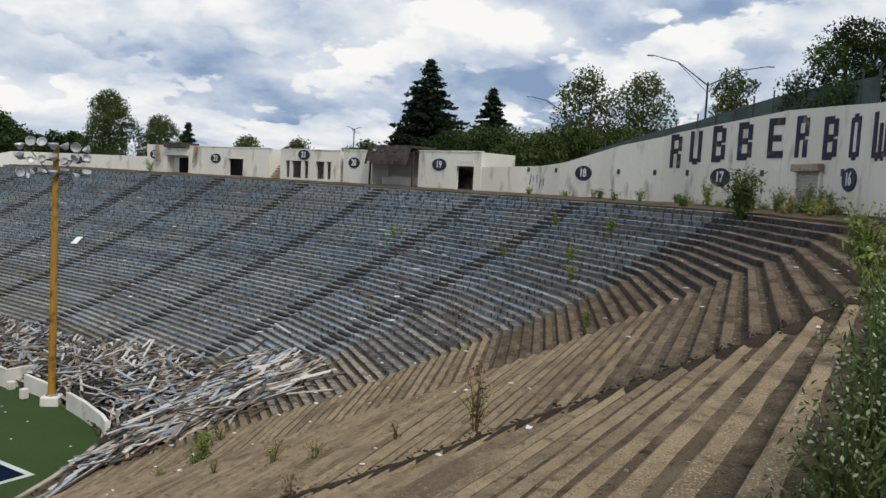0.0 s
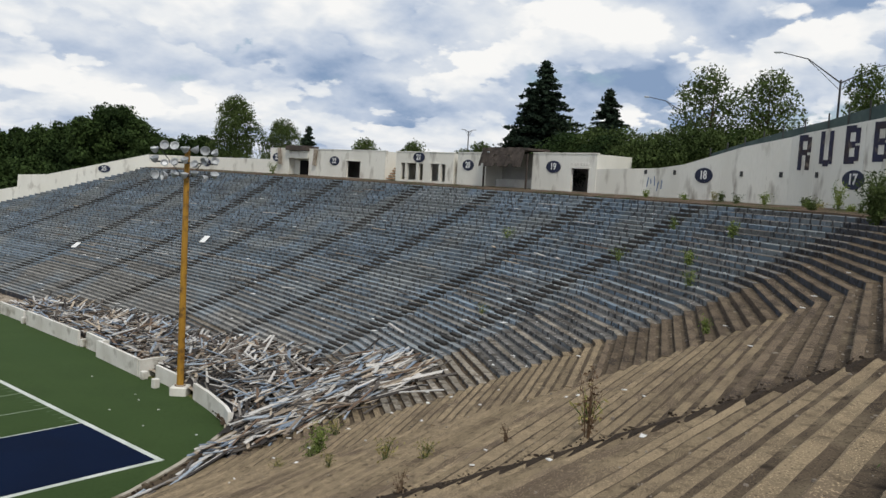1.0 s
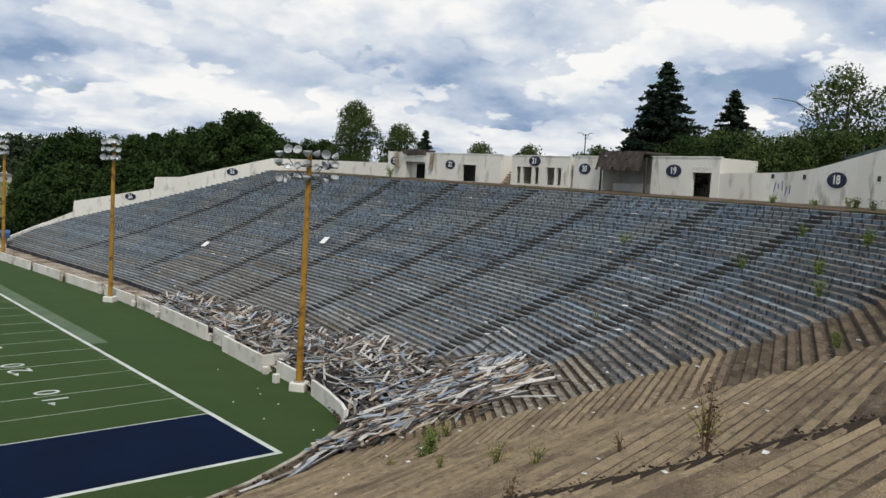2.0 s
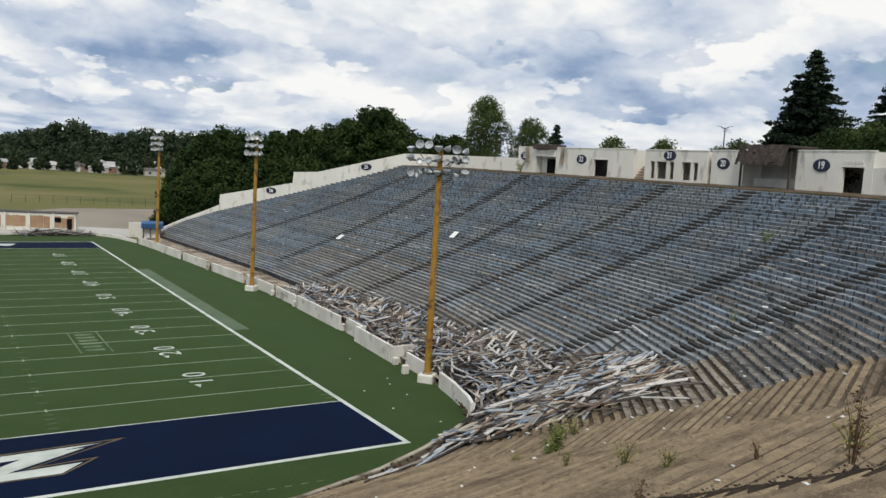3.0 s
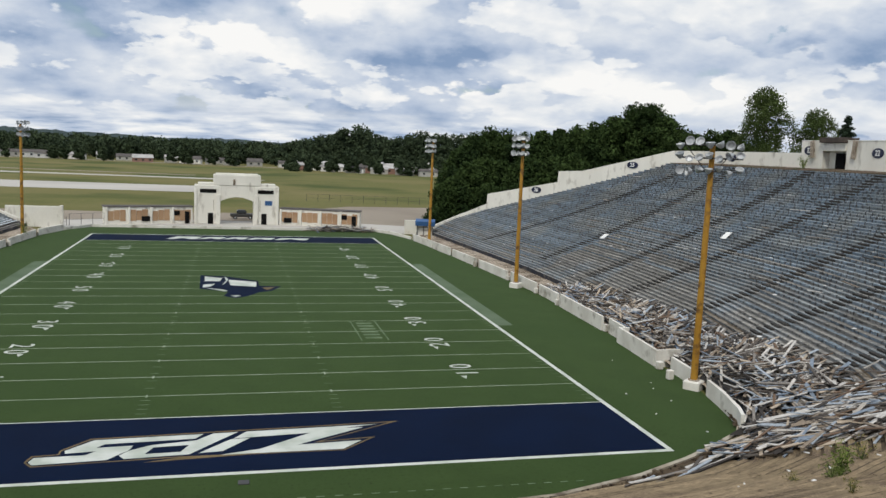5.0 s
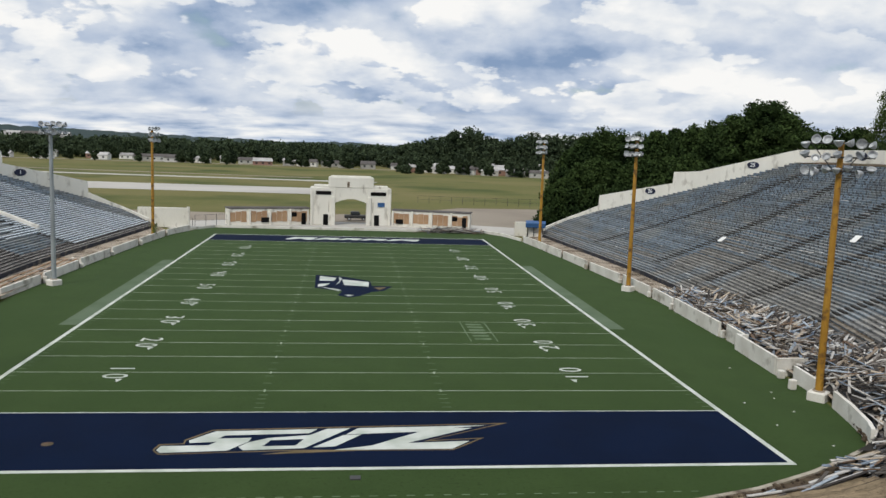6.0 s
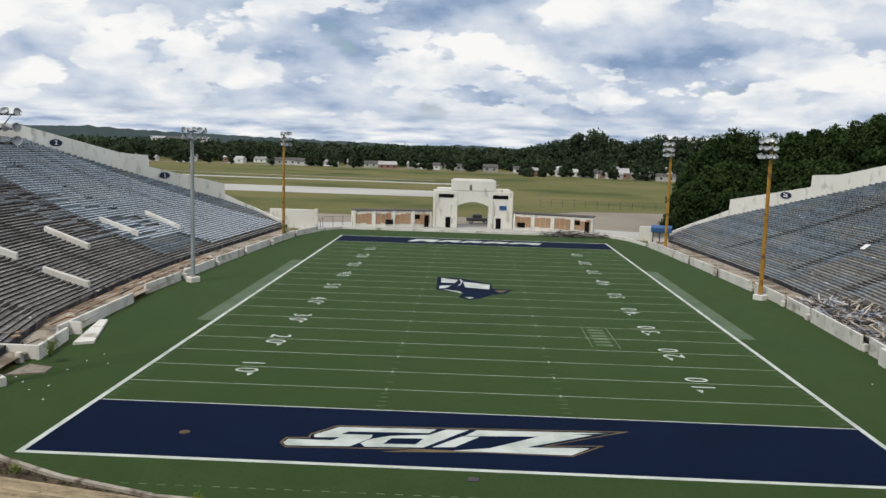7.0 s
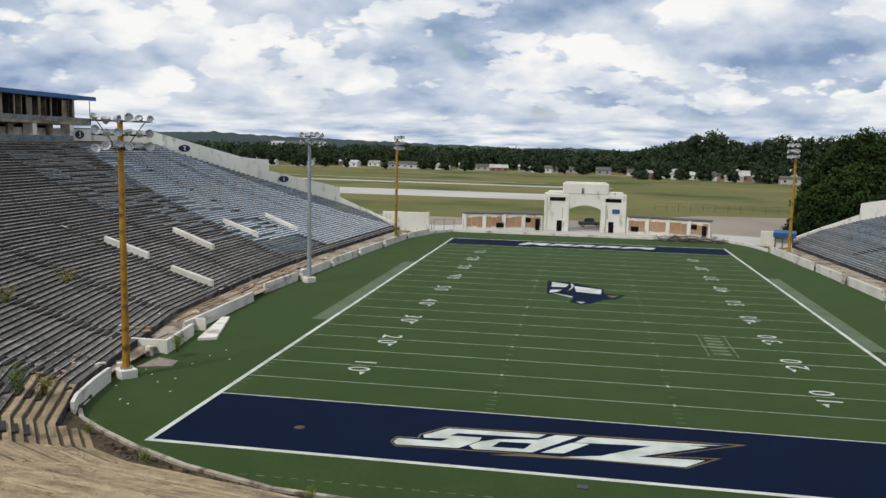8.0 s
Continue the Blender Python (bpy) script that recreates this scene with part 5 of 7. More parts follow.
def arch_block(bm, x0, x1, zs, zc, top, y0, y1, seg=12):
    """Wall over a shallow arch."""
    pts = [(x0, zs)]
    for i in range(1, seg):
        f = i / seg
        pts.append((x0 + (x1 - x0) * f, zs + (zc - zs) * math.sin(math.pi * f)))
    pts.append((x1, zs))
    fr = [bm.verts.new((x, y0, z)) for x, z in pts]
    bk = [bm.verts.new((x, y1, z)) for x, z in pts]
    ft = [bm.verts.new((x, y0, top)) for x, z in pts]
    bt = [bm.verts.new((x, y1, top)) for x, z in pts]
    for i in range(len(pts) - 1):
        bm.faces.new((fr[i], fr[i + 1], ft[i + 1], ft[i]))
        bm.faces.new((bk[i + 1], bk[i], bt[i], bt[i + 1]))
        bm.faces.new((fr[i + 1], fr[i], bk[i], bk[i + 1]))
        bm.faces.new((ft[i], ft[i + 1], bt[i + 1], bt[i]))
    bmesh.ops.recalc_face_normals(bm, faces=bm.faces)
    return bm


for sx in (-1, 1):
    tower = part("tower", box(bmesh.new(), sx * 5.85, 2.0, 3.95, 5.1, 4.0, 7.9, bevel=0.12), M["white"], gate)
    part("tower_cap", box(bmesh.new(), sx * 5.55, 2.0, 8.1, 4.3, 3.6, 0.5, bevel=0.08), M["white"], gate)
    # slit and door are black panels, their inner darkness given by colour
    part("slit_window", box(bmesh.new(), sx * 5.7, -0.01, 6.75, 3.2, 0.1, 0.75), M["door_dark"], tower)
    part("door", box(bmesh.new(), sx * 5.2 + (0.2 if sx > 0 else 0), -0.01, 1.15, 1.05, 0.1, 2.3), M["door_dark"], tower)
    part("panel_groove", box(bmesh.new(), sx * 4.6, -0.005, 3.9, 0.10, 0.06, 2.2), M["walk"], tower)
    part("pilaster", box(bmesh.new(), sx * 3.75, -0.12, 3.0, 0.9, 0.4, 6.0, bevel=0.06), M["white"], gate)
    part("corner_pier", box(bmesh.new(), sx * 8.1, -0.05, 3.6, 0.5, 0.3, 7.2, bevel=0.06), M["white"], gate)
part("arch_wall", arch_block(bmesh.new(), -3.35, 3.35, 4.7, 5.6, 9.6, 0.1, 3.6), M["white"], gate)
part("head_block", box(bmesh.new(), 0, 1.85, 9.0, 9.4, 3.7, 2.2, bevel=0.1), M["white"], gate)
part("head_cap", box(bmesh.new(), 0, 1.85, 10.2, 8.4, 3.2, 0.25, bevel=0.06), M["white"], gate)
part("stain_streak", box(bmesh.new(), -0.6, -0.04, 8.6, 0.5, 0.06, 1.2), M["walk"], gate)
part("notice_board", box(bmesh.new(), 6.3, -0.06, 4.5, 1.5, 0.08, 0.9), M["bluepaint"], gate)


def gate_wing(x0, y0, x1, y1, label):
    a, b = Vector((x0, y0)), Vector((x1, y1))
    d = (b - a).normalized()
    w = (b - a).length
    m = Matrix(((d.x, -d.y, 0, a.x), (d.y, d.x, 0, a.y), (0, 0, 1, 0), (0, 0, 0, 1)))
    ob = thing("gate_wing", label, "building", "gate wings", at=m)
    part("wall", box(bmesh.new(), w / 2, 1.6, 1.7, w, 3.0, 3.4, bevel=0.05), M["white"], ob)
    part("roof_edge", box(bmesh.new(), w / 2, 1.6, 3.5, w + 0.3, 3.3, 0.22, bevel=0.03), M["roof"], ob)
    n = 4
    for i in range(n):
        cx = w * (i + 0.5) / n
        for q in range(3):
            part("plywood_sheet", box(bmesh.new(), cx - 1.1 + q * 1.1, 0.06, 1.75 + rng.uniform(-0.1, 0.1), 1.04, 0.06, rng.uniform(1.8, 2.3)), M["rustwood"], ob)
        part("pier", box(bmesh.new(), w * i / n + 0.2, 0.0, 1.7, 0.4, 0.3, 3.4, bevel=0.03), M["white"], ob)
    # windows and side door: flat black panels for the unlit rooms
    part("dark_window", box(bmesh.new(), w * 0.80, 0.0, 2.2, 1.4, 0.1, 0.9), M["door_dark"], ob)
    part("dark_window", box(bmesh.new(), w * 0.10 if x0 > 0 else w * 0.45, 0.0, 1.1, 1.6, 0.1, 1.0), M["door_dark"], ob)
    part("side_door", box(bmesh.new(), w * 0.93, -0.02, 1.3, 0.9, 0.12, 2.4), M["door_dark"], ob)
    return ob


gate_wing(-24.6, 116.2, -8.8, 121.2, "low white gate wing with openings boarded in plywood")
gate_wing(8.4, 121.6, 24.4, 117.4, "low white gate wing boarded in plywood with a black roof edge")
flat_thing("plaza", [(-34, 108), (-27, 112.6), (27, 112.6), (34, 108), (40, 122), (26, 128), (-26, 128), (-40, 122)], -0.2, 0.06, M["runway"], "pale concrete forecourt before the gate", "forecourt")
bm = wall_strip(bmesh.new(), [(-30.0, 106.5), (-26.4, 112.1), (26.4, 112.1)], -0.3, [-0.1] * 3, [0.45] * 3)
tagged(part("end_kerb", bm, M["parapet"]), "low pale kerb wall at the open end of the field", "kerb", kind="structure")
bw = thing("block_wall", "plain white concrete wall block at the corner of the stand", "wall")
part("wall", box(bmesh.new(), -36.0, 110.6, 1.9, 9.2, 0.5, 3.8, pose(0, 0, 0), bevel=0.04), M["white"], bw)
part("gate_post", box(bmesh.new(), -31.2, 110.4, 2.0, 0.5, 0.6, 4.0, bevel=0.04), M["parapet"], bw)
bw2 = thing("block_wall", "low white concrete corner block by the stand", "wall")
part("wall", box(bmesh.new(), 33.4, 108.6, 1.4, 2.4, 0.6, 2.8, bevel=0.04), M["white"], bw2)
part("side_return", box(bmesh.new(), 34.4, 111.0, 1.2, 0.4, 4.0, 2.4, bevel=0.04), M["white"], bw2)
booth = thing("ticket_booth", "small booth with a bright blue sloping roof", "booth", at=pose(35.4, 104.2, 0, 0, 0, -14))
part("body", box(bmesh.new(), 0, 0, 1.2, 3.0, 2.4, 2.4, bevel=0.03), M["parapet"], booth)
part("roof", box(bmesh.new(), 0, -0.4, 2.9, 3.8, 2.8, 0.9, pose(0, 0, 0, 6, 0, 0), bevel=0.06), M["bluepaint"], booth)
for xx in (-1.5, -0.3, 1.4):
    part("post", box(bmesh.new(), xx, -1.5, 1.2, 0.14, 0.14, 2.4), M["steel"], booth)


def fence_run(x0, y0, x1, y1, h, step, label, z0=0.0, z1=0.0):
    ob = thing("chain_fence", label, "fence")
    a, b = Vector((x0, y0, z0)), Vector((x1, y1, z1))
    n = int((b - a).length / step)
    for i in range(n + 1):
        p = a.lerp(b, i / n)
        part("post", cyl(bmesh.new(), p, p + Vector((0, 0, h)), 0.05, 0.05, 6), M["steel"], ob)
    part("top_rail", cyl(bmesh.new(), a + Vector((0, 0, h)), b + Vector((0, 0, h)), 0.025, 0.025, 6), M["steel"], ob)
    part("mid_rail", cyl(bmesh.new(), a + Vector((0, 0, h / 2)), b + Vector((0, 0, h / 2)), 0.02, 0.02, 6), M["steel"], ob)


fence_run(-30.5, 113.5, -25, 117.5, 2.2, 1.8, "grey pipe fence beside the gate")
fence_run(-62, 124, -31, 113.5, 1.6, 2.6, "grey pipe rail fence across the lot")
fence_run(20, 196, 70, 188, 2.2, 3.2, "wire fence with grey posts at the edge of the grass")

# parked vehicle behind the arch
car = thing("parked_pickup", "dark grey pickup truck parked behind the arch", "truck", at=pose(1.0, 133.5, 0.06, 0, 0, 4))
part("body", box(bmesh.new(), 0, 0, 0.85, 5.2, 1.9, 0.75, bevel=0.16), M["steel"], car)
part("cab", box(bmesh.new(), -0.2, 0, 1.55, 2.1, 1.7, 0.8, bevel=0.2), M["glass"], car)
part("cab_roof", box(bmesh.new(), -0.2, 0, 1.97, 1.7, 1.5, 0.1, bevel=0.04), M["steel"], car)
for xx in (-1.6, 1.6):
    for yy in (-0.85, 0.85):
        wheel = part("wheel", cyl(bmesh.new(), (xx, yy - 0.12, 0.38), (xx, yy + 0.12, 0.38), 0.38, 0.38, 16), M["door_dark"], car)
        part("rim", cyl(bmesh.new(), (xx, yy - 0.14, 0.38), (xx, yy + 0.14, 0.38), 0.2, 0.2, 10), M["lamp"], wheel)

# ---- airfield and lots beyond ----
flat_thing("gravel_lot", [(-75, 124), (-40, 122), (40, 122), (62, 112), (110, 150), (96, 186), (30, 178), (6, 150), (-30, 146), (-75, 150)], -0.12, 0.02, M["gravel"], "pale gravel parking lot beyond the gate", "lot")
flat_thing("runway", [(-520, 236), (-4, 226), (-2, 262), (-520, 292)], -0.12, 0.03, M["runway"], "broad pale concrete runway across the grass", "runway")
flat_thing("taxiway", [(-600, 372), (10, 318), (12, 327), (-600, 388)], -0.12, 0.03, M["runway"], "narrow pale taxiway across the grass", "runway")
flat_thing("access_road", [(-700, 470), (-20, 352), (-18, 357), (-700, 482)], -0.12, 0.03, M["gravel"], "thin gravel road across the airfield", "road")
flat_thing("far_street", [(-700, 545), (-100, 545), (190, 470), (190, 478), (-100, 556), (-700, 556)], -0.12, 0.05, M["gravel"], "street in front of the far houses", "road")


def house(x, y, w, d, h, wall, yaw):
    ob = thing("house", "small far house with a low pitched roof", "house", "far houses", at=pose(x, y, 0, 0, 0, yaw))
    part("wall", box(bmesh.new(), 0, 0, h / 2, w, d, h), M[wall], ob)
    bm = bmesh.new()
    v = [bm.verts.new(p) for p in ((-w / 2 - .4, -d / 2 - .4, h), (w / 2 + .4, -d / 2 - .4, h), (w / 2 + .4, d / 2 + .4, h), (-w / 2 - .4, d / 2 + .4, h), (-w / 2, 0, h + d * 0.3), (w / 2, 0, h + d * 0.3))]
    for f in ((0, 1, 5, 4), (2, 3, 4, 5), (1, 2, 5), (3, 0, 4), (3, 2, 1, 0)):
        bm.faces.new([v[i] for i in f])
    part("roof", bm, M["paleroof" if int(abs(x)) % 3 else "roof"], ob)
    n = max(2, int(w / 4))
    for i in range(n):
        part("window", box(bmesh.new(), -w / 2 + (i + 0.5) * w / n, -d / 2 - 0.02, h * 0.55, 1.4, 0.1, 1.2), M["glass"], ob)


hr = random.Random(11)
for i in range(34):
    x = -300 + i * 15 + hr.uniform(-4, 4)
    y = (565 if x < -100 else 565 - (x + 100) * 0.27) + hr.uniform(-22, 34)
    house(x, y, hr.uniform(8, 15), hr.uniform(6, 8), hr.uniform(2.6, 3.6), hr.choice(["whitewall", "housewall", "whitewall", "redwall"]), hr.uniform(-12, 12))
for x, y, w, h, wall in ((152, 500, 24, 3.2, "whitewall"), (120, 512, 18, 3.0, "whitewall"), (175, 512, 18, 4.5, "redwall"), (140, 530, 18, 4, "whitewall"), (95, 530, 13, 3.5, "housewall")):
    house(x, y, w, 10, h, wall, -14)

for i in range(30):
    b = radians(4.5 + i * 0.34 + hr.uniform(-0.15, 0.15))
    dist = 535 + (i * 37) % 5 * 14 - i * 1.0
    house(EYE[0] + dist * math.sin(b), EYE[1] + dist * math.cos(b), hr.uniform(7, 12), hr.uniform(5, 7), hr.uniform(2.4, 3.6), hr.choice(["whitewall", "housewall", "whitewall", "redwall"]), hr.uniform(-30, 20))

# ---- trees ----


def leaf_cards(pts, size, r, flat=0.0, slim=1.0):
    """Small two-sided leaf quads, bent at the middle, at given places."""
    n = len(pts)
    pts = np.asarray(pts, float)
    a = r.normal(size=(n, 3))
    a[:, 2] *= (1 - flat)
    a /= np.linalg.norm(a, axis=1, keepdims=True)
    b = np.cross(a, r.normal(size=(n, 3)))
    b /= np.linalg.norm(b, axis=1, keepdims=True) + 1e-9
    s = size * r.uniform(0.6, 1.35, (n, 1))
    c = np.cross(a, b) * s * 0.18
    v = np.stack([pts - a * s, pts - b * s * 0.5 * slim + c - a * s * 0.1, pts + a * s, pts + b * s * 0.5 * slim - c - a * s * 0.1], axis=1).reshape(-1, 3)
    f = [(4 * i, 4 * i + 1, 4 * i + 2, 4 * i + 3) for i in range(n)]
    return v, f


def crown_points(r, clumps, per):
    out = []
    for (cx, cy, cz, rx, rz) in clumps:
        d = r.normal(size=(per, 3))
        d /= np.linalg.norm(d, axis=1, keepdims=True)
        rad = r.uniform(0.62, 1.05, (per, 1)) * (1 + 0.22 * np.sin(d[:, :1] * 5 + d[:, 1:2] * 4 + cx))
        out.append(d * rad * np.array([rx, rx, rz]) + np.array([cx, cy, cz]))
    return np.concatenate(out)


def tree_clumps(r, h, spread, base, n):
    cl = []
    for i in range(n):
        f = (i + 0.5) / n
        z = base + (h - base) * (0.08 + 0.86 * f)
        wide = spread * math.sin(math.pi * (0.18 + 0.74 * f)) ** 0.8
        a = i * 2.4 + r.uniform(-0.5, 0.5)
        d = wide * r.uniform(0.3, 0.75) * (1 if f < 0.9 else 0.2)
        s = spread * r.uniform(0.34, 0.52)
        cl.append((d * math.cos(a), d * math.sin(a), z, s, s * r.uniform(0.6, 0.85)))
    return cl


def tree(x, y, z, h, spread, seed, mat="leaf", per=170, leaf=0.30, base=0.2, n=16, label="leafy green broadleaf tree", category="tree", name="tree", open_=False):
    r = np.random.default_rng(seed)
    ob = thing(name, label, category, "trees", at=pose(x, y, z - 0.3))
    bm = bmesh.new()
    tr = h * 0.016 + 0.06
    lean = Vector((r.uniform(-0.4, 0.4), r.uniform(-0.4, 0.4), 0))
    cyl(bm, (0, 0, 0), lean * 0.6 + Vector((0, 0, h * 0.5)), tr, tr * 0.6, 8)
    cyl(bm, lean * 0.6 + Vector((0, 0, h * 0.5)), lean + Vector((0, 0, h * 0.9)), tr * 0.6, tr * 0.15, 6)
    cl = tree_clumps(r, h, spread, h * base, n)
    for cx, cy, cz, rx, rz in cl[: n * 3 // 4]:
        z0 = max(h * base * 0.7, cz - spread * 0.6)
        cyl(bm, lean * (z0 / h) + Vector((0, 0, z0)), (cx, cy, cz), tr * 0.32, tr * 0.08, 5)
    part("trunk", bm, M["bark"], ob)
    per, leaf = int(per * 1.6), leaf * 0.78
    pts = crown_points(r, cl, per)
    if open_:
        pts = pts[r.uniform(size=len(pts)) < 0.75]
    v, f = leaf_cards(pts, leaf, r)
    put("crown", mesh_of("crown", v, f, M[mat]), ob)
    return ob


def conifer(x, y, z, h, w, seed, label="dark spruce with drooping layered branches"):
    r = np.random.default_rng(seed)
    ob = thing("spruce", label, "tree", "trees", at=pose(x, y, z - 0.3))
    bm = cyl(bmesh.new(), (0, 0, 0), (0, 0, h * 0.97), 0.28, 0.03, 8)
    pts = []
    tiers = int(h * 2.6)
    for i in range(tiers):
        f = i / tiers
        zz = h * (0.06 + 0.93 * f)
        reach = w * (1 - f) ** 0.85 * r.uniform(0.75, 1.12) + 0.15
        nb = int(5 + 7 * (1 - f))
        for b in range(nb):
            a = r.uniform(0, math.tau)
            L = reach * r.uniform(0.65, 1.1)
            steps = max(3, int(L * 7))
            cyl(bm, (0, 0, zz), (L * 0.9 * math.cos(a), L * 0.9 * math.sin(a), zz - L * 0.22), 0.04, 0.01, 4)
            for q in range(steps):
                g = (q + 0.5) / steps
                for _ in range(7):
                    pts.append((L * g * math.cos(a) + r.normal() * 0.16, L * g * math.sin(a) + r.normal() * 0.16, zz - L * 0.24 * g + 0.10 * g * g * L + r.normal() * 0.10))
    part("trunk", bm, M["bark"], ob)
    v, f = leaf_cards(np.array(pts), 0.24, r, 0.4)
    put("crown", mesh_of("crown", v, f, M["needle"]), ob)


def place(bearing, dist):
    b = radians(bearing)
    return EYE[0] + dist * math.sin(b), EYE[1] + dist * math.cos(b)


def top_at(el, dist):
    return EYE[2] + dist * math.tan(radians(el))


conifer(94.5, 13.0, 16.2, 18.6, 8.8, 3)
conifer(103.6, 8.0, 16.2, 15.6, 7.4, 4)
conifer(102.5, 71.8, 16.2, 10.2, 3.0, 5, "small dark pine behind the wall")
tree(94.5, 84.0, 12.5, 18.5, 5.6, 21, "leaf", 480, 0.26, n=20)
tree(101.5, 78.5, 13.0, 14.0, 4.5, 22, "leaf", 420, 0.25)
tree(108.0, 62.0, 15.5, 8.5, 3.6, 23, "leaf", 150, 0.28)
tree(113.0, 54.0, 15.8, 8.0, 3.6, 24, "leaf", 150, 0.28)
tree(120.0, 48.0, 15.8, 7.2, 3.6, 25, "leaf", 150, 0.28)
tree(104.0, 15.5, 16.2, 11.5, 3.4, 26, "leaf", 110, 0.26)
tree(90.5, 20.5, 16.2, 6.5, 2.6, 27, "leaf", 110, 0.24)
tree(86.0, -14.2, 17.0, 13.6, 4.2, 31, "leaf", 260, 0.22, 0.42, 15, "tall thin-crowned tree with open pale foliage", open_=True)
tree(88.0, -20.0, 17.0, 13.4, 4.0, 32, "leaf", 260, 0.22, 0.42, 15, "tall thin-crowned tree with open pale foliage", open_=True)
tree(82.0, -30.8, 18.0, 11.6, 2.8, 33, "leaf", 260, 0.18, 0.6, 10, "small open-crowned tree behind the fence", open_=True)
tree(57.5, -44.0, 20.8, 8.0, 3.8, 34, "leaf_dark", 620, 0.14, 0.12, 14, "dense green tree rising over the wall")
tree(61.5, -47.6, 20.8, 9.5, 3.6, 35, "leaf_dark", 620, 0.14, 0.10, 15, "dense green tree rising over the wall")
tree(55.0, -50.5, 20.6, 9.0, 3.4, 36, "leaf_dark", 620, 0.14, 0.10, 15, "dense green tree rising over the wall")

# hedge of scrub behind the lower wall
hd = np.random.default_rng(40)
for i in range(15):
    b = 57.6 + i * 0.92
    dist = 92 + hd.uniform(-4, 6)
    x, y = place(b, dist)
    t = top_at(3.4 + 0.09 * i + hd.uniform(-0.5, 0.6), dist)
    tree(x, y, 16.3, t - 16.3, 4.2, 50 + i, "leaf" if i % 3 else "leaf_dark", 420, 0.20, 0.0, 14, "dense green scrub bush behind the rim wall", "bush", "scrub_bush")


def woodland(name, spots, mat, per, leaf, n, label, seed, lump=1.0):
    """A wood of many crowns that nobody could count."""
    r = np.random.default_rng(seed)
    allv, allf, off = [], [], 0
    for x, y, z, h, s in spots:
        cl = [(cx, cy, cz, rx * lump, rz * lump) for cx, cy, cz, rx, rz in tree_clumps(r, h, s, h * 0.06, n)]
        pts = crown_points(r, cl, per)
        v, f = leaf_cards(pts, leaf, r)
        v[:, :] += (x, y, z)
        allv.append(v)
        allf += [tuple(i + off for i in q) for q in f]
        off += len(v)
    v = np.concatenate(allv)
    me = bpy.data.meshes.new(name)
    me.from_pydata(v.tolist(), [], allf)
    me.materials.append(M[mat])
    tagged(put(name, me), label, "woods", kind="stuff")


wr = np.random.default_rng(60)
near = []
for b, dist, el in ((14.6, 196, -2.2), (15.2, 190, 0.2), (16.2, 194, 1.3), (17.2, 200, 1.7), (18.4, 198, 1.5), (19.6, 192, 1.4), (20.8, 188, 1.7), (22.0, 184, 1.9), (23.2, 180, 2.1), (24.4, 178, 2.4), (25.6, 174, 2.9), (26.8, 172, 3.7), (27.8, 172, 3.9), (28.8, 172, 3.1), (29.8, 176, 2.2), (30.8, 178, 1.9), (32.0, 180, 2.0), (33.0, 182, 2.2)):
    x, y = place(b, dist)
    near.append((x, y, 0.0, top_at(el, dist), 6.2))
    x, y = place(b - 0.3, dist - 14)
    near.append((x, y, 0.0, top_at(el - 2.0, dist), 5.5))
    x, y = place(b + 0.4, dist + 16)
    near.append((x, y, 0.0, top_at(el - 0.3, dist + 16) , 6.5))
    if b < 27:
        x, y = place(b + 0.1, dist - 24)
        near.append((x, y, 0.0, max(5.0, top_at(el - 4.0, dist - 24)), 5.0))
near = [q for q in near if CUT_N.dot(Vector((q[0], q[1]))) - CUT_C > 13 or plan_u(q[0], q[1]) > 46]
woodland("woodland", near, "leaf_dark", 300, 0.33, 30, "dense dark green woodland beside the stand", 61, 0.72)
far = []
for i in range(520):
    x = wr.uniform(-640, 330)
    y = 600 + wr.uniform(-8, 110) - max(0, x + 60) * 0.30
    far.append((x, y, 0.0, wr.uniform(9, 16.5) + max(0, x) * 0.03, wr.uniform(6.0, 9.5)))
for i in range(70):
    x = wr.uniform(-560, 170)
    far.append((x, 535 - max(0, x + 60) * 0.26 + wr.uniform(-10, 14), 0.0, wr.uniform(7, 12), wr.uniform(3, 4.5)))
for i in range(75):
    b = radians(wr.uniform(3.5, 15.0))
    dist = wr.uniform(505, 610)
    far.append((EYE[0] + dist * math.sin(b), EYE[1] + dist * math.cos(b), 0.0, wr.uniform(4, 11), wr.uniform(2.2, 4.5)))
for i in range(150):
    b = wr.uniform(2.5, 20.0)
    dist = wr.uniform(610, 680)
    top = float(np.interp(b, [2.5, 4.5, 6.5, 8.2, 9.5, 10.4, 11.3, 13, 20], [13, 20, 27, 34, 28, 22, 29, 31, 27]))
    far.append((*place(b, dist), 0.0, top * wr.uniform(0.82, 1.03), wr.uniform(7.5, 11)))
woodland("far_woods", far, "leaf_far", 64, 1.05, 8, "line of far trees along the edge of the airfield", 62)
far = []
for i in range(420):
    x = wr.uniform(-950, 420)
    far.append((x, 720 + wr.uniform(0, 330), 0.0, wr.uniform(12, 17.5), wr.uniform(9, 13)))
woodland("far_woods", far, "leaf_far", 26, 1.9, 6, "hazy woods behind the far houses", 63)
hv, hf = [], []
for i in range(321):
    b_ = radians(-48 + 66 * i / 320)
    lift = 4 + 20 * max(0.0, min(1.0, (-math.degrees(b_) - 4) / 22)) ** 1.3
    top = 14 + lift + 5.0 * noise.noise((i * 0.05, 0, 0)) + 3.0 * noise.noise((i * 0.35, 3, 0)) + 2.0 * noise.noise((i * 1.3, 9, 0))
    for dd, zz in ((1500, 0.0), (1750, top * 0.55), (1950, top), (2300, 0.0)):
        hv.append((dd * math.sin(b_), dd * math.cos(b_), zz))
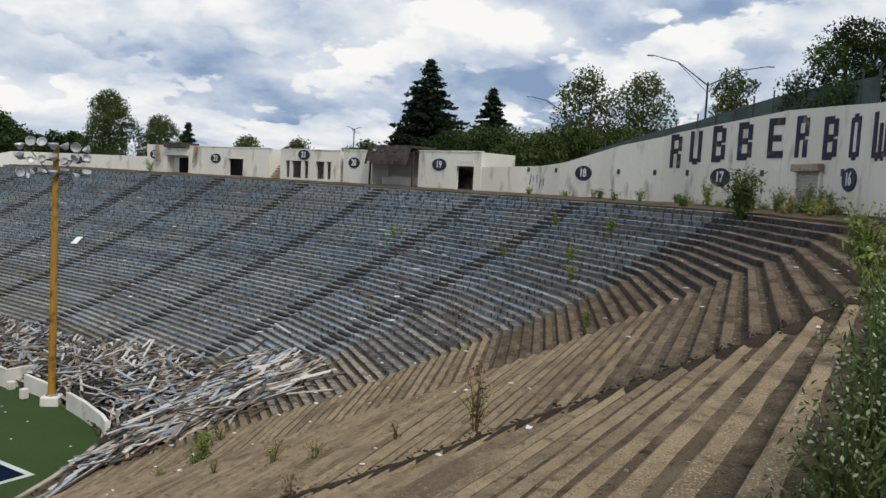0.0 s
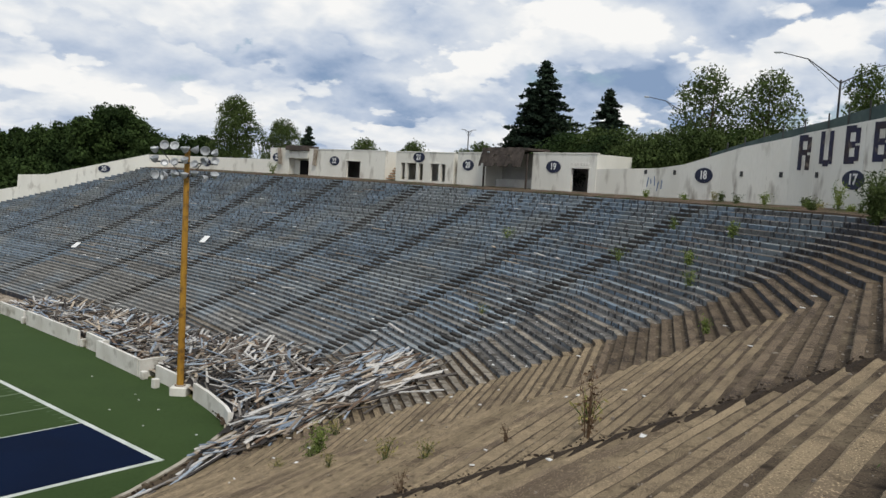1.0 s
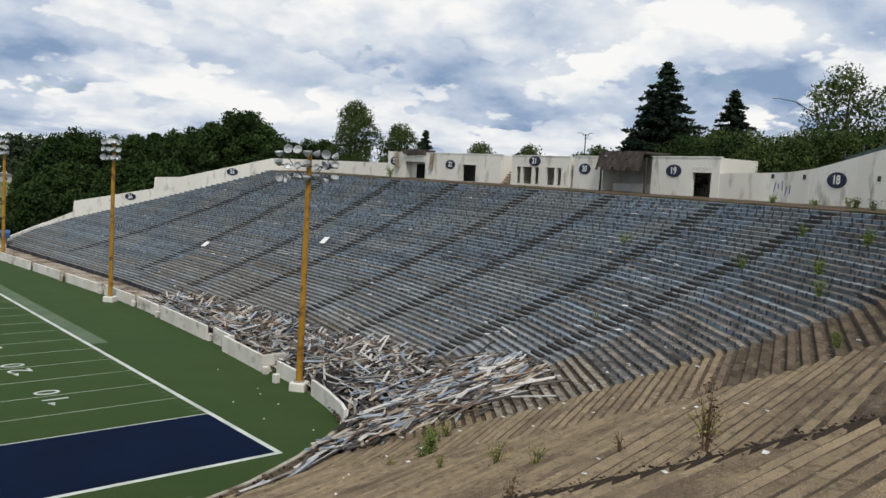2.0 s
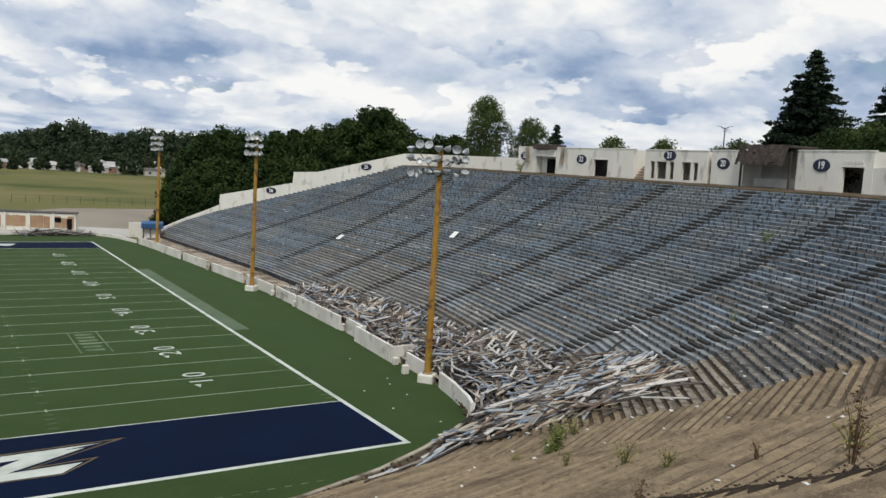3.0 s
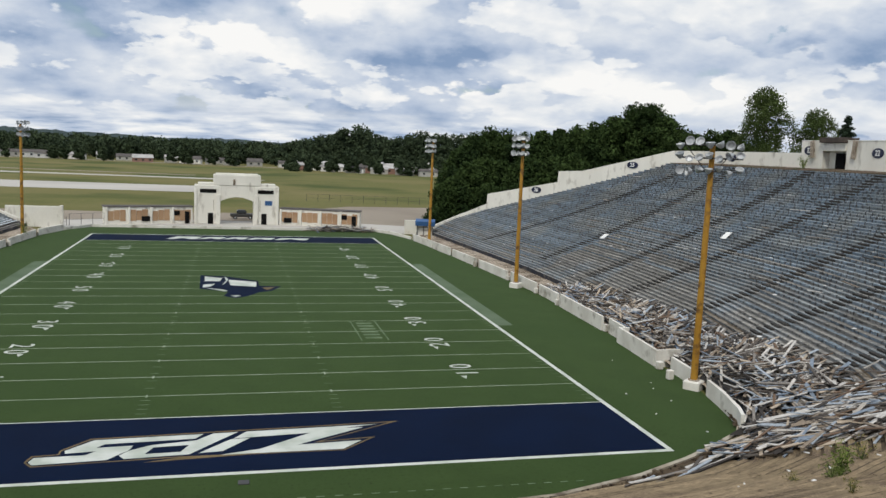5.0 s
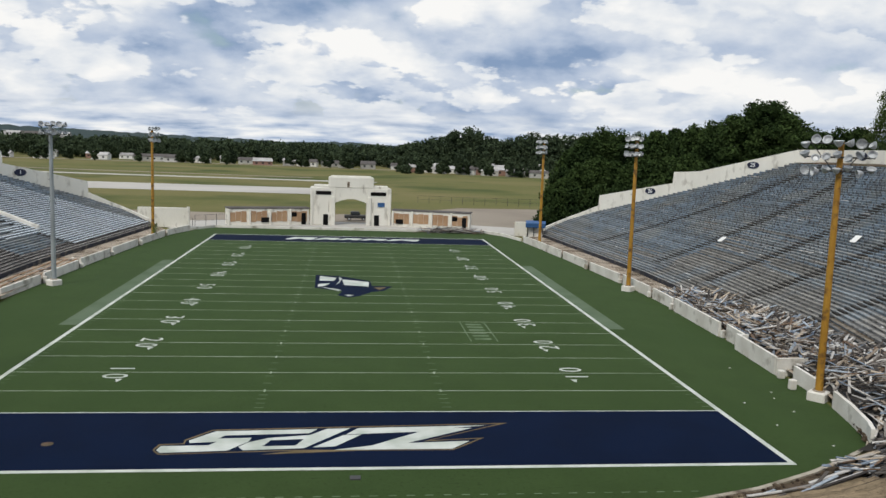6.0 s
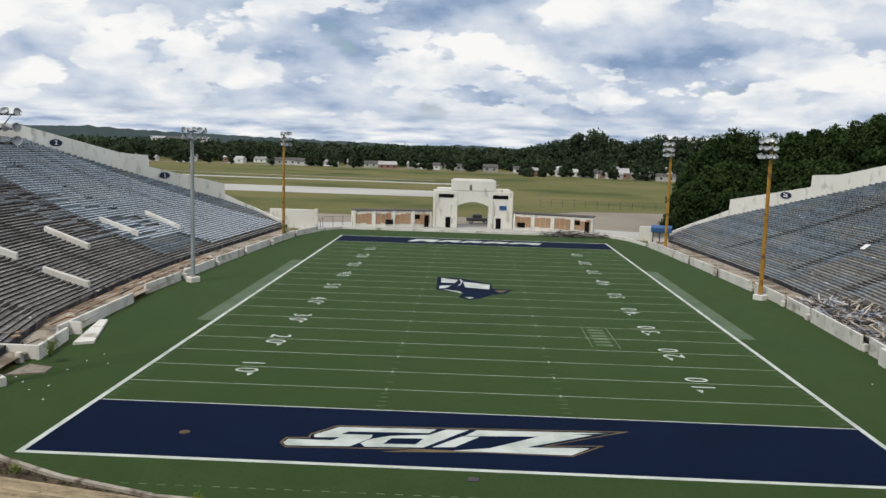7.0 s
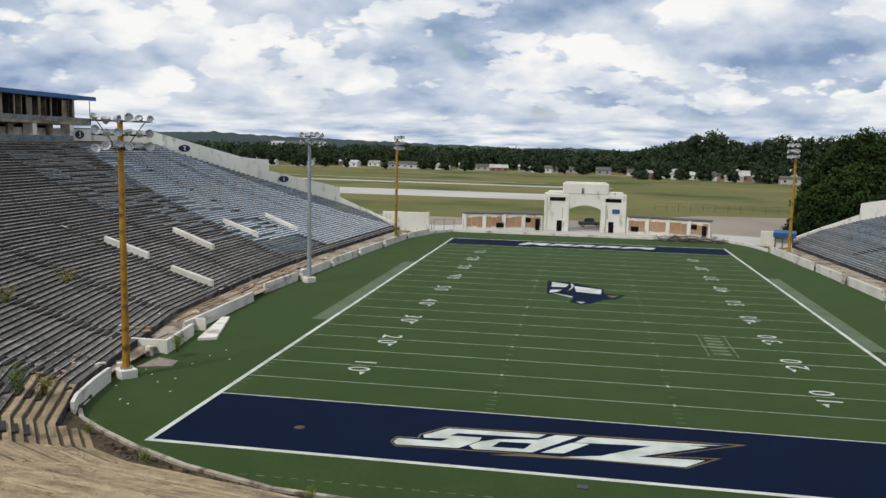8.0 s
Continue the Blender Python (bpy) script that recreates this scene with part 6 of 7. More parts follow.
for i in range(320):
    for e in range(3):
        hf.append((i * 4 + e, i * 4 + 4 + e, i * 4 + 5 + e, i * 4 + 1 + e))
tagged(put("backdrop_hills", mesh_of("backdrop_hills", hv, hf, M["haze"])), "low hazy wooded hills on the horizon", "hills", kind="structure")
for i, (x, y, w) in enumerate(((-420, 1120, 40), (-455, 1130, 26), (-395, 1140, 22))):
    house(x, y, w, 20, 14, "housewall", 3)

# ---- fence and street lamps above the tall wall ----
sf = thing("screen_fence", "dark green screened fence with leaning posts above the wall", "fence")
fl = [along(rim, s)[0] for s in (53, 56, 59, 62, 66, 70, 74, 78, 82)]
ftop = [25.1, 25.1, 25.0, 24.7, 24.2, 23.6, 22.9, 22.1, 21.2]
fbase = [22.0, 22.3, 22.3, 22.0, 21.4, 20.9, 20.2, 19.4, 18.6]
fline = []
for i, p in enumerate(fl):
    d = (fl[min(i + 1, 8)] - fl[max(i - 1, 0)]).normalized()
    fline.append(p + Vector((d.y, -d.x)) * 3.0)
for i in range(8):
    bm = wall_strip(bmesh.new(), [fline[i], fline[i + 1]], 0.04, [fbase[i], fbase[i + 1]], [ftop[i] - 0.5, ftop[i + 1] - 0.5])
    part("screen", bm, M["fence"], sf)
for i in range(9):
    for g in (0, 0.5):
        if i == 8 and g:
            continue
        j = min(i + 1, 8)
        p = fline[i].lerp(fline[j], g)
        zb, zt = fbase[i] * (1 - g) + fbase[j] * g, ftop[i] * (1 - g) + ftop[j] * g
        part("post", cyl(bmesh.new(), (p.x, p.y, zb), (p.x + rng.uniform(-0.1, 0.1), p.y, zt), 0.06, 0.06, 6), M["steel"], sf)
bankv, bankf = [], []
bs = [22 + i * 3 for i in range(24)]
for s_ in bs:
    p, d = along(rim, s_)
    n = Vector((d.y, -d.x))
    zt = float(np.interp(s_, [46, 57, 62, 68, 75, 82, 92], [22.0, 22.5, 22.1, 21.6, 20.6, 19.2, 18.6]))
    for off, dz in ((0.38, -0.25), (3.2, -0.1), (9.0, -0.6), (20.0, -zt + 15.5)):
        q = p + n * off
        bankv.append((q.x, q.y, zt + dz))
for i in range(len(bs) - 1):
    for e in range(3):
        bankf.append((i * 4 + e, i * 4 + 4 + e, i * 4 + 5 + e, i * 4 + 1 + e))
tagged(put("bank", mesh_of("bank", bankv, bankf, M["ground"])), "grassy bank held behind the tall wall", "bank", kind="structure")


def street_lamp(bearing, dist, foot, el, arms, label):
    x, y = place(bearing, dist)
    t = top_at(el, dist)
    ob = thing("street_lamp", label, "street lamp", "street lamps", at=pose(x, y, 0, 0, 0, -bearing))
    part("pole", cyl(bmesh.new(), (0, 0, foot), (0, 0, t), 0.14, 0.09, 8), M["steel"], ob)
    for ax, az in arms:
        arm = part("arm", cyl(bmesh.new(), (0, 0, t - 0.3), (ax * 0.55, 0, t + az * 0.75), 0.07, 0.05, 6), M["steel"], ob)
        part("arm_tip", cyl(bmesh.new(), (ax * 0.55, 0, t + az * 0.75), (ax, 0, t + az), 0.05, 0.04, 6), M["steel"], arm)
        part("brace", cyl(bmesh.new(), (0, 0, t - 1.0), (ax * 0.55, 0, t + az * 0.72), 0.03, 0.03, 5), M["steel"], arm)
        part("luminaire", box(bmesh.new(), ax * 1.06, 0, t + az, abs(ax) * 0.12, 0.3, 0.16, bevel=0.05), M["lamp"], arm)


street_lamp(74.5, 86, 18.0, 7.6, ((-5.4, 2.6), (5.4, 1.6)), "tall street lamp with two long curved arms")
street_lamp(65.4, 110, 15.5, 5.4, ((-4.8, 1.8),), "street lamp with one long arm")
street_lamp(50.9, 150, 16.0, 3.5, ((-1.2, 0.2), (1.2, 0.2)), "far parking lot lamp with a twin head")

# ---- heaps of salvaged bench planks ----
plank_meshes = []
for L, W in ((3.6, 0.18), (2.6, 0.22), (4.4, 0.17), (1.7, 0.24), (3.0, 0.12)):
    bm = box(bmesh.new(), 0, 0, 0, L, W, 0.05)
    for v in bm.verts:
        v.co += Vector((rng.uniform(-0.12, 0.12), rng.uniform(-0.01, 0.01), rng.uniform(-0.006, 0.006)))
    me = bpy.data.meshes.new("plank")
    bm.to_mesh(me)
    bm.free()
    me.materials.append(M["plank"])
    plank_meshes.append(me)


def wall_x(y):
    return float(np.interp(y, [-12, -9, -7.4, -5.8, -2.4, 1.4, 8.8, 17.5, 28, 40, 52], [23.5, 27.6, 30.2, 31.4, 32.3, 33.2, 33.9, 34.8, 35.2, 35.5, 35.4]))


def surface(x, y):
    u = plan_u(x, y)
    return 0.5 if u < 0 else rise(math.floor(u / TREAD) * TREAD)


PLANK_BOX = [(-1, -1, -1), (1, -1, -1), (1, 1, -1), (-1, 1, -1), (-1, -1, 1), (1, -1, 1), (1, 1, 1), (-1, 1, 1)]
PLANK_FACES = [(3, 2, 1, 0), (4, 5, 6, 7), (0, 1, 5, 4), (1, 2, 6, 5), (2, 3, 7, 6), (3, 0, 4, 7)]


def over_turf(m, half):
    """True where either end of a plank would lie out over the turf."""
    for e in (-half, 0.0, half):
        p = m @ Vector((e, 0, 0))
        if p.y > -15.9 and p.x < float(np.interp(p.y, [q[1] for q in WALL_R], [q[0] for q in WALL_R])) + 0.35:
            return True
    return False


def plank_layer(ob, poses, r):
    """The planks too tangled to tell apart, below the others."""
    vs, fs = [], []
    for m in poses:
        L, W = r.uniform(0.7, 2.0), r.uniform(0.05, 0.12)
        if over_turf(m, L):
            continue
        o = len(vs)
        vs += [m @ Vector((a * L, b * W, c * 0.025)) for a, b, c in PLANK_BOX]
        fs += [tuple(o + i for i in f) for f in PLANK_FACES]
    tagged(put("tangled_planks", mesh_of("tangled_planks", vs, fs, M["plank"]), ob), kind="stuff")


def plank_heap(y0, y1, count, reach, height, label, seed, spread=70):
    r = random.Random(seed)
    ob = thing("plank_heap", label, "plank pile", "plank heaps")
    mid = 0.5 * (y0 + y1)
    # filler mound below the planks; its dark colour stands for shade in the gaps
    vs, fs = [], []
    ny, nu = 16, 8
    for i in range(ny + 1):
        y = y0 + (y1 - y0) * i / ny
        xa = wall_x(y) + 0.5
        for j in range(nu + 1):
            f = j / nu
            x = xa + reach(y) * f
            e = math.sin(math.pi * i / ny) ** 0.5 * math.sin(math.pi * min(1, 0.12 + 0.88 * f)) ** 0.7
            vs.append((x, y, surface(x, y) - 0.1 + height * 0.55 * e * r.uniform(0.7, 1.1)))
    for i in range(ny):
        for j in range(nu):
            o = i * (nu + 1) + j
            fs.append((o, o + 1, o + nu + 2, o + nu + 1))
    put("rubble_core", mesh_of("rubble_core", vs, fs, M["aisle"]), ob, "dark filler mound under the planks, for shade in the gaps")
    for i in range(count):
        y = r.uniform(y0, y1)
        f = r.betavariate(1.3, 1.5)
        x = wall_x(y) + 0.6 + reach(y) * f
        e = math.sin(math.pi * min(1, max(0, (y - y0) / (y1 - y0)))) ** 0.5 * math.sin(math.pi * min(1, 0.12 + 0.88 * f)) ** 0.7
        z = surface(x, y) + 0.05 + height * e * r.uniform(0.35, 1.0)
        slope = math.degrees(math.atan(0.34)) if plan_u(x, y) > 0 else 0
        yaw = r.gauss(95, spread)
        pitch = -slope * math.cos(radians(yaw)) + r.gauss(0, 9)
        m = pose(x, y, z) @ pose(0, 0, 0, 0, 0, yaw) @ pose(0, 0, 0, r.gauss(0, 14), pitch, 0)
        if not over_turf(m, 1.9):
            put("plank", r.choice(plank_meshes), ob).matrix_basis = m
    under = []
    for i in range(count * 2):
        y, f = r.uniform(y0, y1), r.random()
        x = wall_x(y) + 0.5 + reach(y) * 1.05 * f
        e = math.sin(math.pi * min(1, max(0, (y - y0) / (y1 - y0)))) ** 0.5 * math.sin(math.pi * min(1, 0.12 + 0.88 * f)) ** 0.7
        yaw = r.gauss(95, spread)
        under.append(pose(x, y, surface(x, y) + 0.08 + height * e * r.uniform(0.4, 0.85), 0, 0, yaw) @ pose(0, 0, 0, r.gauss(0, 16), -(18 if plan_u(x, y) > 0 else 0) * math.cos(radians(yaw)) + r.gauss(0, 8), 0))
    plank_layer(ob, under, r)
    return ob


plank_heap(26, 42, 190, lambda y: 4.2 + 0.04 * (42 - y), 0.9, "heap of grey and blue bench planks behind the field wall", 71, 45)
plank_heap(9, 27, 270, lambda y: 5.2, 1.2, "heap of weathered bench planks filling the walled corner", 72, 50)
plank_heap(-8.5, 10, 270, lambda y: 4.8 + 0.14 * (10 - y), 1.15, "large jumbled heap of weathered bench planks", 73, 60)
fan = thing("plank_heap", "fan of long weathered planks sliding down over the bottom steps", "plank pile", "plank heaps")
r_ = random.Random(74)
core, cf = [], []
for i in range(13):
    for e in range(7):
        f, side = i / 12 * 0.95, (e - 3) / 3 * (1.0 + 2.2 * i / 12) + 1.6 * i / 12
        x, y = 26.4 + 12.6 * f + 0.33 * side, -11.6 - 4.4 * f + 0.94 * side
        core.append((x, y, surface(x, y) - 0.1 + 0.45 * math.sin(math.pi * e / 6) * math.sin(math.pi * (0.1 + 0.85 * i / 12)) * r_.uniform(0.6, 1.1)))
for i in range(12):
    for e in range(6):
        cf.append((i * 7 + e, i * 7 + 7 + e, i * 7 + 8 + e, i * 7 + 1 + e))
# same dark filler, so the gaps between the fanned planks look shaded
put("rubble_core", mesh_of("rubble_core", core, cf, M["aisle"]), fan, "dark filler mound under the planks, for shade in the gaps")
fan_under, fan_n = [], 0
for i in range(1150):
    f = 0.97 * r_.random() ** 0.75
    side = r_.gauss(0.0, 1.0) * (0.6 + 1.8 * f) + 1.7 * f
    x, y = 26.8 + 12.0 * f + 0.33 * side, -11.3 - 4.7 * f + 0.94 * side
    if x < wall_x(y) + 0.5 and y > -11:
        continue
    yaw = r_.gauss(-2 - 22 * f, 22) if r_.random() < 0.88 else r_.uniform(0, 180)
    climb = 17 if plan_u(x, y) > 0 else 5
    m = pose(x, y, max(0.5, surface(x, y)) + 0.08 + (0.7 if i % 4 == 0 else 0.5) * r_.random() * (1 - abs(2 * f - 1.0) * 0.5)) @ pose(0, 0, 0, 0, 0, yaw) @ pose(0, 0, 0, r_.gauss(0, 14), -climb * math.cos(radians(yaw + 21)) + r_.gauss(0, 6), 0)
    if over_turf(m, 1.9):
        continue
    if i % 4 or fan_n >= 300:
        fan_under.append(m)
        continue
    fan_n += 1
    put("plank", plank_meshes[r_.choice((0, 1, 1, 2, 3, 4, 4))], fan).matrix_basis = m
plank_layer(fan, fan_under, r_)
tail = thing("plank_heap", "long loose planks trailing along the kerb", "plank pile", "plank heaps")
r_ = random.Random(75)
for i in range(34):
    f = r_.random() ** 0.7
    x, y = 19.0 + 13 * f, -14.6 + 5.6 * f ** 1.3 - 0.9 * r_.random()
    m = pose(x, y, 0.42 + 0.5 * f * r_.random() + max(0, surface(x, y) - 0.4), 0, r_.uniform(-6, 6), 24 + r_.gauss(0, 9))
    if not over_turf(m, 2.1):
        put("plank", plank_meshes[r_.choice((0, 2, 4, 4))], tail).matrix_basis = m

# scrap timber heaped beside the gate wing
gate_heap = thing("plank_heap", "low heap of dark scrap timber in front of the gate wing", "plank pile", "plank heaps")
r_ = random.Random(76)
for i in range(120):
    x = 13.5 + 12.5 * r_.betavariate(1.6, 1.4)
    o = put("plank", plank_meshes[r_.choice((0, 1, 2, 4))], gate_heap)
    e = math.sin(math.pi * (x - 13.3) / 13.0)
    o.matrix_basis = pose(x, 110.9 + r_.gauss(0, 0.6), 0.2 + 0.9 * e * r_.random(), 0, r_.gauss(0, 12), r_.gauss(0, 35))
# boards left lying along the rows of both stands
for i in range(150):
    left_, k = (True, r_.choice((6, 7, 8, 9))) if i < 70 else (False, r_.choice((5, 6, 6, 7, 8, 9)))
    j = r_.randrange(28, 58) if left_ else r_.choice((r_.randrange(34, 46), r_.randrange(18, 58)))
    sg = row_segment(k, (j + 0.4) * TREAD)
    p = sg[0].lerp(sg[1], r_.random())
    d = sg[1] - sg[0]
    ob = tagged(put("loose_board", plank_meshes[r_.randrange(5)]), "weathered seat board lying loose along a row", "board", "loose boards")
    ob.matrix_basis = pose((-1 if left_ else 1) * p.x, p.y, rise(j * TREAD) + 0.06, 0, 0, math.degrees(math.atan2(d.y, -d.x if left_ else d.x)) + r_.gauss(0, 7 if r_.random() < 0.8 else 40))

# rails and boards lying on the other walkway
for i in range(26):
    y = rng.uniform(6, 66)
    x = -(wall_x(min(y, 50)) + rng.uniform(0.8, 4.2))
    ob = tagged(put("loose_board", plank_meshes[rng.choice((0, 2))]), "weathered board lying on the walkway", "board", "loose boards")
    ob.matrix_basis = pose(x, y, 0.56, 0, 0, 88 + rng.gauss(0, 8))

ru = random.Random(83)
for i in range(70):
    y = ru.uniform(-6, 70)
    x = -(wall_x(min(y, 50)) + ru.uniform(0.6, 4.4))
    bm = box(bmesh.new(), 0, 0, 0, ru.uniform(0.2, 0.9), ru.uniform(0.15, 0.5), ru.uniform(0.05, 0.16), bevel=0.02)
    ob = tagged(part("rubble_chunk", bm, M[ru.choice(("stone", "parapet", "aisle", "rustwood"))]), "broken chunk of concrete or board on the walkway", "rubble", "walkway rubble")
    ob.matrix_basis = pose(x, y, surface(x, y) + 0.05, 0, 0, ru.uniform(0, 180))
for q in range(3):
    ln_ = [(-(wall_x(min(y, 50)) + 1.2 + q * 1.1), y) for y in range(18, 66, 4)]
    bm = wall_strip(bmesh.new(), ln_, 0.14, [0.45] * len(ln_), [0.62] * len(ln_))
    tagged(part("timber_rail", bm, M["rustwood"]), "long brown timber rail lying along the walkway", "rail", "timber rails")
sheet = tagged(part("bent_sheet", slab(bmesh.new(), [(-33.2, 4.2), (-30.8, 5.2), (-31.0, 6.6), (-33.0, 7.2)], 0.0, 0.10), M["stone"]), "grey bent sheet leaning off the walkway onto the turf", "sheet")

# ---- weeds, bushes and litter ----


def weed(x, y, z, h, w, seed, mat="weed", label="green weed growing from a crack", leaf=0.09, n=220, stems=9, name="weed", heads=False, group="weeds", slim=0.8):
    r = np.random.default_rng(seed)
    ob = thing(name, label, "plant", group, at=pose(x, y, z))
    bm = bmesh.new()
    pts, tips = [], []
    for i in range(stems):
        a = r.uniform(0, math.tau)
        d = w * r.uniform(0.2, 1.0)
        hh = h * r.uniform(0.6, 1.05)
        p0, p1, p2 = Vector((0.05 * math.cos(a), 0.05 * math.sin(a), -0.05)), Vector((d * 0.4 * math.cos(a), d * 0.4 * math.sin(a), hh * 0.55)), Vector((d * math.cos(a), d * math.sin(a), hh))
        rad = 0.006 + 0.006 * h
        cyl(bm, p0, p1, rad, rad * 0.7, 5)
        cyl(bm, p1, p2, rad * 0.7, rad * 0.3, 5)
        for q in range(max(1, n // stems)):
            g = r.uniform(0.15, 1.0)
            p = p0.lerp(p1, g * 2) if g < 0.5 else p1.lerp(p2, g * 2 - 1)
            o = r.normal(size=3) * (0.10 * w + 0.05)
            pts.append((p.x + o[0], p.y + o[1], max(0.02, p.z + o[2])))
        tips += [tuple(np.array(p2) + r.normal(size=3) * 0.06) for _ in range(7)]
    tagged(part("stem", bm, M["deadtwig" if mat == "deadtwig" else "weed_dark"], ob), kind="stuff")
    if mat != "deadtwig":
        v, f = leaf_cards(np.array(pts), leaf, r, 0.0, slim)
        tagged(put("foliage", mesh_of("foliage", v, f, M[mat]), ob), kind="stuff")
    else:
        v, f = leaf_cards(np.array(pts[::3]), leaf * 0.5, r)
        tagged(put("foliage", mesh_of("foliage", v, f, M["deadtwig"]), ob), kind="stuff")
    if heads:
        v, f = leaf_cards(np.array(tips), 0.012, r)
        tagged(put("flower_head", mesh_of("flower_head", v, f, M["flower"]), ob), kind="stuff")
    return ob


def on_steps(x, y):
    return surface(x, y)


for i, (x, y, h, w, mat, lab) in enumerate((
        (26.1, -21.2, 1.5, 0.8, "weed", "bright green bush in the lower steps"), (25.5, -21.3, 0.8, 0.8, "weed", "low green bush in the lower steps"), (29.2, -19.0, 1.0, 0.8, "drygrass", "yellowing tuft in the lower steps"),
        (21.3, -30.4, 1.0, 0.6, "drygrass", "dry spiky tuft on the bare steps"), (24.0, -20.8, 0.6, 0.7, "drygrass", "dry tuft on the bare steps"),
        (16.5, -41.6, 1.7, 0.4, "deadtwig", "tall dead stalk on the bare steps"), (18.6, -40.4, 1.1, 0.6, "drygrass", "dry brown tuft on the steps"), (19.0, -37.5, 0.6, 0.3, "deadtwig", "thin dead stalk on the steps"),
        (58.9, -8.1, 0.9, 1.0, "weed", "yellow-green weed among the seats"), (52.5, -22.7, 0.9, 0.9, "weed", "green weed among the seats"), (45.5, -31.2, 0.9, 0.6, "weed", "tall green weed at the step corner"), (33.5, -37.4, 0.7, 0.35, "weed", "yellow-green weed at the step corner"),
        (56.7, -24.8, 0.9, 0.6, "weed", "small weed among the seats"), (46.2, -15.5, 0.8, 0.9, "drygrass", "dry tuft among the seats"), (49.0, -29.5, 1.0, 0.6, "weed", "green weed among the seats"), (52.0, -31.0, 1.2, 0.7, "weed", "green weed near the upper rows"),
        (-44.4, 4.8, 1.5, 1.2, "drygrass", "olive bush growing in the seating"), (-46.1, 14.9, 1.4, 1.3, "drygrass", "olive bush growing in the seating"), (-33.6, -8.3, 1.9, 1.0, "weed", "dark green bush at the end of the steps"), (-31.8, 7.9, 1.4, 0.7, "weed", "green bush against the field wall"), (-33.0, 90.8, 2.2, 1.1, "weed", "green bush at the foot of the pole"),
        (-22.4, -13.4, 0.5, 0.5, "weed", "low green weed behind the kerb"), (-27.8, -10.2, 0.5, 0.6, "weed", "low green weed behind the kerb"), (-12.6, -15.9, 0.45, 0.5, "weed", "low green weed behind the kerb"), (-32.6, -7.2, 1.3, 0.8, "drygrass", "olive weed at the end of the steps"), (4.0, -16.2, 0.5, 0.4, "weed", "low green weed behind the kerb"),
        (20.0, -33.5, 0.7, 0.5, "drygrass", "dry tuft on the bare steps"), (15.0, -37.0, 0.8, 0.3, "deadtwig", "thin dead stalk on the steps"), (12.5, -34.0, 0.5, 0.4, "drygrass", "dry tuft on the bare steps"), (22.0, -26.5, 0.5, 0.5, "drygrass", "dry tuft on the bare steps"))):
    weed(x, y, on_steps(x, y), h, w, 100 + i, mat, lab, 0.10 if h > 0.9 else 0.07, 420 if h > 1.2 else (110 if mat == "drygrass" else 240), 7 if mat == "deadtwig" else 16, slim=0.4)
for i, (s_, h, w) in enumerate(((52.9, 2.8, 1.3), (62.6, 1.8, 0.6), (55.0, 1.4, 0.7), (66.0, 0.7, 0.4), (71.0, 0.9, 0.5), (52.0, 1.5, 0.7), (50.2, 1.4, 0.6), (55.2, 1.0, 0.4), (48.8, 1.2, 0.5), (75.5, 0.8, 0.4), (152.3, 1.8, 1.1), (85.0, 0.6, 0.6))):
    p, d = along(rim, s_)
    p = p - Vector((d.y, -d.x)) * (1.3 if i else 4.6)
    weed(p.x, p.y, 16.6 if i else on_steps(p.x, p.y), h, w, 140 + i, "weed" if i % 3 else "leaf", "green weeds standing at the foot of the rim wall", 0.11 if h > 1.5 else 0.08, 2200 if h > 2.5 else 300, 40 if h > 2.5 else 12, slim=0.6)
# scrubby growth on the bare earth of the rim
r_ = random.Random(77)
for i in range(26):
    p, d = along(rim, r_.uniform(44.5, 60) if i < 18 else r_.uniform(60, 92))
    p = p - Vector((d.y, -d.x)) * r_.uniform(0.5, 3.2)
    weed(p.x, p.y, 16.55, r_.uniform(0.35, 0.95), r_.uniform(0.3, 0.7), 220 + i, r_.choice(("weed", "leaf", "drygrass")), "scrubby weed on the earth of the rim walk", 0.09, 170, 10, slim=0.5)
# tall flowering weeds close by on the top steps
for i, (x, y, h, w, n) in enumerate(((3.9, -51.0, 0.95, 0.24, 900), (4.3, -51.1, 1.05, 0.26, 1000), (4.8, -51.05, 1.1, 0.3, 1000), (5.4, -51.0, 1.15, 0.3, 1000), (3.5, -51.0, 0.85, 0.25, 800), (3.1, -50.95, 0.6, 0.25, 500), (3.3, -50.75, 0.5, 0.25, 400), (4.6, -51.35, 1.1, 0.3, 1000), (6.0, -51.1, 1.2, 0.35, 1000), (5.3, -51.4, 1.2, 0.3, 1000), (7.0, -51.2, 1.3, 0.4, 1000))):
    weed(x, y, on_steps(x, y), h, w, 170 + i, "weed_dark", "tall weed with narrow leaves and small pale flower heads", 0.024, int(n * 1.6), 26, "tall_weed", True, "tall weeds", 0.42)
for i, (x, y, h, w) in enumerate(((9.0, -50.75, 1.0, 0.5), (10.5, -51.0, 1.1, 0.6), (13.0, -51.3, 1.2, 0.8), (17.0, -51.2, 1.2, 0.9), (19.5, -49.4, 1.4, 0.9))):
    weed(x, y, on_steps(x, y), h, w, 190 + i, "weed", "leafy bright green shrub on the top steps", 0.07, 700, 14, "leafy_shrub", False, "shrubs")

# rubble and grime gathered along the bend of the near steps, pebbles on the treads
qr = random.Random(91)
pv, pf = [], []
CUBE = [(-1, -1, -1), (1, -1, -1), (1, 1, -1), (-1, 1, -1), (-0.7, -0.8, 1), (0.8, -0.6, 1), (0.6, 0.8, 1), (-0.8, 0.7, 1)]
CF = [(3, 2, 1, 0), (4, 5, 6, 7), (0, 1, 5, 4), (1, 2, 6, 5), (2, 3, 7, 6), (3, 0, 4, 7)]


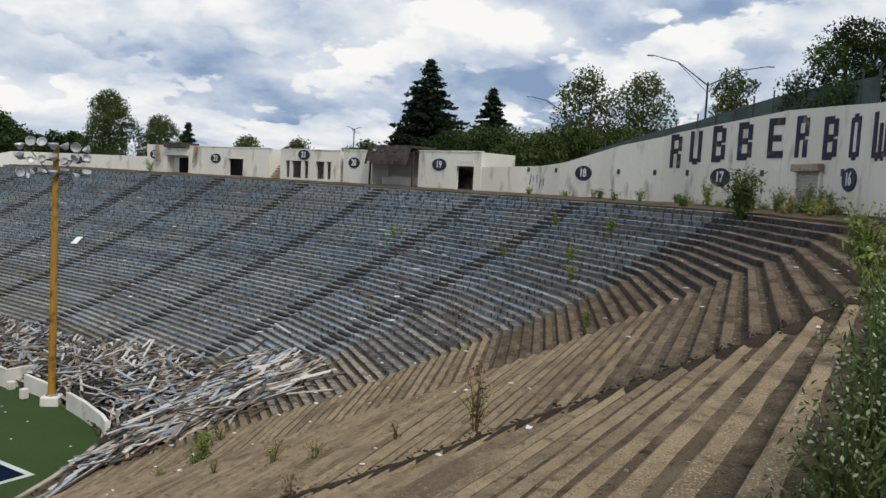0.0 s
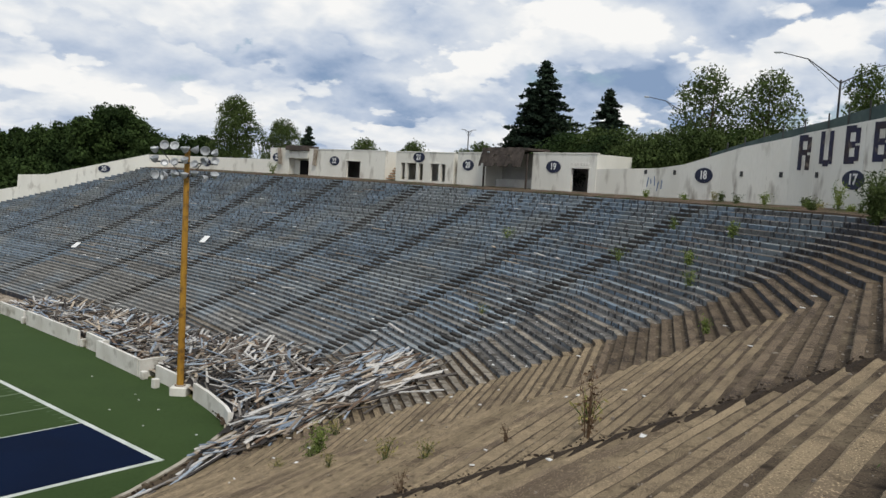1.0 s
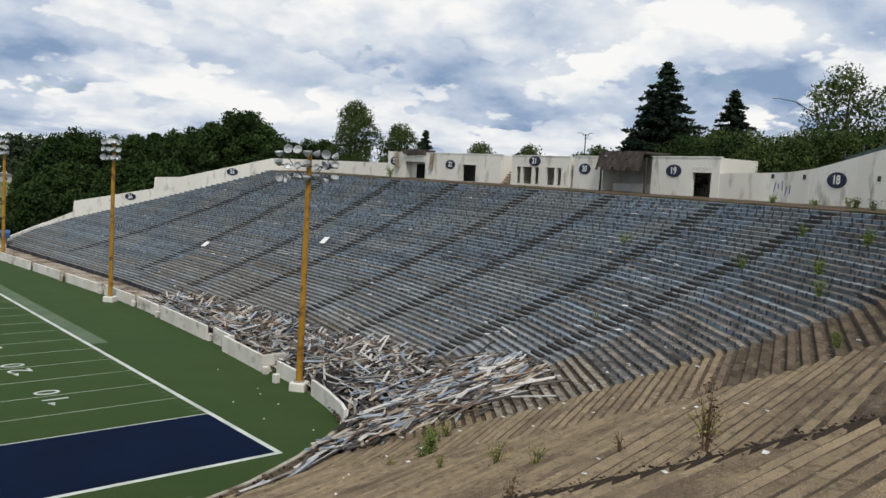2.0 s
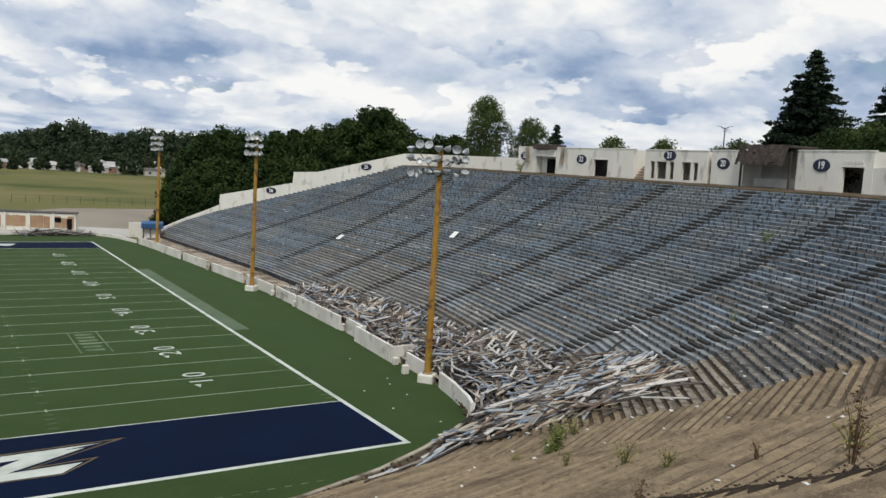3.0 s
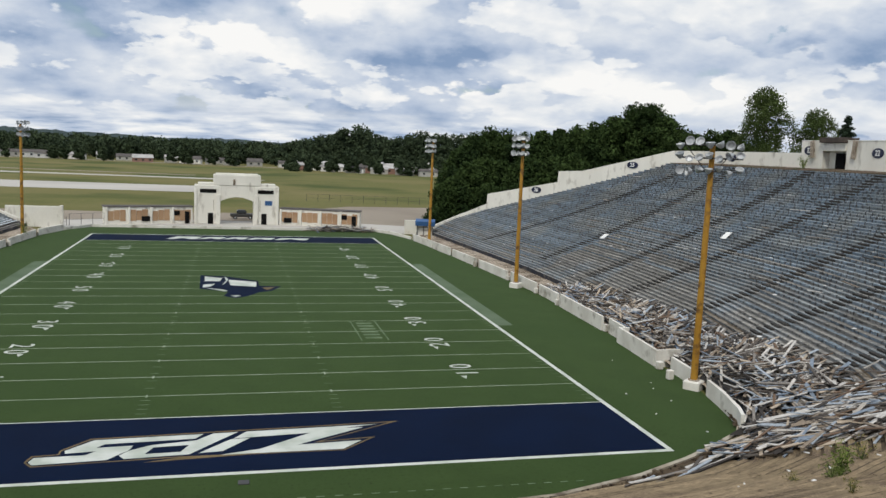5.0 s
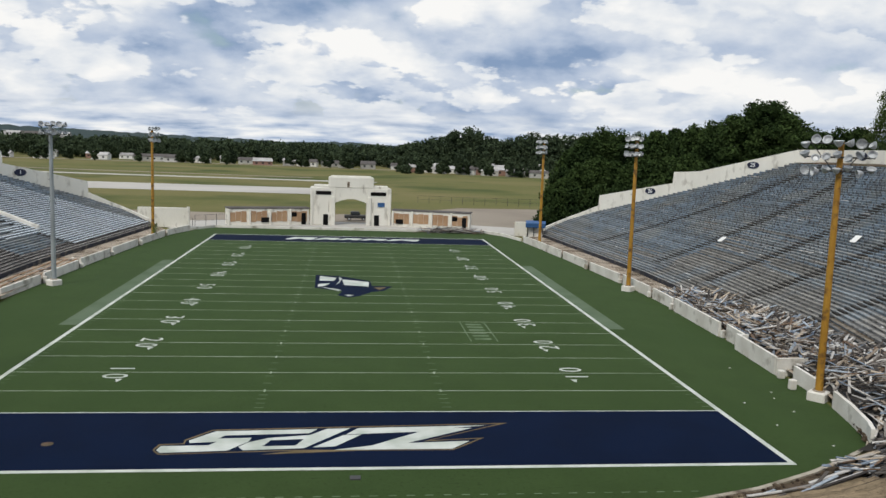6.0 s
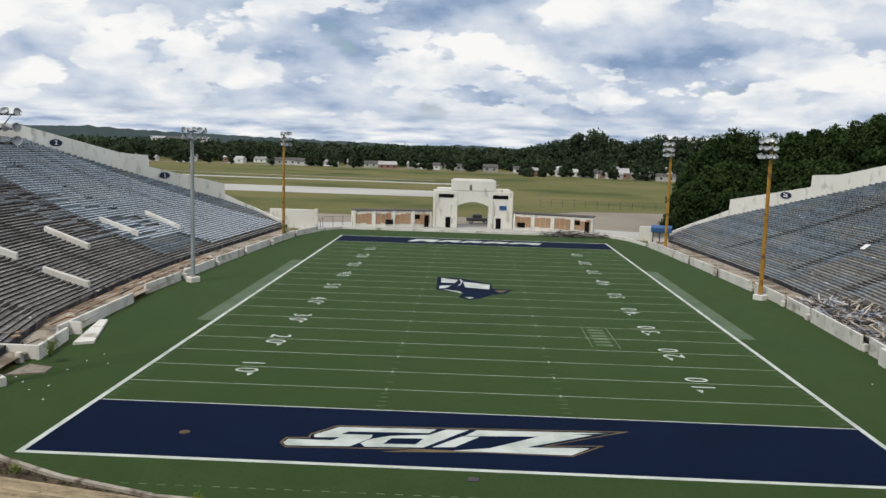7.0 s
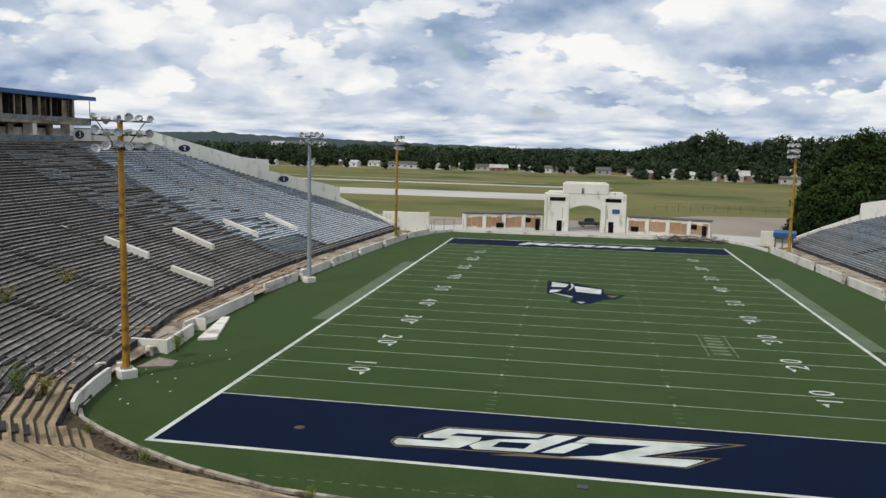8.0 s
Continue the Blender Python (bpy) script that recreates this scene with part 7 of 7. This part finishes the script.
def add_stone(x, y, z, s, pv=pv, pf=pf):
    o = len(pv)
    a = qr.uniform(0, 6.28)
    ca, sa_ = math.cos(a), math.sin(a)
    ex, ey, ez = s * qr.uniform(0.6, 1.2), s * qr.uniform(0.5, 1.0), s * qr.uniform(0.25, 0.6)
    for vx, vy, vz in CUBE:
        jx, jy = vx * ex, vy * ey
        pv.append((x + jx * ca - jy * sa_, y + jx * sa_ + jy * ca, z + vz * ez))
    for f in CF:
        pf.append(tuple(o + i for i in f))


for i in range(5200):
    k = qr.choice((0, 0, 0, 1, 1, 2))
    j = qr.randrange(8, 59)
    sg = row_segment(k, (j + 0.25 + 0.72 * qr.random() ** 0.5) * TREAD)
    if sg:
        p = sg[0].lerp(sg[1], qr.random())
        add_stone(p.x, p.y, surface(p.x, p.y) + 0.008, qr.uniform(0.008, 0.03) * (2.6 if qr.random() < 0.07 else 1.0))
cv, cf = [], []
for j in range(12, 59):
    for q in range(40):
        sg = row_segment(1, (j + qr.random()) * TREAD)
        if sg:
            p = sg[0] + Vector((qr.gauss(0.1, 0.4), qr.gauss(0, 0.12)))
            add_stone(p.x, p.y, surface(p.x, p.y) + 0.01, qr.uniform(0.01, 0.05), cv, cf)
tagged(put("rubble", mesh_of("rubble", pv, pf, M["stone"])), "small broken stones scattered over the steps", "rubble", kind="stuff")
tagged(put("bend_rubble", mesh_of("bend_rubble", cv, cf, M["drift"])), "dark crumbled rubble along the bend of the steps", "rubble", kind="stuff")
dv, df = [], []
# broken concrete and earth behind the kerb
kv, kf, ev, ef = [], [], [], []
for i in range(2600):
    t_ = qr.random()
    p = along(wallv[:9], arc_len(wallv[:9]) * t_)[0]
    q = along(ring0, len0 * 0.24 * t_)[0]
    r2 = p.lerp(q, 0.15 + 0.95 * qr.random())
    big = qr.random() < 0.12
    add_stone(qr.choice((1, -1)) * r2.x, r2.y, max(0.16, surface(r2.x, r2.y) - 0.3) + 0.05, qr.uniform(0.10, 0.26) if big else qr.uniform(0.03, 0.10), *((kv, kf) if big or i % 4 == 0 else (ev, ef)))
tagged(put("kerb_rubble", mesh_of("kerb_rubble", kv, kf, M["grime"])), "broken concrete lumps lying behind the kerb", "rubble", kind="stuff")
tagged(put("kerb_earth", mesh_of("kerb_earth", ev, ef, M["drift"])), "clods of dark earth lying behind the kerb", "dirt", kind="stuff")
for j in range(4, 59):
    u = j * TREAD
    sg = row_segment(1, u)
    if not sg:
        continue
    p, z = sg[0], rise(u)
    n0 = NORMALS[0][0]
    o = len(dv)
    ring_n = 9
    dv.append((p.x + n0.x * 0.30, p.y + n0.y * 0.30, z + 0.13))
    for a in range(ring_n):
        th = a / ring_n * math.tau
        rx, ry = qr.uniform(0.7, 1.5), qr.uniform(0.24, 0.36)
        dv.append((p.x + n0.x * 0.30 + rx * math.cos(th), p.y + n0.y * 0.30 + ry * math.sin(th), z - 0.01))
    for a in range(ring_n):
        df.append((o, o + 1 + a, o + 1 + (a + 1) % ring_n))
tagged(put("dirt_drift", mesh_of("dirt_drift", dv, df, M["drift"])), "dark earth drifted along the bend of the steps", "dirt", kind="stuff")

lr = random.Random(81)
paper_me = bpy.data.meshes.new("litter")
bm = box(bmesh.new(), 0, 0, 0, 0.22, 0.14, 0.02)
for v in bm.verts:
    v.co.z += lr.uniform(-0.02, 0.03)
bm.to_mesh(paper_me)
bm.free()
paper_me.materials.append(M["paper"])
for i in range(150):
    k = lr.choice((0, 1, 1, 2, 4, 5, 6, 6, 7, 8, 9))
    j = lr.randrange(3, 58)
    sg = row_segment(k, (j + lr.uniform(0.2, 0.8)) * TREAD)
    if not sg:
        continue
    p = sg[0].lerp(sg[1], lr.random())
    ob = tagged(put("litter", paper_me), "scrap of pale litter lying on the steps", "litter", "litter")
    sc = lr.uniform(0.5, 1.5) * (2.0 if k > 4 else (0.45 if p.x < 14 else 0.9))
    ob.matrix_basis = pose(p.x, p.y, surface(p.x, p.y) + 0.02, 0, 0, lr.uniform(0, 180)) @ Matrix.Diagonal((sc, sc, 1, 1))
for i in range(20):
    sx = lr.choice((1, -1))
    x, y = sx * lr.uniform(27, 32.5), lr.uniform(-7, 12)
    ob = tagged(put("litter", paper_me), "scrap of pale litter lying on the turf", "litter", "litter")
    ob.matrix_basis = pose(x, y, 0.012, 0, 0, lr.uniform(0, 180)) @ Matrix.Diagonal((0.7, 0.7, 0.7, 1))
for x, y, L in ((57.2, 36.5, 1.7), (51.5, 58.2, 1.4)):
    ob = tagged(part("fallen_panel", box(bmesh.new(), 0, 0, 0, L, 0.7, 0.06, bevel=0.01), M["paper"]), "white panel lying across the seat rows", "panel", "fallen panels")
    ob.matrix_basis = pose(x, y, rise(plan_u(x, y)) + 0.12, 0, -24, 30)
